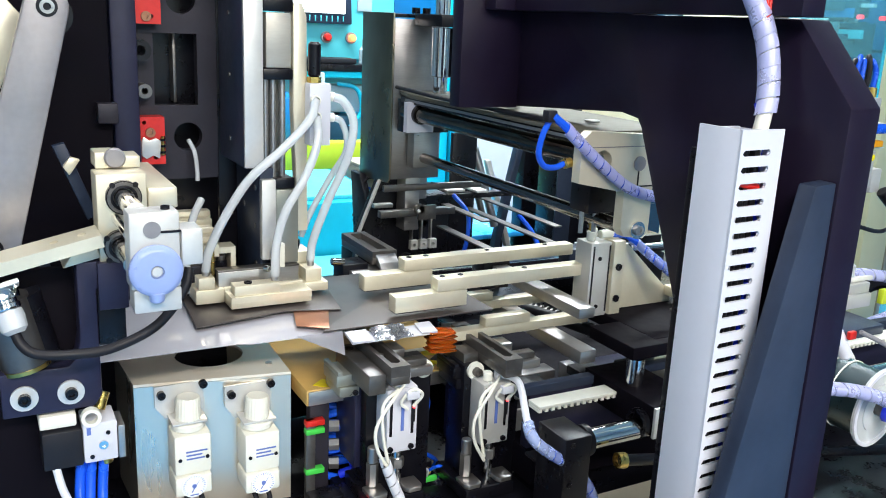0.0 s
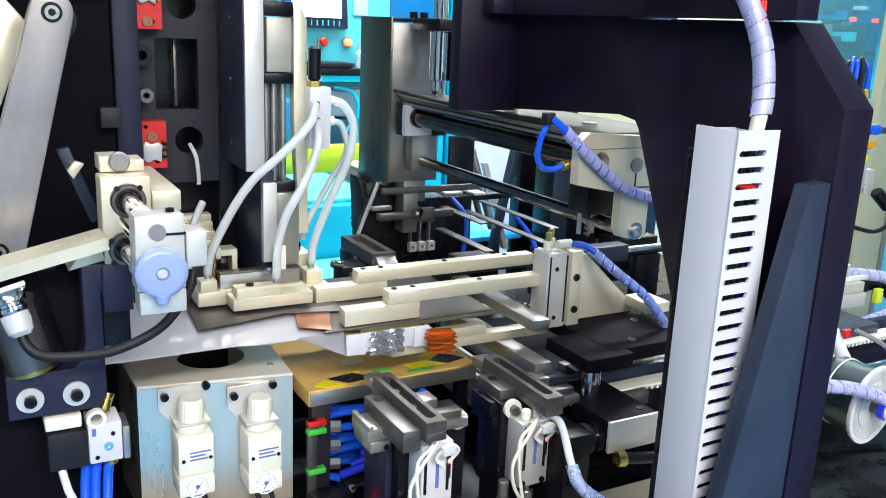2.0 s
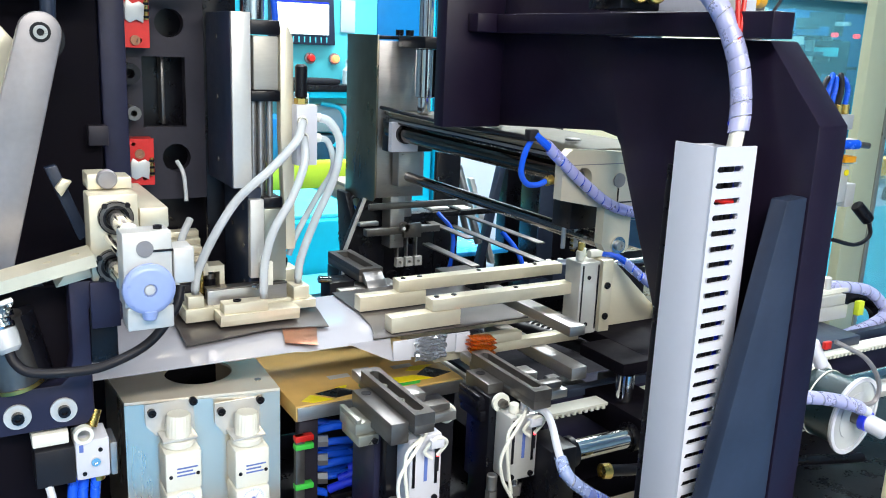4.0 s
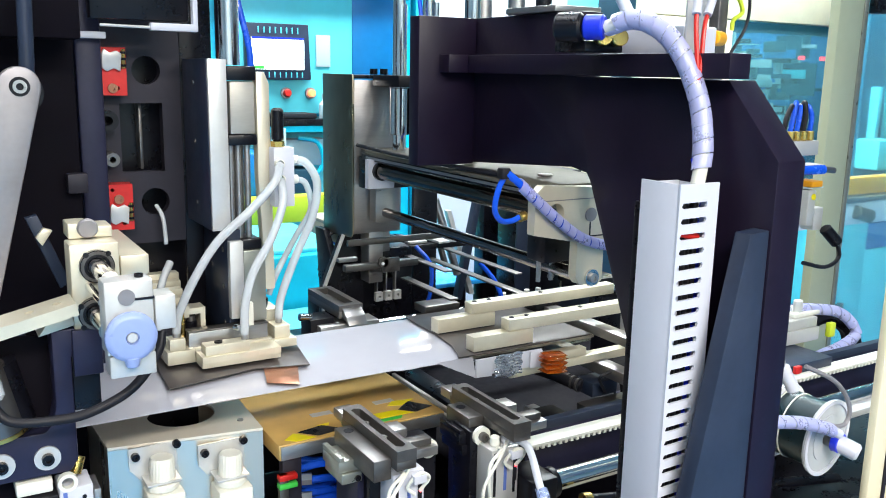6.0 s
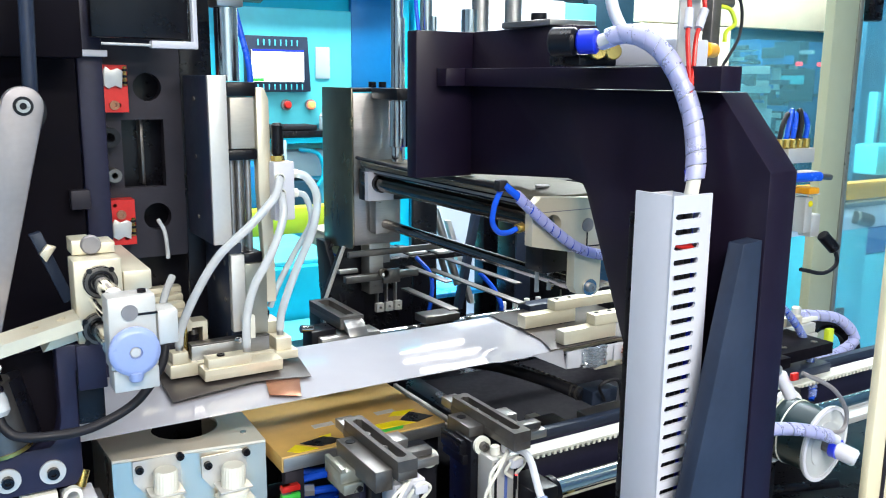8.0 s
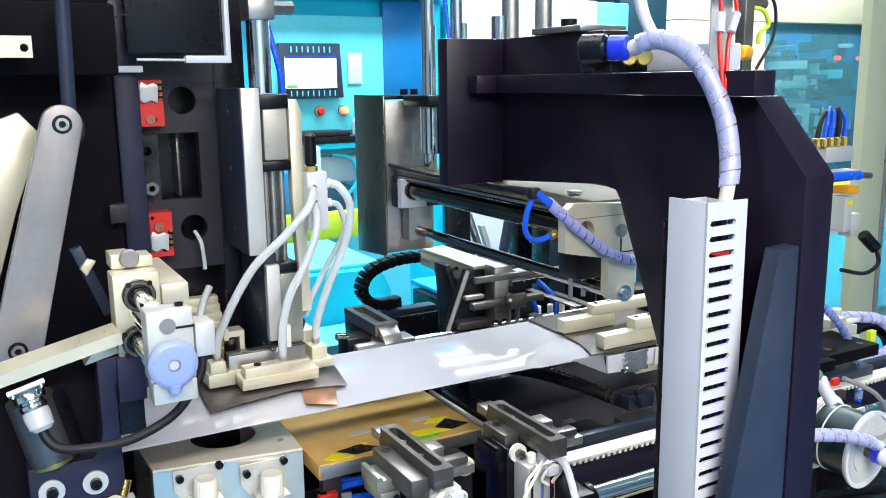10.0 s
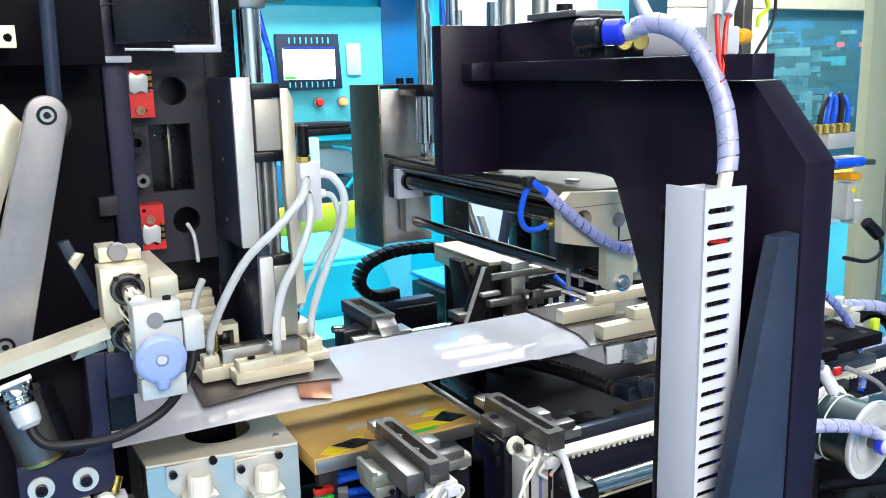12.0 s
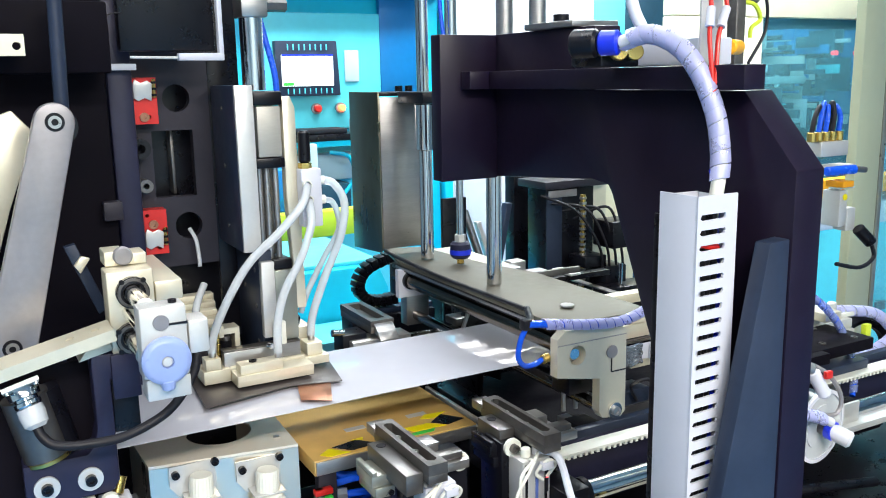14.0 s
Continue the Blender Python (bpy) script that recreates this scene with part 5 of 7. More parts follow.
lowm = thing("floor_manifold", (0.47, 0.99, 0.88), "dark valve manifold with brass elbows under the support plate", "valve manifold")
part("body", cube(0.40, 0.53, 0.962, 0.985, 0.881, 0.905, 0.002), M_BLACK, lowm)
for k in range(6):
    px_ = 0.408 + 0.022 * k
    part("elbow", cyl((px_, 0.960, 0.893), (px_, 0.950, 0.899), 0.0052, seg=12, lip=0.001), M_BRASS if k % 2 else M_STEEL, lowm)
    part("lead", hose([(px_, 0.950, 0.899), (px_ + 0.006, 0.935, 0.912), (px_ + 0.016, 0.94, 0.905), (px_ + 0.02, 0.955, 0.884)], 0.0022, 8), (M_RUBBER, M_PALEW, M_BLUE)[k % 3], lowm)
part("green_tag", cube(0.512, 0.530, 0.946, 0.951, 0.884, 0.892, 0.001), M_GREEN, lowm, "green tag")


clamp_l = clamp(0.402, M_WHITE, "tool steel edge clamp with a white air cylinder and looped cables", 0.074, -0.0095, 0.004)
clamp_r = clamp(0.560, M_ALUB, "tool steel edge clamp with a pale metal air cylinder", -0.010, -0.0135, -0.023)
cpts = [(0.404, 0.770, 0.985), (0.414, 0.768, 0.955), (0.428, 0.766, 0.92), (0.440, 0.766, 0.885)]
part("cable_wrap", wrap(cpts, 0.0065, 8), M_PALEW, clamp_l, "pale spiral-wrapped cable")
rpts = [(0.574, 0.787, 1.068), (0.580, 0.760, 1.066), (0.556, 0.705, 1.048), (0.549, 0.680, 1.036), (0.574, 0.676, 1.013), (0.605, 0.676, 0.991), (0.634, 0.676, 0.955), (0.646, 0.676, 0.924), (0.655, 0.678, 0.884)]
part("cable_core", hose(rpts[:5], 0.0045, 10), M_PALEW, clamp_r)
part("blue_core", hose(rpts[4:], 0.0052, 10), M_BLUE, clamp_r)
part("cable_wrap", wrap(rpts[2:], 0.0070, 16), M_WRAPB, clamp_r, "clear blue spiral wrap")
part("blue_lead", hose([(0.590, 0.740, 1.0), (0.596, 0.71, 0.998), (0.600, 0.685, 0.994)], 0.0045, 10), M_BLUE, clamp_r)

rc = thing("rear_clamp", (0.55, 1.22, 0.9), "tool steel clamp on the far side of the web", "clamp")
part("slotted_bar", holed(rect(0.535, 0.575, 1.185, 1.31), [rect(0.545, 0.565, 1.198, 1.298)], "z", 1.1282, 1.138), M_TOOL, rc)
part("bar_base", cube(0.535, 0.575, 1.185, 1.31, 1.118, 1.128, 0.0006), M_TOOL, rc)
part("jaw_tip", plate([(1.16, 1.112), (1.1848, 1.120), (1.1848, 1.134), (1.17, 1.124)], "x", 0.54, 0.572, 0.0008), M_STEEL, rc)
part("body", cube(0.50, 0.60, 1.175, 1.215, 1.080, 1.1115, 0.0015), M_STEEL, rc)
part("slider", cube(0.49, 0.53, 1.19, 1.23, 1.085, 1.12, 0.001), M_BLACK, rc)
part("stop_screw", cyl((0.475, 1.20, 1.125), (0.495, 1.20, 1.122), 0.006, seg=16, lip=0.001), M_CHROME, rc)
part("post", cube(0.53, 0.59, 1.20, 1.24, 0.882, 1.0795, 0.0015), M_BLACK, rc)

# ---- gripper that draws the web, at its grip over the sheet ----
G = 0.396
gr = thing("web_gripper", (G, 1.0, 0.9), "cream two-arm web gripper on a black carriage", "gripper")
for yy in (0.948, 1.044):
    j = part("jaw", cube(G - 0.003, G + 0.098, yy, yy + 0.020, 1.1195, 1.1405, 0.0008), M_ALU, gr, "cream machined jaw")
    am = part("arm", cube(G + 0.055, G + 0.335, yy, yy + 0.020, 1.141, 1.1575, 0.0008), M_ALU, gr)
    for k in (0.066, 0.092, 0.19, 0.29):
        socket_bolt(am, (G + k, yy + 0.010, 1.1577), 0.0036, (0, 0, 1), depth=0.001, name="screw")
    part("jaw_pad", cube(G - 0.002, G + 0.090, yy + 0.001, yy + 0.019, 1.1185, 1.1193, 0), M_RUBBER, j)
    lj = part("lower_jaw", cube(G + 0.062, G + 0.30, yy + 0.002, yy + 0.020, 1.070, 1.083, 0.001), M_ALU, gr)
    part("step", cube(G + 0.13, G + 0.20, yy + 0.002, yy + 0.018, 1.0832, 1.096, 0.001), M_ALU, lj)
part("clamp_block", cube(G + 0.20, G + 0.245, 1.075, 1.11, 1.09, 1.135, 0.002), M_BLACK, gr)
part("cross_arm", cube(G + 0.215, G + 0.240, 0.865, 1.10, 1.112, 1.126, 0.001), M_STEEL, gr)
part("cross_arm", cube(G + 0.215, G + 0.240, 0.855, 1.07, 1.055, 1.072, 0.001), M_STEEL, gr)
gc = part("grip_cylinder", cube(G + 0.278, G + 0.313, 0.93, 0.965, 1.085, 1.190, 0.002), M_ALUB, gr, "pale compact air cylinder")
for gx in (0.2815, 0.3085):
    part("groove", cube(G + gx, G + gx + 0.0022, 0.9290, 0.9298, 1.092, 1.186, 0), M_BLACK, gc)
for gz in (1.168, 1.100):
    socket_bolt(gc, (G + 0.2935, 0.9298, gz), 0.003, depth=0.001, name="screw")
part("needle_valve", cyl((G + 0.287, 0.945, 1.2045), (G + 0.287, 0.945, 1.216), 0.0042, seg=12, lip=0.001), M_BRASS, gc)
part("needle_valve", cyl((G + 0.302, 0.960, 1.2045), (G + 0.302, 0.960, 1.216), 0.0042, seg=12, lip=0.001), M_BRASS, gc)
part("port", cyl((G + 0.302, 0.960, 1.1905), (G + 0.302, 0.960, 1.204), 0.006, seg=14, lip=0.001), M_IVORY, gc)
part("port", cyl((G + 0.287, 0.945, 1.1905), (G + 0.287, 0.945, 1.204), 0.006, seg=14, lip=0.001), M_IVORY, gc)
part("port", cyl((G + 0.302, 0.945, 1.198), (G + 0.325, 0.945, 1.198), 0.006, seg=14, lip=0.001), M_IVORY, gc)
part("rail_plate", cube(G + 0.3135, G + 0.333, 0.925, 0.97, 1.085, 1.192, 0.0015), M_ALU, gr)
for zz in (1.11, 1.155):
    socket_bolt(gr, (G + 0.323, 0.9248, zz), 0.005, depth=0.002)
part("gusset", plate([(G + 0.3335, 1.088), (G + 0.44, 1.088), (G + 0.44, 1.10), (G + 0.35, 1.182), (G + 0.3335, 1.182)], "y", 0.94, 0.96, 0.0015), M_ALU, gr, "cream triangular gusset")
part("front_lug", cube(G + 0.425, G + 0.465, 0.89, 0.94, 1.10, 1.115, 0.0015), M_ALU, gr)
part("head", cube(G + 0.31, G + 0.46, 0.825, 1.02, 1.068, 1.0875, 0.002), M_MATTE, gr, "black head plate")
for hx, hy in ((0.36, 0.845), (0.415, 0.905), (0.43, 0.84)):
    socket_bolt(gr, (G + hx, hy, 1.0876), 0.0055, (0, 0, 1), M_TOOL, 0.002)
part("pillar", cyl((G + 0.278, 0.822, 1.032), (G + 0.278, 0.822, 1.0679), 0.012, seg=24), M_CHROME, gr)
part("pillar", cyl((G + 0.39, 0.935, 0.9755), (G + 0.39, 0.935, 1.0679), 0.012, seg=24), M_CHROME, gr)
part("neck", cube(G + 0.262, G + 0.335, 0.81, 0.90, 1.069, 1.0865, 0.002), M_MATTE, gr)
part("carriage", cube(G + 0.335, G + 0.46, 0.895, 1.03, 0.946, 0.9745, 0.002), M_NAVY, gr)
sd = part("slide_block", cube(G + 0.2545, G + 0.329, 0.7565, 0.892, 0.992, 1.031, 0.0015), M_MATTE, gr, "black slide block with an aluminium face")
part("face_plate", cube(G + 0.2545, G + 0.329, 0.7515, 0.7562, 0.9905, 1.0305, 0.001), M_ALUB, sd, "brushed aluminium face")
part("bore_sleeve", ring(bmesh.new(), (G + 0.2543, 0.776, 1.003), (G + 0.2465, 0.776, 1.003), 0.0185, 0.0140, 32), M_BLACK, sd)
socket_bolt(sd, (G + 0.315, 0.770, 1.0311), 0.0042, (0, 0, 1), depth=0.001)
part("link_block", cube(G + 0.3295, G + 0.372, 0.815, 0.852, 1.008, 1.028, 0.0015), M_TOOL, gr)
bl = [(G + 0.32, 0.945, 1.198), (G + 0.345, 0.93, 1.193), (G + 0.37, 0.90, 1.165), (G + 0.41, 0.88, 1.13), (G + 0.44, 0.87, 1.09), (G + 0.455, 0.862, 1.05), (G + 0.445, 0.845, 1.01), (G + 0.43, 0.835, 0.99)]
part("air_hose", hose(bl, 0.0045, 10), M_BLUE, gr, "blue air hose")
part("hose_wrap", wrap(bl[1:], 0.0066, 18), M_WRAPB, gr, "clear spiral wrap")

# ---- C-shaped press frame ----
ga = thing("c_press", (0.68, 0.75, 0.88), "dark violet-black C-shaped press stand", "press")
side = [(0.512, 0.881), (0.512, 1.422), (0.576, 1.493), (0.80, 1.493), (0.80, 1.566), (1.036, 1.566), (1.036, 1.371), (0.80, 1.388), (0.772, 1.384), (0.765, 1.375), (0.681, 1.189), (0.62, 1.02), (0.60, 0.881)]
part("side_plate", plate(side, "x", 0.660, 0.698, 0.0015), M_DARK, ga)
part("head_plate", cube(0.571, 0.6595, 1.010, 1.036, 1.371, 1.5655, 0.0015), M_DARK, ga)
part("rib", cube(0.632, 0.6595, 0.552, 1.0095, 1.494, 1.517, 0.001), M_DARK, ga)
part("rib", cube(0.602, 0.6315, 0.985, 1.0095, 1.494, 1.517, 0.001), M_DARK, ga)
part("cap_plate", cube(0.65, 0.72, 0.83, 0.93, 1.5665, 1.574, 0.001), M_STEEL, ga)
socket_bolt(ga, (0.675, 0.885, 1.574), 0.010, (0, 0, 1), depth=0.010)
gus = [(0.6595, 1.360), (0.634, 1.358), (0.586, 1.119), (0.54, 0.881), (0.6595, 0.881)]
part("gusset", plate(gus, "y", 0.514, 0.532, 0.0015), M_SLATE, ga, "slate gusset plate")

du = thing("wiring_duct", (0.6, 0.565, 0.88), "white slotted plastic wiring duct", "wiring duct")
slots = []
z = 1.384
while z > 0.895:
    slots.append([(0.5778, z - 0.0022), (0.5808, z - 0.0045), (0.6085, z - 0.0038), (0.6100, z - 0.001), (0.6090, z + 0.0014), (0.5798, z + 0.0010)])
    z -= 0.0141
part("slotted_face", holed(rect(0.5745, 0.6240, 0.881, 1.402), slots, "y", 0.545, 0.5475), M_WHITE, du)
part("side_wall", cube(0.5745, 0.5770, 0.5478, 0.594, 0.881, 1.402, 0.0005), M_WHITE, du)
part("side_wall", cube(0.6215, 0.6240, 0.5478, 0.594, 0.881, 1.398, 0.0005), M_WHITE, du)
part("back_wall", cube(0.5772, 0.6213, 0.5915, 0.594, 0.881, 1.399, 0.0005), M_WHITE, du)
part("mount", cube(0.5772, 0.659, 0.5945, 0.604, 0.90, 1.38, 0.001), M_BLACK, du)
# wires, mostly black to put the shade inside the slots into colour
for i, (xx, mm) in enumerate(((0.581, M_RUBBER), (0.588, M_PALEW), (0.594, M_RUBBER), (0.601, M_RUBBER), (0.608, M_RUBBER), (0.614, M_BLUEF))):
    part("wire", hose([(xx, 0.560 + 0.006 * (i % 2), 1.392), (xx + 0.001, 0.558, 1.3), (xx - 0.001, 0.560, 1.15), (xx, 0.559, 0.885)], 0.0042, 8), mm, du)

part("red_wire", hose([(0.580, 0.553, 1.3585), (0.594, 0.552, 1.3545), (0.609, 0.554, 1.3515)], 0.0035, 8), M_RED, du)

hp = [(0.590, 0.672, 1.541), (0.600, 0.645, 1.548), (0.612, 0.62, 1.538), (0.622, 0.60, 1.514), (0.630, 0.583, 1.473), (0.628, 0.572, 1.432), (0.622, 0.568, 1.408), (0.614, 0.567, 1.375)]
ho = thing("spiral_hose", (0.62, 0.6, 1.45), "bundle of hoses in a lavender spiral wrap", "hose")
part("hose_core", hose(hp, 0.0066, 12), M_IVORY, ho)
for dq, mq in ((0.0022, M_BLUE), (-0.0026, M_CLEAR)):
    part("inner_tube", hose([(x + dq, y + dq * 0.6, z) for x, y, z in hp[1:-2]], 0.0052, 10), mq, ho)
part("spiral_wrap", wrap(hp[:-1], 0.0096, 15, 0.955), M_WRAP, ho)
part("blue_line", hose([(0.625, 0.578, 1.42), (0.620, 0.566, 1.40), (0.616, 0.565, 1.37)], 0.004, 10), M_BLUEF, ho)
part("upper_hose", hose([(0.600, 0.650, 1.55), (0.594, 0.66, 1.575), (0.592, 0.67, 1.62), (0.59, 0.68, 1.7)], 0.006, 12), M_PALEW, ho)
fi = thing("hose_fitting", (0.58, 0.69, 1.54), "blue and black hose fitting with brass valves", "fitting")
part("coupling", cyl((0.589, 0.673, 1.541), (0.578, 0.690, 1.541), 0.0125, seg=24, lip=0.002), M_BLUEF, fi)
part("body", cyl((0.577, 0.691, 1.541), (0.562, 0.715, 1.541), 0.0145, seg=24, lip=0.003), M_BLACK, fi)
part("base", cube(0.58, 0.63, 0.69, 0.74, 1.5175, 1.529, 0.002), M_BLACK, fi)
for k in (0, 1):
    part("brass_valve", cyl((0.600 + 0.02 * k, 0.69, 1.532), (0.592 + 0.02 * k, 0.675, 1.532), 0.0085, seg=16, lip=0.001), M_BRASS, fi)
wb = thing("terminal_box", (0.70, 0.72, 1.5), "white terminal box with red leads and tags", "terminal box")
part("box", cube(0.662, 0.71, 0.64, 0.76, 1.518, 1.545, 0.002), M_WHITE, wb)
for k in (0.0, 0.02):
    part("connector", cube(0.632 + k, 0.648 + k, 0.60, 0.62, 1.585, 1.625, 0.002), M_WALL, wb)
    part("red_lead", hose([(0.640 + k, 0.605, 1.585), (0.637 + k, 0.60, 1.568), (0.630 + k * 0.6, 0.594, 1.545), (0.628 + k * 0.3, 0.588, 1.515), (0.628, 0.584, 1.49)], 0.0022, 8), M_RED, wb)
    part("lead_tag", cyl((0.637 + k, 0.60, 1.570), (0.631 + k * 0.7, 0.595, 1.552), 0.0042, seg=12), M_WHITE, wb)
part("connector_post", cube(0.64, 0.668, 0.615, 0.618, 1.494, 1.585, 0.001), M_ALUB, wb)
vp = thing("valve_stack", (0.83, 0.75, 1.5), "small valve with an orange knob and yellow-green earth lead", "valve")
part("pillar", cube(0.822, 0.838, 0.74, 0.755, 1.40, 1.605, 0.002), M_TOOL, vp)
part("orange_knob", cyl((0.770, 0.70, 1.538), (0.800, 0.715, 1.538), 0.0085, seg=18, lip=0.002), mk("amber_knob", (0.85, 0.38, 0.0), 0.35), vp)
part("earth_lead", hose([(0.838, 0.745, 1.592), (0.852, 0.74, 1.588), (0.862, 0.74, 1.572), (0.848, 0.74, 1.562), (0.846, 0.74, 1.55)], 0.0026, 8), M_LIME, vp)
part("black_lead", hose([(0.838, 0.745, 1.61), (0.868, 0.74, 1.60), (0.872, 0.74, 1.56), (0.845, 0.74, 1.52)], 0.002, 8), M_RUBBER, vp)
part("side_knob", cyl((0.838, 0.75, 1.597), (0.866, 0.75, 1.597), 0.006, seg=14, lip=0.001), M_TOOL, vp)

cv = thing("side_cover", (0.68, 1.42, 1.2), "brushed stainless cover behind the press rods", "cover")
part("side_sheet", plate([(1.368, 1.205), (1.487, 1.197), (1.487, 1.487), (1.36, 1.487), (1.36, 1.213)], "x", 0.640, 0.643, 0.0008), M_INOXD, cv)
part("front_sheet", cube(0.6435, 0.735, 1.36, 1.363, 1.212, 1.478, 0.0006), M_STEEL, cv)
part("top_sheet", cube(0.6435, 0.735, 1.3635, 1.485, 1.48, 1.486, 0.0006), M_BLACK, cv)
part("black_bracket", cube(0.675, 0.76, 1.26, 1.355, 1.468, 1.487, 0.002), M_BLACK, cv)
for xx in (0.70, 0.72):
    socket_bolt(cv, (xx, 1.40, 1.487), 0.007, (0, 0, 1), depth=0.010)
part("guide_bush", cyl((0.692, 1.288, 1.39), (0.692, 1.288, 1.467), 0.016, seg=24, lip=0.001), M_CHROME, cv)
part("bush_side", cube(0.709, 0.72, 1.27, 1.30, 1.39, 1.467, 0.001), M_BLACK, cv)
part("standing_plate", cube(0.868, 0.925, 1.55, 1.56, 0.882, 1.262, 0.001), M_BLACK, cv)
tr = thing("top_rods", (0.69, 1.28, 1.5), "chrome guide rods above the cover with a blue air line", "guide rods")
for xx in (0.690, 0.745):
    part("rod", cyl((xx, 1.288, 1.488), (xx, 1.288, 1.85), 0.0105, seg=22), M_CHROME, tr)
part("blue_line", hose([(0.712, 1.27, 1.70), (0.716, 1.27, 1.62), (0.722, 1.265, 1.55), (0.724, 1.262, 1.50)], 0.0035, 8), M_BLUE, tr)
part("pipe_joint", cyl((0.725, 1.26, 1.488), (0.725, 1.26, 1.53), 0.008, seg=14, lip=0.001), M_IVORY, tr)
for xx in (0.795, 0.86):
    part("cylinder_tube", cyl((xx, 1.20, 1.576), (xx, 1.20, 1.85), 0.014, seg=22), M_STEEL, tr)

# ---- press carriage that comes down on the web ----
pc = thing("press_carriage", (0.66, 1.1, 1.25), "press carriage with dark polished rods and a cream end block", "press carriage")
part("top_plate", plate([(0.648, 0.836), (0.780, 0.836), (0.790, 0.86), (0.790, 1.10), (0.760, 1.20), (0.735, 1.40), (0.672, 1.42), (0.640, 1.30), (0.640, 0.86)], "z", 1.356, 1.362, 0.001), M_TOPPL, pc)
eb = part("end_block", holed([(0.610, 1.309), (0.676, 1.296), (0.676, 1.252), (0.682, 1.243), (0.711, 1.239), (0.718, 1.246), (0.718, 1.355), (0.706, 1.362), (0.622, 1.367), (0.610, 1.357)], [circle(0.641, 1.333, 0.0125)], "y", 0.80, 0.814), M_ALU, pc, "cream end block")
part("cap_joint", cube(0.6105, 0.7175, 0.7994, 0.7998, 1.3485, 1.3495, 0), M_LINK, eb)
part("bore_floor", cyl((0.641, 0.8145, 1.333), (0.641, 0.818, 1.333), 0.0135, seg=24), M_SATIN, eb)
part("bore_screw", cyl((0.641, 0.806, 1.333), (0.641, 0.8143, 1.333), 0.008, seg=20, lip=0.001), M_CHROME, eb)
part("plug", cyl((0.694, 0.7995, 1.329), (0.694, 0.798, 1.329), 0.0085, seg=22), M_LINK, eb)
part("slit", cube(0.6935, 0.6950, 0.7990, 0.81, 1.302, 1.320, 0), M_BLACK, eb)
part("slit", cube(0.6955, 0.7185, 0.7990, 0.81, 1.3015, 1.3030, 0), M_BLACK, eb)
wz = washer(pc, (0.700, 0.7997, 1.250), 0.0105, mat=M_CHROME)
socket_bolt(wz, (0.700, 0.797, 1.250), 0.006, mat=M_STEEL, depth=0.004)
for xx, zz, rr in ((0.654, 1.331, 0.0125), (0.690, 1.331, 0.0125)):
    part("upper_rod", cyl((xx, 0.819, zz), (xx, 1.33, zz), rr, seg=28), M_ROD, pc, "dark polished rod")
part("lower_rod", cyl((0.690, 0.8145, 1.251), (0.690, 1.36, 1.252), 0.0085, seg=24), M_DCHROME, pc, "dark polished rod")
part("rail_strip", cube(0.643, 0.648, 0.86, 1.33, 1.3465, 1.3555, 0.0008), M_BLACK, pc)
part("bright_edge", cube(0.6405, 0.6425, 0.87, 1.31, 1.350, 1.3535, 0), M_STEEL, pc)
sb2 = part("shaft_support", holed(rect(0.632, 0.680, 1.302, 1.350), [circle(0.654, 1.331, 0.0135)], "y", 1.282, 1.294), M_WHITE, pc)
part("bearing", ring(bmesh.new(), (0.654, 1.2815, 1.331), (0.654, 1.274, 1.331), 0.0152, 0.0130), M_BLACK, pc)
part("rear_support", cube(0.67, 0.715, 1.33, 1.355, 1.235, 1.296, 0.0015), M_STEEL, pc)
part("rear_mount", cube(0.645, 0.725, 1.312, 1.345, 1.297, 1.351, 0.0015), M_BLACK, pc)
for xx, yy, top in ((0.692, 1.288, 1.60), (0.689, 1.067, 1.60)):
    part("guide_post", cyl((xx, yy, 1.364), (xx, yy, top), 0.0115, seg=24), M_CHROME, pc)
part("piston_rod", cyl((0.717, 1.217, 1.40), (0.717, 1.217, 1.60), 0.006, seg=18), M_CHROME, pc)
part("joint", cyl((0.717, 1.217, 1.374), (0.717, 1.217, 1.402), 0.017, seg=24, lip=0.004), M_NAVY, pc)
part("joint_band", ring(bmesh.new(), (0.717, 1.217, 1.381), (0.717, 1.217, 1.389), 0.0178, 0.0171, 24), M_BLUEF, pc)
part("joint_nut", cyl((0.717, 1.217, 1.4022), (0.717, 1.217, 1.414), 0.0095, seg=6), M_ALUB, pc)
part("joint_stud", cyl((0.717, 1.217, 1.3645), (0.717, 1.217, 1.3735), 0.006, seg=8), M_BRASS, pc)
part("edge_cable", hose([(0.66, 1.40, 1.366), (0.645, 1.33, 1.368), (0.638, 1.15, 1.366), (0.640, 1.0, 1.366), (0.642, 0.91, 1.366)], 0.0032, 8), M_RUBBER, pc)
part("screw_head", cyl((0.70, 0.90, 1.3642), (0.70, 0.90, 1.367), 0.010, seg=20, lip=0.001), M_STEEL, pc)
lp = [(0.566, 0.802, 1.380), (0.560, 0.805, 1.364), (0.560, 0.81, 1.342), (0.572, 0.815, 1.328), (0.590, 0.82, 1.325), (0.603, 0.822, 1.328)]
part("blue_loop", hose(lp, 0.0034, 12), M_BLUE, pc, "blue air tube loop")
part("loop_fitting", cyl((0.603, 0.822, 1.328), (0.613, 0.822, 1.330), 0.006, seg=12, lip=0.001), M_BRASS, pc)
hw = [(0.566, 0.797, 1.385), (0.580, 0.795, 1.3745), (0.597, 0.794, 1.360), (0.634, 0.792, 1.330), (0.674, 0.790, 1.303), (0.715, 0.788, 1.291), (0.742, 0.788, 1.291)]
HINGE = Vector(hw[0])
press_hose = part_at("hose", hose(hw, 0.0045, 10), M_BLUE, pc, HINGE, "blue hose in a lavender spiral wrap")
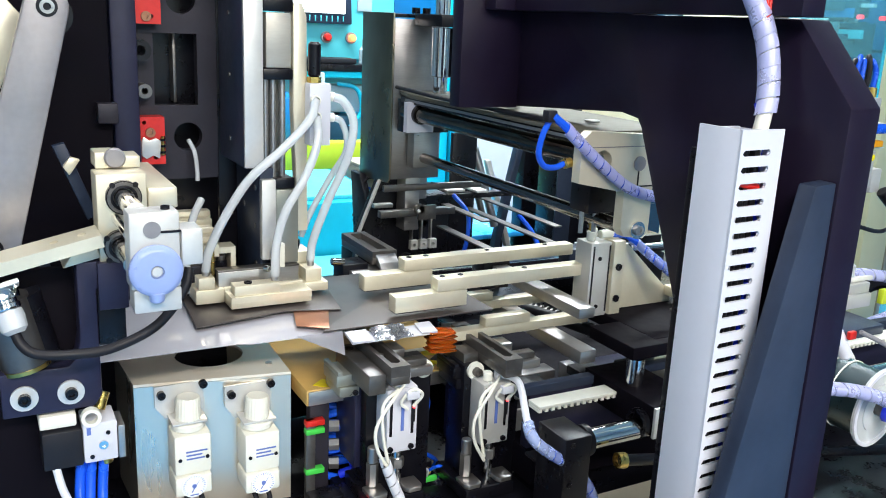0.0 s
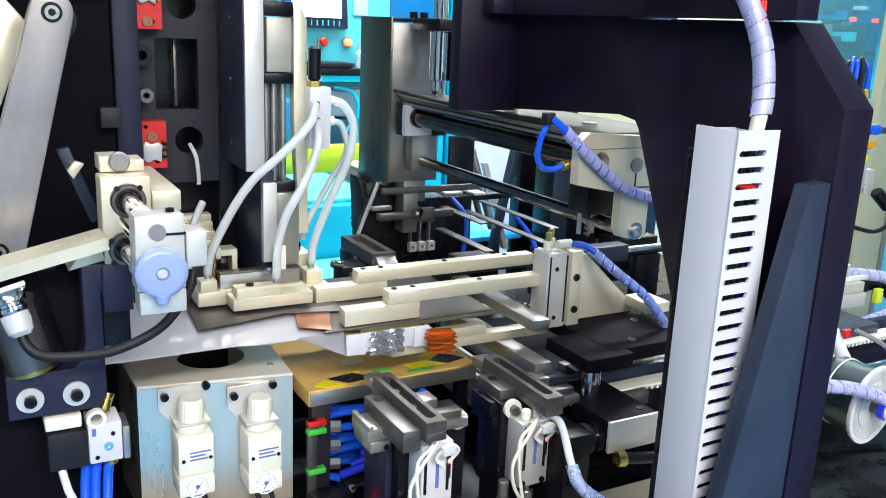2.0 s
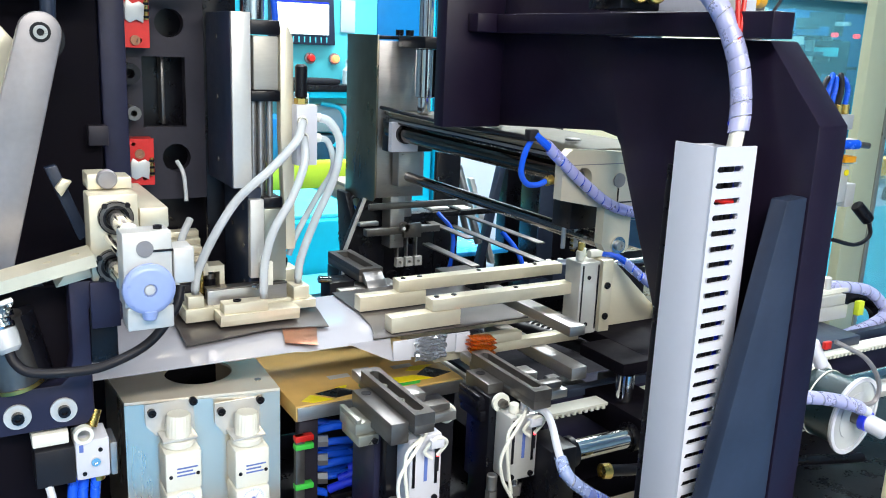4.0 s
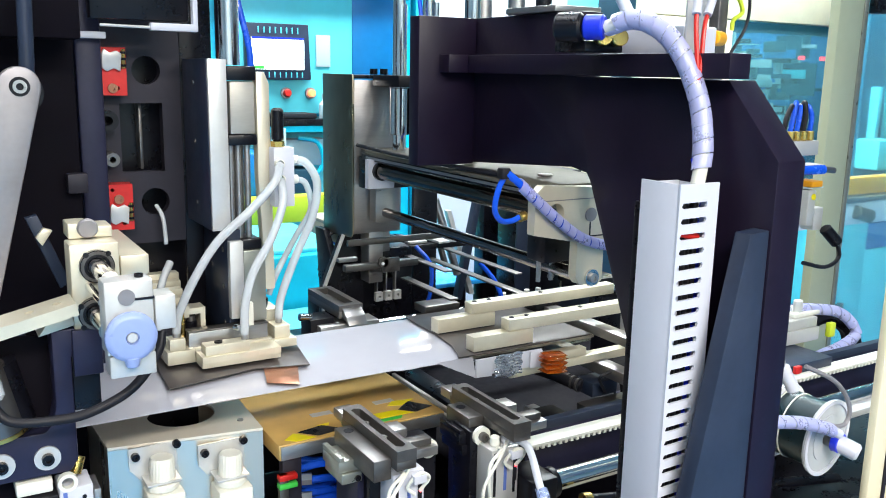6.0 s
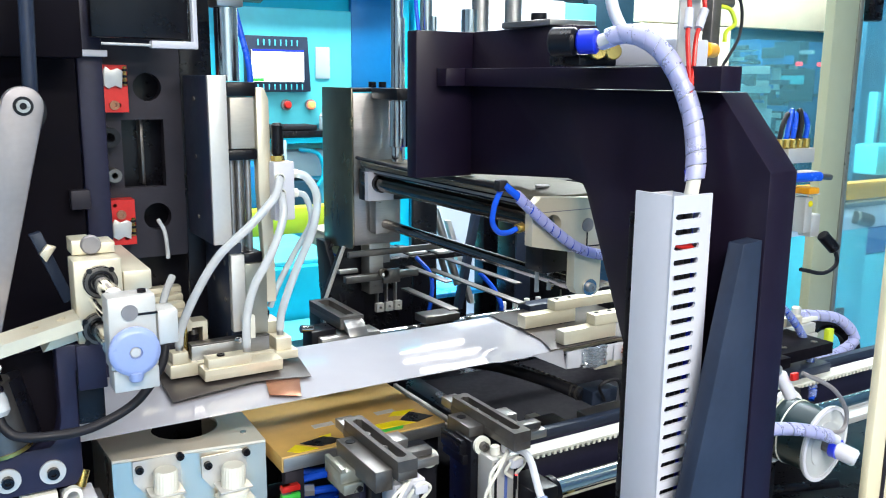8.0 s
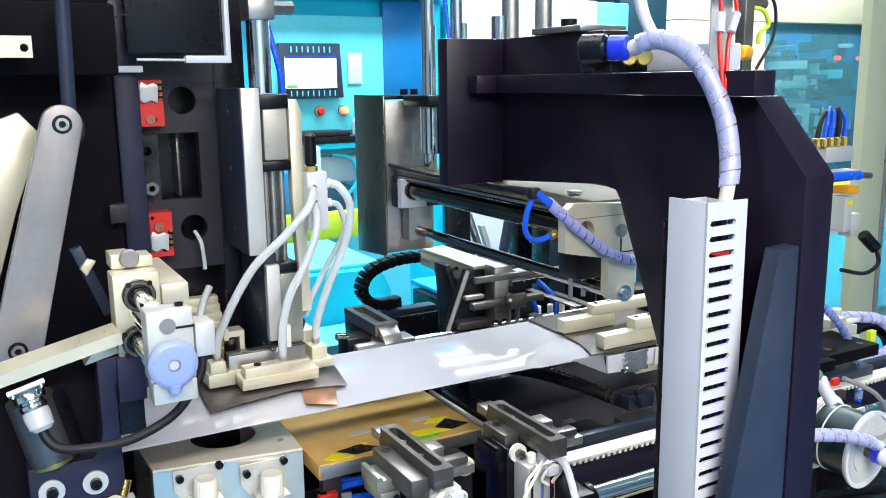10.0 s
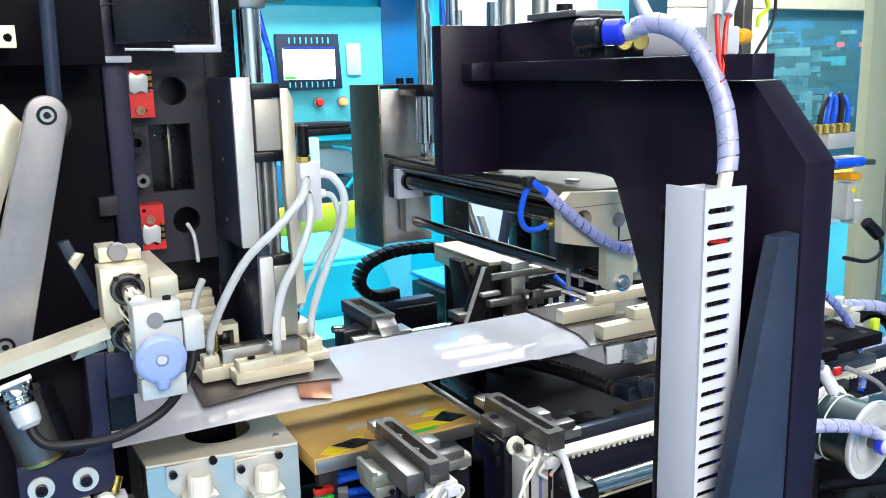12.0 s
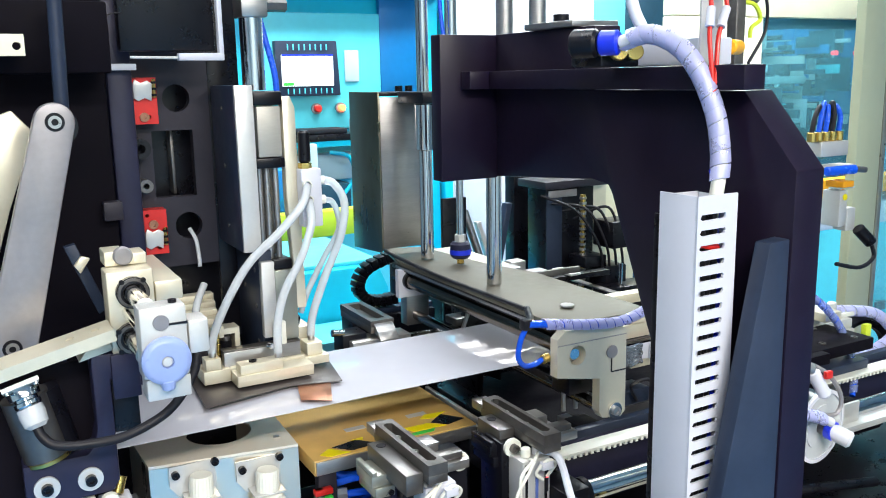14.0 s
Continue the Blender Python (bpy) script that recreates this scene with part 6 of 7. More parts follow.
part_at("hose_wrap", wrap(hw[1:], 0.0066, 15), M_WRAP, press_hose, HINGE, "lavender spiral wrap")
part("lead_in", hose([(0.642, 0.91, 1.367), (0.616, 0.87, 1.374), (0.588, 0.825, 1.382), (0.566, 0.797, 1.385)], 0.0042, 10), M_RUBBER, pc)
part("hose_clip", cube(0.558, 0.570, 0.794, 0.806, 1.378, 1.391, 0.002), M_RUBBER, pc)
part("lower_head", cube(0.66, 0.705, 0.842, 0.88, 1.262, 1.296, 0.002), M_BLACK, pc)
for k in (0.665, 0.685):
    part("needle", cyl((k, 0.86, 1.262), (k, 0.86, 1.235), 0.003, seg=10), M_STEEL, pc)

# machinery seen through the press opening
bm2 = thing("rear_unit", (0.95, 1.6, 0.9), "black rear unit with ball screw, springs and cables", "machine unit")
part("tower", cube(1.02, 1.155, 1.55, 1.62, 0.992, 1.372, 0.002), M_BLACK, bm2)
part("tower_edge", cube(1.02, 1.062, 1.545, 1.5495, 1.10, 1.36, 0.001), M_SLATE, bm2)
part("tower_collar", cube(1.022, 1.10, 1.541, 1.5448, 1.352, 1.368, 0.001), M_LINK, bm2)
part("tower_cap", cube(1.005, 1.185, 1.53, 1.64, 1.373, 1.390, 0.002), M_GREY, bm2)
part("ball_screw", cyl((1.085, 1.50, 1.15), (1.085, 1.50, 1.36), 0.006, seg=18), M_BRASS, bm2)
for k in range(18):
    part("thread", ring(bmesh.new(), (1.085, 1.50, 1.155 + k * 0.0115), (1.085, 1.50, 1.160 + k * 0.0115), 0.0078, 0.0061, 14), M_STEEL, bm2)
part("side_post", cube(1.16, 1.20, 1.56, 1.60, 0.882, 1.38, 0.002), M_ALU, bm2)
part("nut", cube(1.07, 1.13, 1.47, 1.53, 1.20, 1.225, 0.002), M_BLACK, bm2)
part("motor", cube(1.12, 1.18, 1.46, 1.52, 1.14, 1.20, 0.004), M_BLACK, bm2)
part("cross_plate", cube(0.95, 1.25, 1.44, 1.55, 1.06, 1.085, 0.002), M_BLACK, bm2)
part("brace", plate([(0.90, 1.10), (0.915, 1.10), (0.965, 1.34), (0.95, 1.34)], "y", 1.60, 1.62, 0.001), M_SLATE, bm2)
part("brace", plate([(0.955, 1.10), (0.968, 1.10), (0.90, 1.30), (0.888, 1.30)], "y", 1.63, 1.645, 0.001), M_ALUB, bm2)
part("low_box", cube(0.90, 0.99, 1.40, 1.46, 1.09, 1.13, 0.002), M_SLATE, bm2)
for k in range(4):
    part("cable", hose([(1.0 + 0.03 * k, 1.54, 1.36 - 0.02 * k), (1.05 + 0.03 * k, 1.48, 1.33), (1.10 + 0.02 * k, 1.46, 1.25), (1.12 + 0.02 * k, 1.47, 1.18)], 0.003, 8), M_RUBBER, bm2)
    part("flow_control", cyl((0.90 + 0.03 * k, 1.42, 1.131), (0.90 + 0.03 * k, 1.42, 1.16), 0.006, seg=10, lip=0.001), M_ALUB if k % 2 else M_IVORY, bm2)
part("blue_line", hose([(0.86, 1.45, 1.22), (0.875, 1.42, 1.19), (0.88, 1.40, 1.16), (0.89, 1.42, 1.13)], 0.005, 10), M_BLUE, bm2)
part("chrome_tube", cyl((0.85, 1.62, 1.33), (0.90, 1.60, 1.16), 0.009, seg=16), M_STEEL, bm2)
part("chrome_tube", cyl((0.83, 1.62, 1.33), (0.87, 1.60, 1.18), 0.007, seg=16), M_TOOL, bm2)
part("cream_panel", cube(1.19, 1.50, 1.80, 1.82, 1.0, 1.62, 0.002), M_CREAM, bm2)
part("dark_block", cube(1.10, 1.22, 1.42, 1.48, 1.09, 1.16, 0.003), M_BLACK, bm2)
part("dark_block", cube(1.13, 1.20, 1.45, 1.52, 1.24, 1.30, 0.003), M_BLACK, bm2)
part("hook_rod", cyl((1.145, 1.44, 1.161), (1.145, 1.44, 1.21), 0.005, seg=12), M_CHROME, bm2)
part("dark_wall", cube(1.035, 1.19, 1.70, 1.74, 1.0, 1.41, 0.003), M_BLACK, bm2)
bm2.location = Vector(bm2.location) + Vector((0.11, 0.0, -0.11))

# ---- belt drive and shafts ----
be = thing("belt_drive", (1.1, 0.83, 0.9), "white toothed belt running over a long drive", "belt drive")
part("belt", cube(0.60, 1.75, 0.825, 0.850, 1.026, 1.030, 0.0005), M_IVORY, be, "white toothed belt")
tooth = cube(0.60, 0.6045, 0.826, 0.849, 1.0215, 1.0258, 0)
t0 = part("tooth", tooth, M_IVORY, be)
for k in range(1, 110):
    tk = new("tooth", t0.data)
    tk.parent = be
    tk.location = (k * 0.0095, 0, 0)
part("return_belt", cube(0.60, 1.75, 0.826, 0.849, 0.955, 0.959, 0.0005), M_RUBBER, be)
part("rail", cube(0.60, 1.75, 0.872, 0.886, 1.022, 1.034, 0.001), M_SLATE, be)
part("rail_support", cube(0.62, 1.75, 0.875, 0.89, 0.946, 1.0215, 0.001), M_NAVY, be)
sh = thing("drive_shaft", (0.9, 0.80, 0.9), "polished chrome drive shaft in black bearing blocks", "shaft")
part("shaft", cyl((0.6285, 0.776, 1.003), (1.70, 0.776, 1.003), 0.0131, seg=32), M_CHROME, sh)
part("bearing_block", cube(0.590, 0.628, 0.756, 0.812, 0.8825, 1.020, 0.002), M_BLACK, sh)
part("bearing_ring", ring(bmesh.new(), (0.6283, 0.776, 1.003), (0.636, 0.776, 1.003), 0.019, 0.0134), M_BLACK, sh)
for sz in (1.012, 0.96):
    socket_bolt(sh, (0.600, 0.7558, sz), 0.0035, depth=0.002)
s2 = thing("lead_screw", (0.8, 0.74, 0.9), "dark lead screw with a brass collar", "shaft")
part("screw", cyl((0.665, 0.745, 0.985), (1.10, 0.70, 0.930), 0.007, seg=24), M_BLACK, s2)
part("collar", ring(bmesh.new(), (0.659, 0.7455, 0.9855), (0.670, 0.744, 0.9845), 0.0095, 0.0072), M_BRASS, s2)
part("support", cube(0.70, 0.86, 0.70, 0.79, 0.900, 0.908, 0.001), M_ALU, s2)
part("end_plate", cube(0.622, 0.70, 0.925, 0.931, 0.882, 0.975, 0.001), M_ALUB, s2, "grey aluminium end plate")
part("foot", cube(0.72, 0.84, 0.72, 0.77, 0.881, 0.8995, 0.001), M_BLACK, s2)
lt = thing("spring_slide", (0.85, 0.95, 0.95), "black slide with a spring-wrapped cable and sensors", "slide")
part("block", cube(0.80, 0.92, 0.88, 0.93, 1.0, 1.022, 0.002), M_TOOL, lt)
part("plinth", cube(0.82, 0.90, 0.895, 0.92, 0.946, 0.9995, 0.002), M_BLACK, lt)
part("spring_cable", hose([(0.745, 1.20, 1.03), (0.77, 1.10, 1.045), (0.80, 1.0, 1.045), (0.825, 0.95, 1.035)], 0.009, 12), M_RUBBER, lt)
for k in range(26):
    f = k / 25
    c = Vector((0.748, 1.19, 1.032)).lerp(Vector((0.822, 0.955, 1.037)), f) + Vector((0, 0, 0.012 * math.sin(math.pi * f)))
    part("coil", ring(bmesh.new(), c, c + Vector((0.001, -0.0035, 0)), 0.0108, 0.0091, 12), M_TOOL, lt)
part("sensor_block", cube(0.83, 0.88, 0.93, 0.97, 1.022, 1.045, 0.003), M_SLATE, lt)
part("sensor_lead", hose([(0.85, 0.925, 1.03), (0.83, 0.915, 1.06), (0.86, 0.91, 1.065), (0.875, 0.915, 1.03)], 0.0026, 8), M_RUBBER, lt)
part("grip_pad", cube(0.78, 0.80, 1.0, 1.03, 0.946, 0.985, 0.002), M_STEEL, lt)
part("rail", cube(0.70, 0.74, 0.90, 1.30, 0.946, 0.97, 0.002), M_BLACK, lt)
part("foam_pad", cube(0.76, 0.80, 0.95, 0.985, 0.986, 1.0, 0.002), M_RUBBER, lt)

# ---- winding side, beyond the frame ----
rl = thing("winding_reel", (0.93, 0.66, 0.9), "white flanged winding reel with dark tape on a black stand", "reel")
ce, axr = Vector((0.940, 0.622, 1.058)), Vector((0.10, -0.99, -0.05)).normalized()
part("front_flange", ring(bmesh.new(), ce, ce + axr * 0.003, 0.049, 0.006, 44), M_CLEAR, rl, "translucent white flange")
part("flange_face", ring(bmesh.new(), ce + axr * 0.0031, ce + axr * 0.0042, 0.030, 0.010, 40), M_CLEAR, rl)
for rk in (0.018, 0.034):
    part("tape_edge", ring(bmesh.new(), ce - axr * (0.020 + rk), ce - axr * (0.0185 + rk), 0.0432, 0.0421, 40), M_IVORY, rl)
part("rim", ring(bmesh.new(), ce + axr * 0.003, ce + axr * 0.0055, 0.050, 0.045, 44), M_WHITE, rl)
part("tape", ring(bmesh.new(), ce - axr * 0.055, ce - axr * 0.0005, 0.042, 0.012, 40), mk("teal_tape", (0.003, 0.018, 0.024), 0.3), rl, "dark teal tape")
part("back_flange", ring(bmesh.new(), ce - axr * 0.060, ce - axr * 0.056, 0.050, 0.006, 44), M_DIAL, rl)
part("hub", cyl(ce - axr * 0.07, ce + axr * 0.012, 0.009, seg=20), M_TOOL, rl)
part("elbow", cyl(ce + axr * 0.012, ce + axr * 0.040 + Vector((0.01, 0, -0.008)), 0.011, seg=18, lip=0.003), M_WHITE, rl)
part("blue_collar", ring(bmesh.new(), ce + axr * 0.014, ce + axr * 0.022, 0.0125, 0.0095), M_BLUEF, rl)
part("stand", cube(0.88, 0.915, 0.70, 0.74, 0.882, 1.05, 0.002), M_BLACK, rl)
part("stand", cube(0.94, 0.96, 0.70, 0.74, 0.882, 1.02, 0.002), M_BLACK, rl)
part("arm", cube(0.85, 0.97, 0.712, 0.732, 1.05, 1.075, 0.002), M_BLACK, rl)
whp = [(0.79, 0.60, 1.115), (0.82, 0.597, 1.111), (0.86, 0.595, 1.102), (0.90, 0.593, 1.088), (0.925, 0.593, 1.076)]
part("hose", hose(whp, 0.006, 12), M_PALEW, rl)
part("hose_wrap", wrap(whp, 0.0078, 7), M_WRAP, rl, "lavender spiral wrap")
part("grey_lead", hose([(0.885, 0.62, 1.16), (0.925, 0.605, 1.138), (0.95, 0.60, 1.105), (0.945, 0.60, 1.082), (0.91, 0.60, 1.085)], 0.0028, 10), M_LINK, rl)

wt = thing("winding_table", (1.1, 0.95, 0.9), "grey winding table with blocks, fittings and hoses", "machine table")
part("table", cube(1.05, 1.27, 0.84, 0.98, 1.025, 1.045, 0.002), M_SLATE, wt)
part("column", cube(1.08, 1.2, 0.90, 0.96, 0.882, 1.0245, 0.003), M_BLACK, wt)
part("plate", cube(0.95, 1.04, 0.72, 0.80, 1.04, 1.055, 0.002), M_ALU, wt)
part("block", cube(1.14, 1.33, 0.91, 0.97, 1.0455, 1.070, 0.003), M_ALUB, wt)
part("upper_block", cube(1.145, 1.325, 0.913, 0.967, 1.0702, 1.088, 0.002), M_ALUB, wt)
for k in (1.20, 1.29):
    part("clamp_screw", cyl((k, 0.93, 1.088), (k, 0.93, 1.118), 0.008, seg=14, lip=0.002), M_ALUB, wt)
    part("clamp_bar", cube(k - 0.02, k + 0.05, 0.92, 0.94, 1.0885, 1.097, 0.002), M_IVORY, wt)
part("lamp", cyl((1.21, 0.909, 1.07), (1.21, 0.906, 1.07), 0.003, seg=10), M_LAMPR, wt)
part("white_elbow", cyl((0.875, 0.645, 1.155), (0.89, 0.635, 1.122), 0.008, seg=16, lip=0.003), M_WHITE, wt)
part("metal_coupling", cyl((0.845, 0.655, 1.168), (0.874, 0.645, 1.157), 0.007, seg=16), M_STEEL, wt)
part("red_clip", cube(0.880, 0.892, 0.628, 0.634, 1.147, 1.157, 0.002), M_RED, wt)
hz = [(1.24, 0.88, 1.02), (1.30, 0.89, 1.024), (1.39, 0.90, 1.03), (1.437, 0.91, 1.045), (1.40, 0.92, 1.082), (1.34, 0.93, 1.095), (1.28, 0.94, 1.10)]
part("hose", hose(hz, 0.007, 12), M_PALEW, wt)
part("hose_wrap", wrap(hz, 0.010, 16), M_WRAP, wt, "lavender spiral wrap")
part("drag_chain", hose([(1.38, 1.0, 1.02), (1.43, 0.98, 1.06), (1.48, 0.96, 1.04), (1.50, 0.95, 0.99)], 0.018, 8), M_BLACK, wt)
part("yellow_tag", cube(1.345, 1.36, 0.90, 0.91, 1.05, 1.075, 0.001), M_LIME, wt)
part("lower_rail", cube(0.9, 1.7, 0.74, 0.77, 0.99, 1.0, 0.001), M_ALUB, wt)

bc = thing("valve_manifold", (1.44, 1.08, 1.3), "pale valve manifold with brass fittings and blue tubes", "valve manifold")
part("pillar", cube(1.40, 1.45, 1.10, 1.16, 0.882, 1.36, 0.003), M_WALL, bc)
part("block", cube(1.405, 1.483, 1.06, 1.10, 1.351, 1.379, 0.002), M_ALUB, bc)
part("lower_bar", cube(1.415, 1.50, 1.058, 1.09, 1.316, 1.3335, 0.002), M_ALUB, bc)
for k in range(5):
    part("brass_fitting", cyl((1.388 + 0.019 * k, 1.07, 1.3795), (1.388 + 0.019 * k, 1.07, 1.397), 0.0085, seg=10, lip=0.001), M_BRASS, bc)
    part("blue_tube", hose([(1.388 + 0.019 * k, 1.07, 1.397), (1.394 + 0.018 * k, 1.07, 1.424), (1.412 + 0.012 * k, 1.075, 1.443 + 0.007 * (k % 2)), (1.435 + 0.009 * k, 1.09, 1.435), (1.455 + 0.006 * k, 1.10, 1.40), (1.46 + 0.005 * k, 1.105, 1.36)], 0.0048, 10), M_BLUE if k % 3 else M_RUBBER, bc)
part("side_fitting", cyl((1.41, 1.05, 1.325), (1.485, 1.045, 1.325), 0.009, seg=14, lip=0.002), M_BLUE, bc)
part("fitting_tip", cyl((1.4855, 1.045, 1.325), (1.515, 1.043, 1.322), 0.006, seg=14, lip=0.002), M_TOOL, bc)
part("lower_block", cube(1.455, 1.478, 1.05, 1.09, 1.215, 1.285, 0.003), M_ALUB, bc)
part("step_block", cube(1.478, 1.505, 1.05, 1.08, 1.205, 1.25, 0.003), M_ALUB, bc)
part("yellow_dot", cyl((1.468, 1.0495, 1.272), (1.468, 1.048, 1.272), 0.006, seg=14), M_YELLOW, bc)
part("hinge_bar", cube(1.452, 1.50, 1.052, 1.075, 1.288, 1.2905, 0.001), M_WALL, bc)
part("yellow_cap", cube(1.455, 1.487, 1.045, 1.085, 1.291, 1.303, 0.002), M_AMBERB, bc)
part("black_plug", cyl((1.50, 1.04, 1.21), (1.53, 1.03, 1.18), 0.012, seg=14, lip=0.002), M_BLACK, bc)
part("lead", hose([(1.53, 1.03, 1.18), (1.54, 1.03, 1.15), (1.50, 1.03, 1.135), (1.43, 1.03, 1.15)], 0.004, 8), M_RUBBER, bc)

# ---- transfer unit behind the web, at its first place ----
tu = thing("transfer_unit", (0.72, 1.45, 0.9), "black transfer unit with steel crossbars and fork strips", "transfer unit")
part("body", cube(0.665, 0.80, 1.43, 1.52, 1.0, 1.165, 0.003), M_BLACK, tu)
part("slanted_cheek", plate([(1.40, 0.95), (1.46, 0.95), (1.50, 1.205), (1.46, 1.205), (1.385, 1.10)], "x", 0.628, 0.640, 0.0012), M_BLACK, tu)
part("cheek_edge", plate([(0.596, 1.05), (0.600, 1.04), (0.6005, 1.105), (0.641, 1.205), (0.636, 1.207), (0.596, 1.108)], "y", 1.392, 1.398, 0.0006), M_ALUB, tu, "bright bevelled edge")
part("cheek", plate([(0.6005, 1.04), (0.68, 1.0), (0.68, 1.205), (0.641, 1.205), (0.6005, 1.105)], "y", 1.3985, 1.42, 0.0012), M_BLACK, tu)
part("riser", cube(0.672, 0.70, 1.36, 1.395, 1.12, 1.215, 0.0015), M_STEEL, tu)
part("riser", cube(0.705, 0.735, 1.40, 1.425, 1.166, 1.215, 0.0015), M_STEEL, tu)
part("cross_bar", cube(0.628, 0.82, 1.352, 1.3595, 1.192, 1.203, 0.001), M_TOOL, tu)
cb2 = part("cross_bar", cube(0.620, 0.765, 1.345, 1.3595, 1.148, 1.160, 0.001), M_TOOL, tu)
part("bar_tab", cube(0.614, 0.65, 1.36, 1.372, 1.163, 1.170, 0.001), M_STEEL, cb2)
part("clamp_collar", cube(0.688, 0.722, 1.336, 1.3445, 1.143, 1.168, 0.001), M_TOOL, cb2)
part("bearing_cap", cyl((0.69, 1.344, 1.162), (0.69, 1.336, 1.162), 0.009, seg=16), M_TOOL, tu)
part("sensor_lamp", cyl((0.687, 1.3355, 1.160), (0.687, 1.334, 1.160), 0.003, seg=10), M_DIAL, tu)
for k in range(3):
    fx = 0.700 + 0.019 * k
    part("finger", cube(fx, fx + 0.003, 1.385, 1.395, 1.095, 1.14, 0.0006), M_STEEL, tu)
    part("finger_pad", holed(rect(fx - 0.003, fx + 0.011, 1.078, 1.0945), [circle(fx + 0.004, 1.086, 0.003, 10)], "y", 1.38, 1.39), M_ALUB, tu)
for zz in (1.115, 1.048):
    for xx in (0.712, 0.742):
        part("boss", ring(bmesh.new(), (xx, 1.43, zz), (xx, 1.418, zz), 0.012, 0.006, 18), M_BLACK, tu)
for xx, ya, yb, zz in ((0.728, 1.16, 1.33, 1.130), (0.79, 1.28, 1.50, 1.145), (0.85, 1.14, 1.45, 1.130), (0.93, 1.26, 1.56, 1.130)):
    part("fork_strip", cube(xx - 0.008, xx + 0.008, ya, yb, zz, zz + 0.003, 0.0006), M_TOOL, tu, "flat steel strip")
part("strip_carrier", cube(0.78, 0.97, 1.45, 1.47, 1.1495, 1.16, 0.001), M_BLACK, tu)
part("white_pad", cube(0.81, 0.85, 1.46, 1.52, 1.161, 1.166, 0.001), M_ALUB, tu)
part("white_pad", cube(0.865, 0.89, 1.44, 1.50, 1.161, 1.166, 0.001), M_ALUB, tu)
part("dark_beam", cube(0.86, 0.99, 1.13, 1.16, 1.10, 1.128, 0.0015), M_SLATE, tu)
part("blue_line", hose([(0.79, 1.40, 1.17), (0.805, 1.37, 1.14), (0.80, 1.36, 1.09), (0.79, 1.37, 1.04)], 0.004, 10), M_BLUE, tu)
sp = part("servo_plate", cube(0.652, 0.704, 1.40, 1.60, 1.205, 1.212, 0.0012), M_ALU, tu, "cream angle plate")
part("plate_flange", cube(0.652, 0.656, 1.40, 1.60, 1.178, 1.2048, 0.001), M_ALU, sp)
sm = part("servo", cyl((0.678, 1.46, 1.181), (0.678, 1.56, 1.181), 0.0205, seg=26, lip=0.002), M_LINK, tu, "grey servo motor")
part("servo_band", ring(bmesh.new(), (0.678, 1.475, 1.181), (0.678, 1.487, 1.181), 0.0212, 0.0206, 26), M_BLUEF, sm)
part("servo_lead", hose([(0.662, 1.46, 1.195), (0.640, 1.45, 1.199), (0.632, 1.46, 1.175), (0.646, 1.47, 1.160), (0.662, 1.46, 1.170)], 0.003, 8), M_RUBBER, sm)
# panel added for the bright blue lit patch behind the forks
bt = thing("lit_blue_patch", (0.9, 1.66, 0.9), "bright blue panel for a lit patch, on a black base", "tray")
part("base", cube(0.95, 1.10, 1.70, 1.88, 0.881, 1.0, 0.003), M_BLACK, bt)
part("tray", cube(0.97, 1.14, 1.67, 1.93, 1.0005, 1.012, 0.003), mk("sky_blue_plastic", (0.03, 0.42, 0.95), 0.3, 0.0, 8, 0.08, 0.02), bt, "sky blue panel standing in for a lit surface")
rr2 = thing("cross_rail", (0.8, 1.3, 0.9), "polished cross rail behind the web", "rail")
part("rail", cyl((0.60, 1.26, 1.075), (1.25, 1.26, 1.075), 0.009, seg=20), M_CHROME, rr2)
part("rail_bed", cube(0.66, 0.85, 1.56, 1.62, 0.975, 1.030, 0.002), M_BLACK, rr2)
part("rail_top", cube(0.66, 0.85, 1.57, 1.60, 1.0305, 1.042, 0.001), M_SLATE, rr2)
part("rail_leg", cube(0.74, 0.80, 1.57, 1.61, 0.881, 0.9745, 0.002), M_BLACK, rr2)
part("rail_leg", cube(1.12, 1.18, 1.25, 1.27, 0.881, 1.066, 0.002), M_BLACK, rr2)
part("side_stop", cube(0.72, 0.79, 1.24, 1.28, 1.086, 1.10, 0.002), M_TOOL, rr2)
dc = thing("drag_chain", (0.72, 1.6, 1.08), "black plastic cable drag chain in a loop", "cable chain")
cp = curve_points([(0.77, 1.585, 1.058), (0.73, 1.585, 1.056), (0.70, 1.585, 1.066), (0.684, 1.585, 1.092), (0.700, 1.585, 1.125), (0.745, 1.585, 1.143), (0.80, 1.585, 1.148), (0.87, 1.585, 1.143)], 6)
for k in range(0, len(cp) - 2, 2):
    p, q = cp[k], cp[k + 2]
    d = (q - p).normalized()
    up = Vector((-d.z, 0, d.x))
    lb2 = bmesh.new()
    prism(lb2, [tuple((p + up * s + d * e)[i] for i in (0, 2)) for s, e in ((-0.011, 0.001), (0.011, 0.001))] + [tuple((q + up * s - d * 0.0005)[i] for i in (0, 2)) for s in (0.0095, -0.0095)], "y", 1.57, 1.60, 0.0008)
    part("chain_link", lb2, M_BLACK, dc)


# ---- what moves ----
def shift(thing_, rows):
    o = ORIGIN[thing_]
    walk(thing_, [(t, pose(o.x + dx, o.y + dy, o.z + dz)) for t, dx, dy, dz in rows])


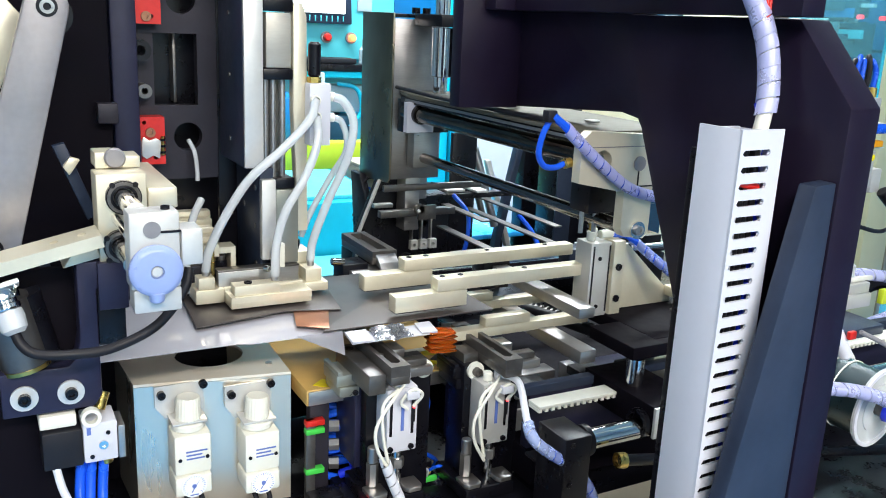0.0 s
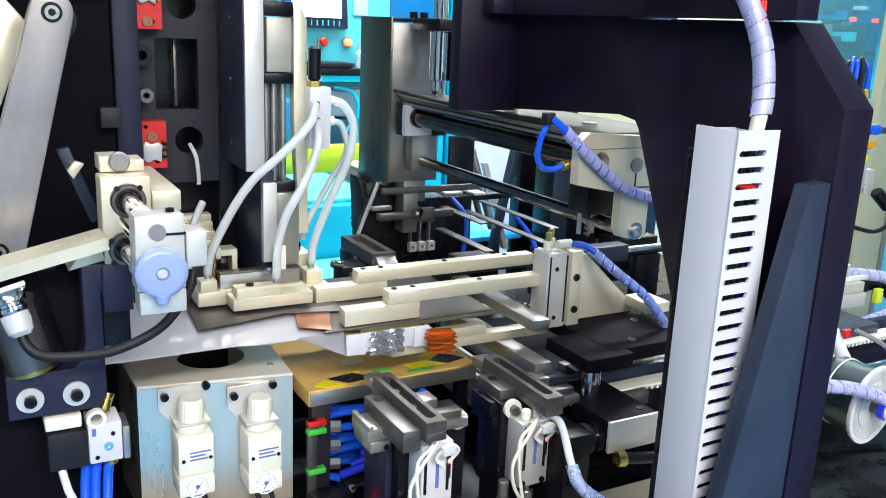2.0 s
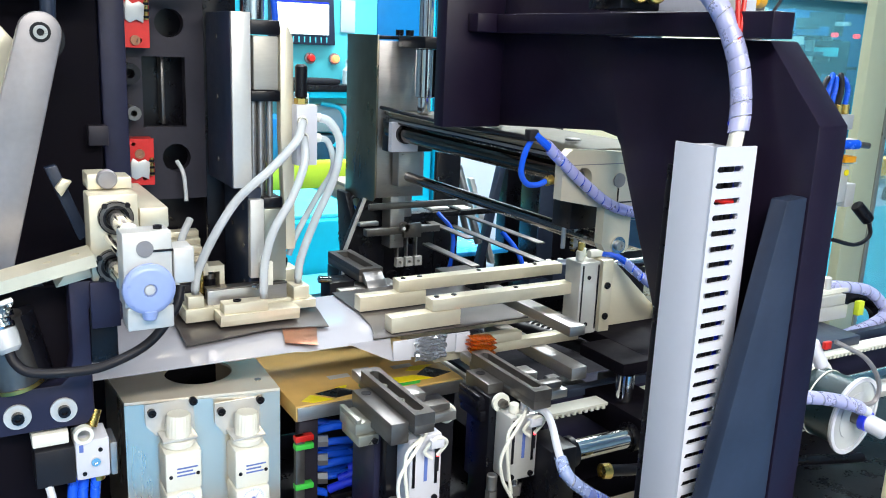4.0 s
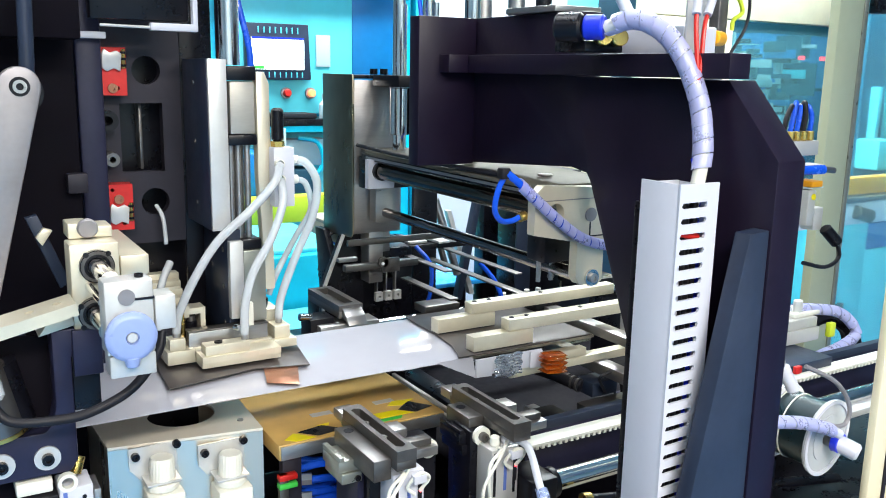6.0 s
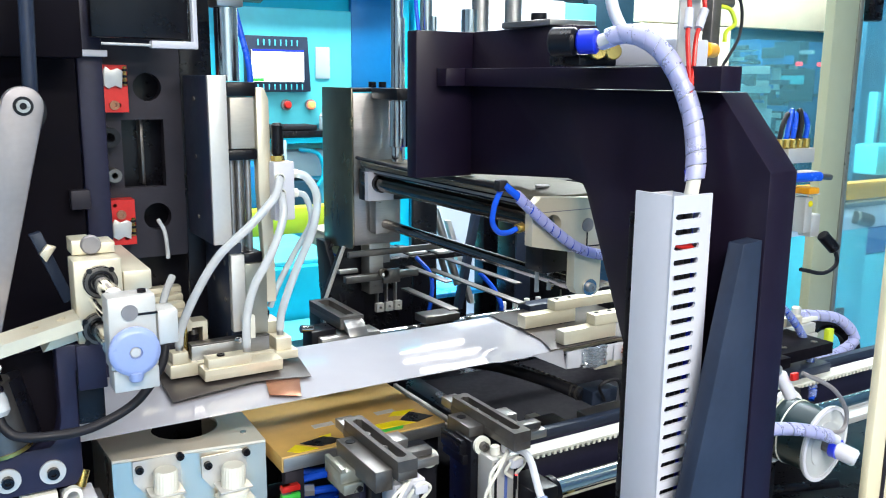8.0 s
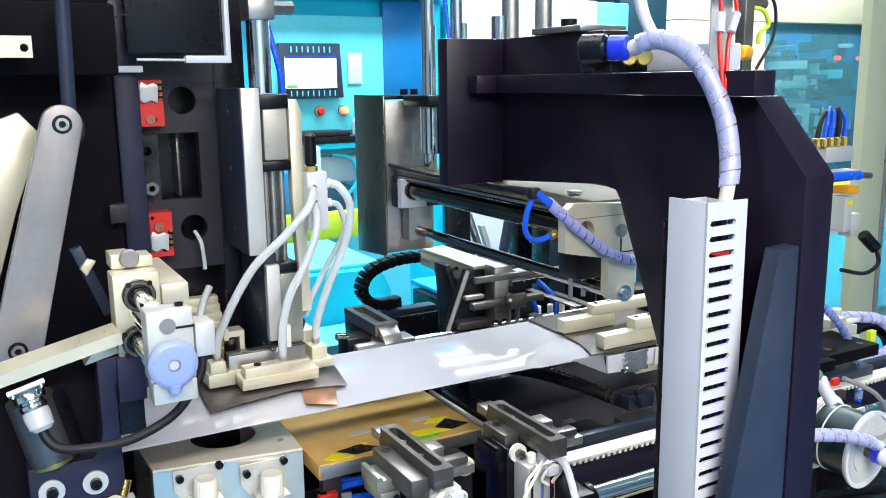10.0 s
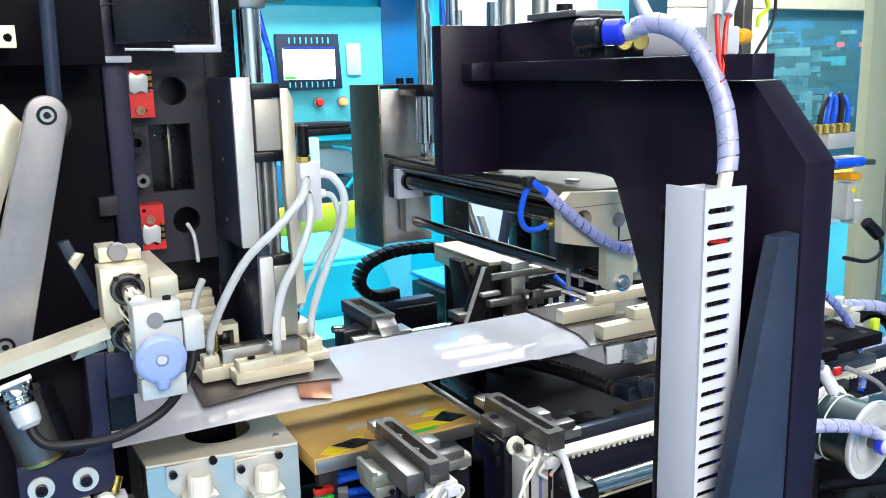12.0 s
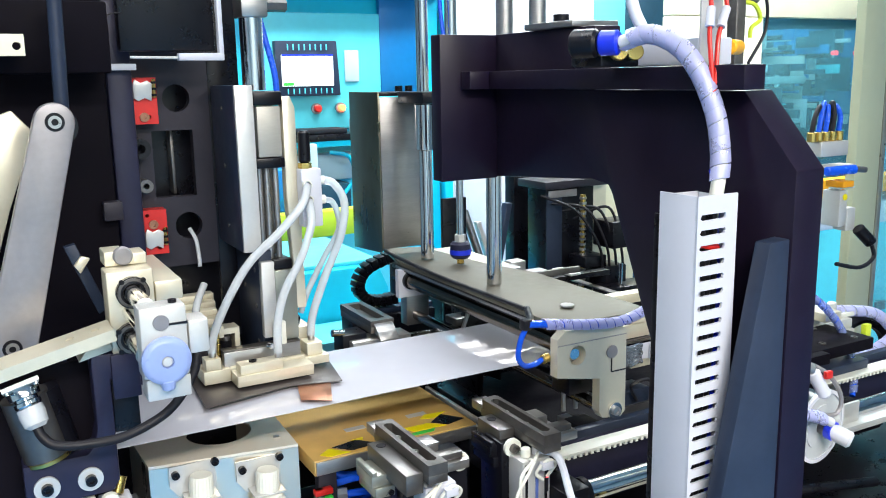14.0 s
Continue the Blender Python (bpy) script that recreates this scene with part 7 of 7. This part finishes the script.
def motions():
    # the gripper comes in, closes on the sheet, and draws the web out
    shift(gr, [(0.0, 0.068, 0, 0.007), (0.25, 0.045, 0, 0.007), (0.5, 0.025, 0, 0.007), (0.75, 0.009, 0, 0.004), (1.0, 0.002, 0, 0), (1.4, 0, 0, 0), (2.0, 0, 0, 0), (2.9, 0, 0, 0),
               (3.2, 0.018, 0, 0), (3.6, 0.050, 0, 0), (4.2, 0.096, 0, 0), (4.8, 0.143, 0, 0), (5.5, 0.196, 0, 0), (6.0, 0.235, 0, 0), (6.5, 0.273, 0, 0), (7.0, 0.315, 0, 0), (7.5, 0.351, 0, 0),
               (8.0, 0.393, 0, 0), (8.3, 0.401, 0, 0), (8.5, 0.402, 0, 0), (11.0, 0.402, 0, 0), (14.0, 0.402, 0, 0)])
    shift(fm, [(0.0, 0, 0, 0), (1.0, 0, 0, 0), (2.0, 0, 0, 0), (2.9, 0, 0, 0),
               (3.2, 0.018, 0, 0), (3.6, 0.050, 0, 0), (4.2, 0.096, 0, 0), (4.8, 0.143, 0, 0), (5.5, 0.196, 0, 0), (6.0, 0.235, 0, 0), (6.5, 0.273, 0, 0), (7.0, 0.315, 0, 0), (7.5, 0.351, 0, 0),
               (8.0, 0.393, 0, 0), (8.3, 0.401, 0, 0), (8.5, 0.402, 0, 0), (11.0, 0.402, 0, 0), (14.0, 0.402, 0, 0)])
    # the hem lies flat under the clamps and drops as they let go
    at = HEM - ORIGIN[fm]
    walk(hem, [(t, pose(at.x, at.y, at.z, a, 0, 0)) for t, a in ((0.0, -80), (1.0, -80), (1.7, -80), (1.85, -35), (2.0, 0), (8.0, 0), (14.0, 0))])
    # the edge clamps let go
    for c, dx, dy, dz in ((clamp_l, 0.007, 0.094, 0.001), (clamp_r, 0.003, 0.088, -0.011)):
        shift(c, [(0.0, dx, dy, dz), (1.0, dx, dy, dz), (1.7, dx, dy, dz), (1.85, 0.004, 0.038, -0.019), (2.0, 0.004, 0.002, -0.026), (2.2, 0.004, 0, -0.026), (3.2, 0.004, 0, -0.026), (3.6, 0.004, 0, -0.013), (4.0, 0.004, 0, 0), (8.0, 0.004, 0, 0), (14.0, 0.004, 0, 0)])
    # the transfer unit comes across
    shift(tu, [(0.0, 0, 0, 0), (5.0, 0, 0, 0), (8.7, 0, 0, 0), (9.0, 0.005, -0.006, 0), (9.9, 0.10, -0.125, -0.018), (10.6, 0.13, -0.16, -0.028), (10.8, 0.13, -0.16, -0.028), (14.0, 0.13, -0.16, -0.028)])
    # the press comes down
    shift(pc, [(0.0, 0, 0, 0), (8.0, 0, 0, 0), (12.85, 0, 0, 0), (13.0, 0, 0, -0.029), (13.25, 0, 0, -0.075), (13.5, 0, 0, -0.110), (13.75, 0, 0, -0.140), (14.0, 0, 0, -0.161)])
    shift_hose = [(0.0, 0), (8.0, 0), (12.85, 0), (13.0, -6), (13.25, -15), (13.5, -22), (13.75, -27), (14.0, -31)]
    at = HINGE - ORIGIN[pc]
    walk(press_hose, [(t, pose(at.x, at.y, at.z, 0, a, 0)) for t, a in shift_hose])
    # the reel slides back
    shift(rl, [(0.0, 0, 0, 0), (8.0, 0, 0, 0), (12.15, 0, 0, 0), (12.3, 0, 0.03, 0), (12.45, 0, 0.055, 0), (13.0, 0, 0.058, 0), (14.0, 0, 0.058, 0)])


motions()
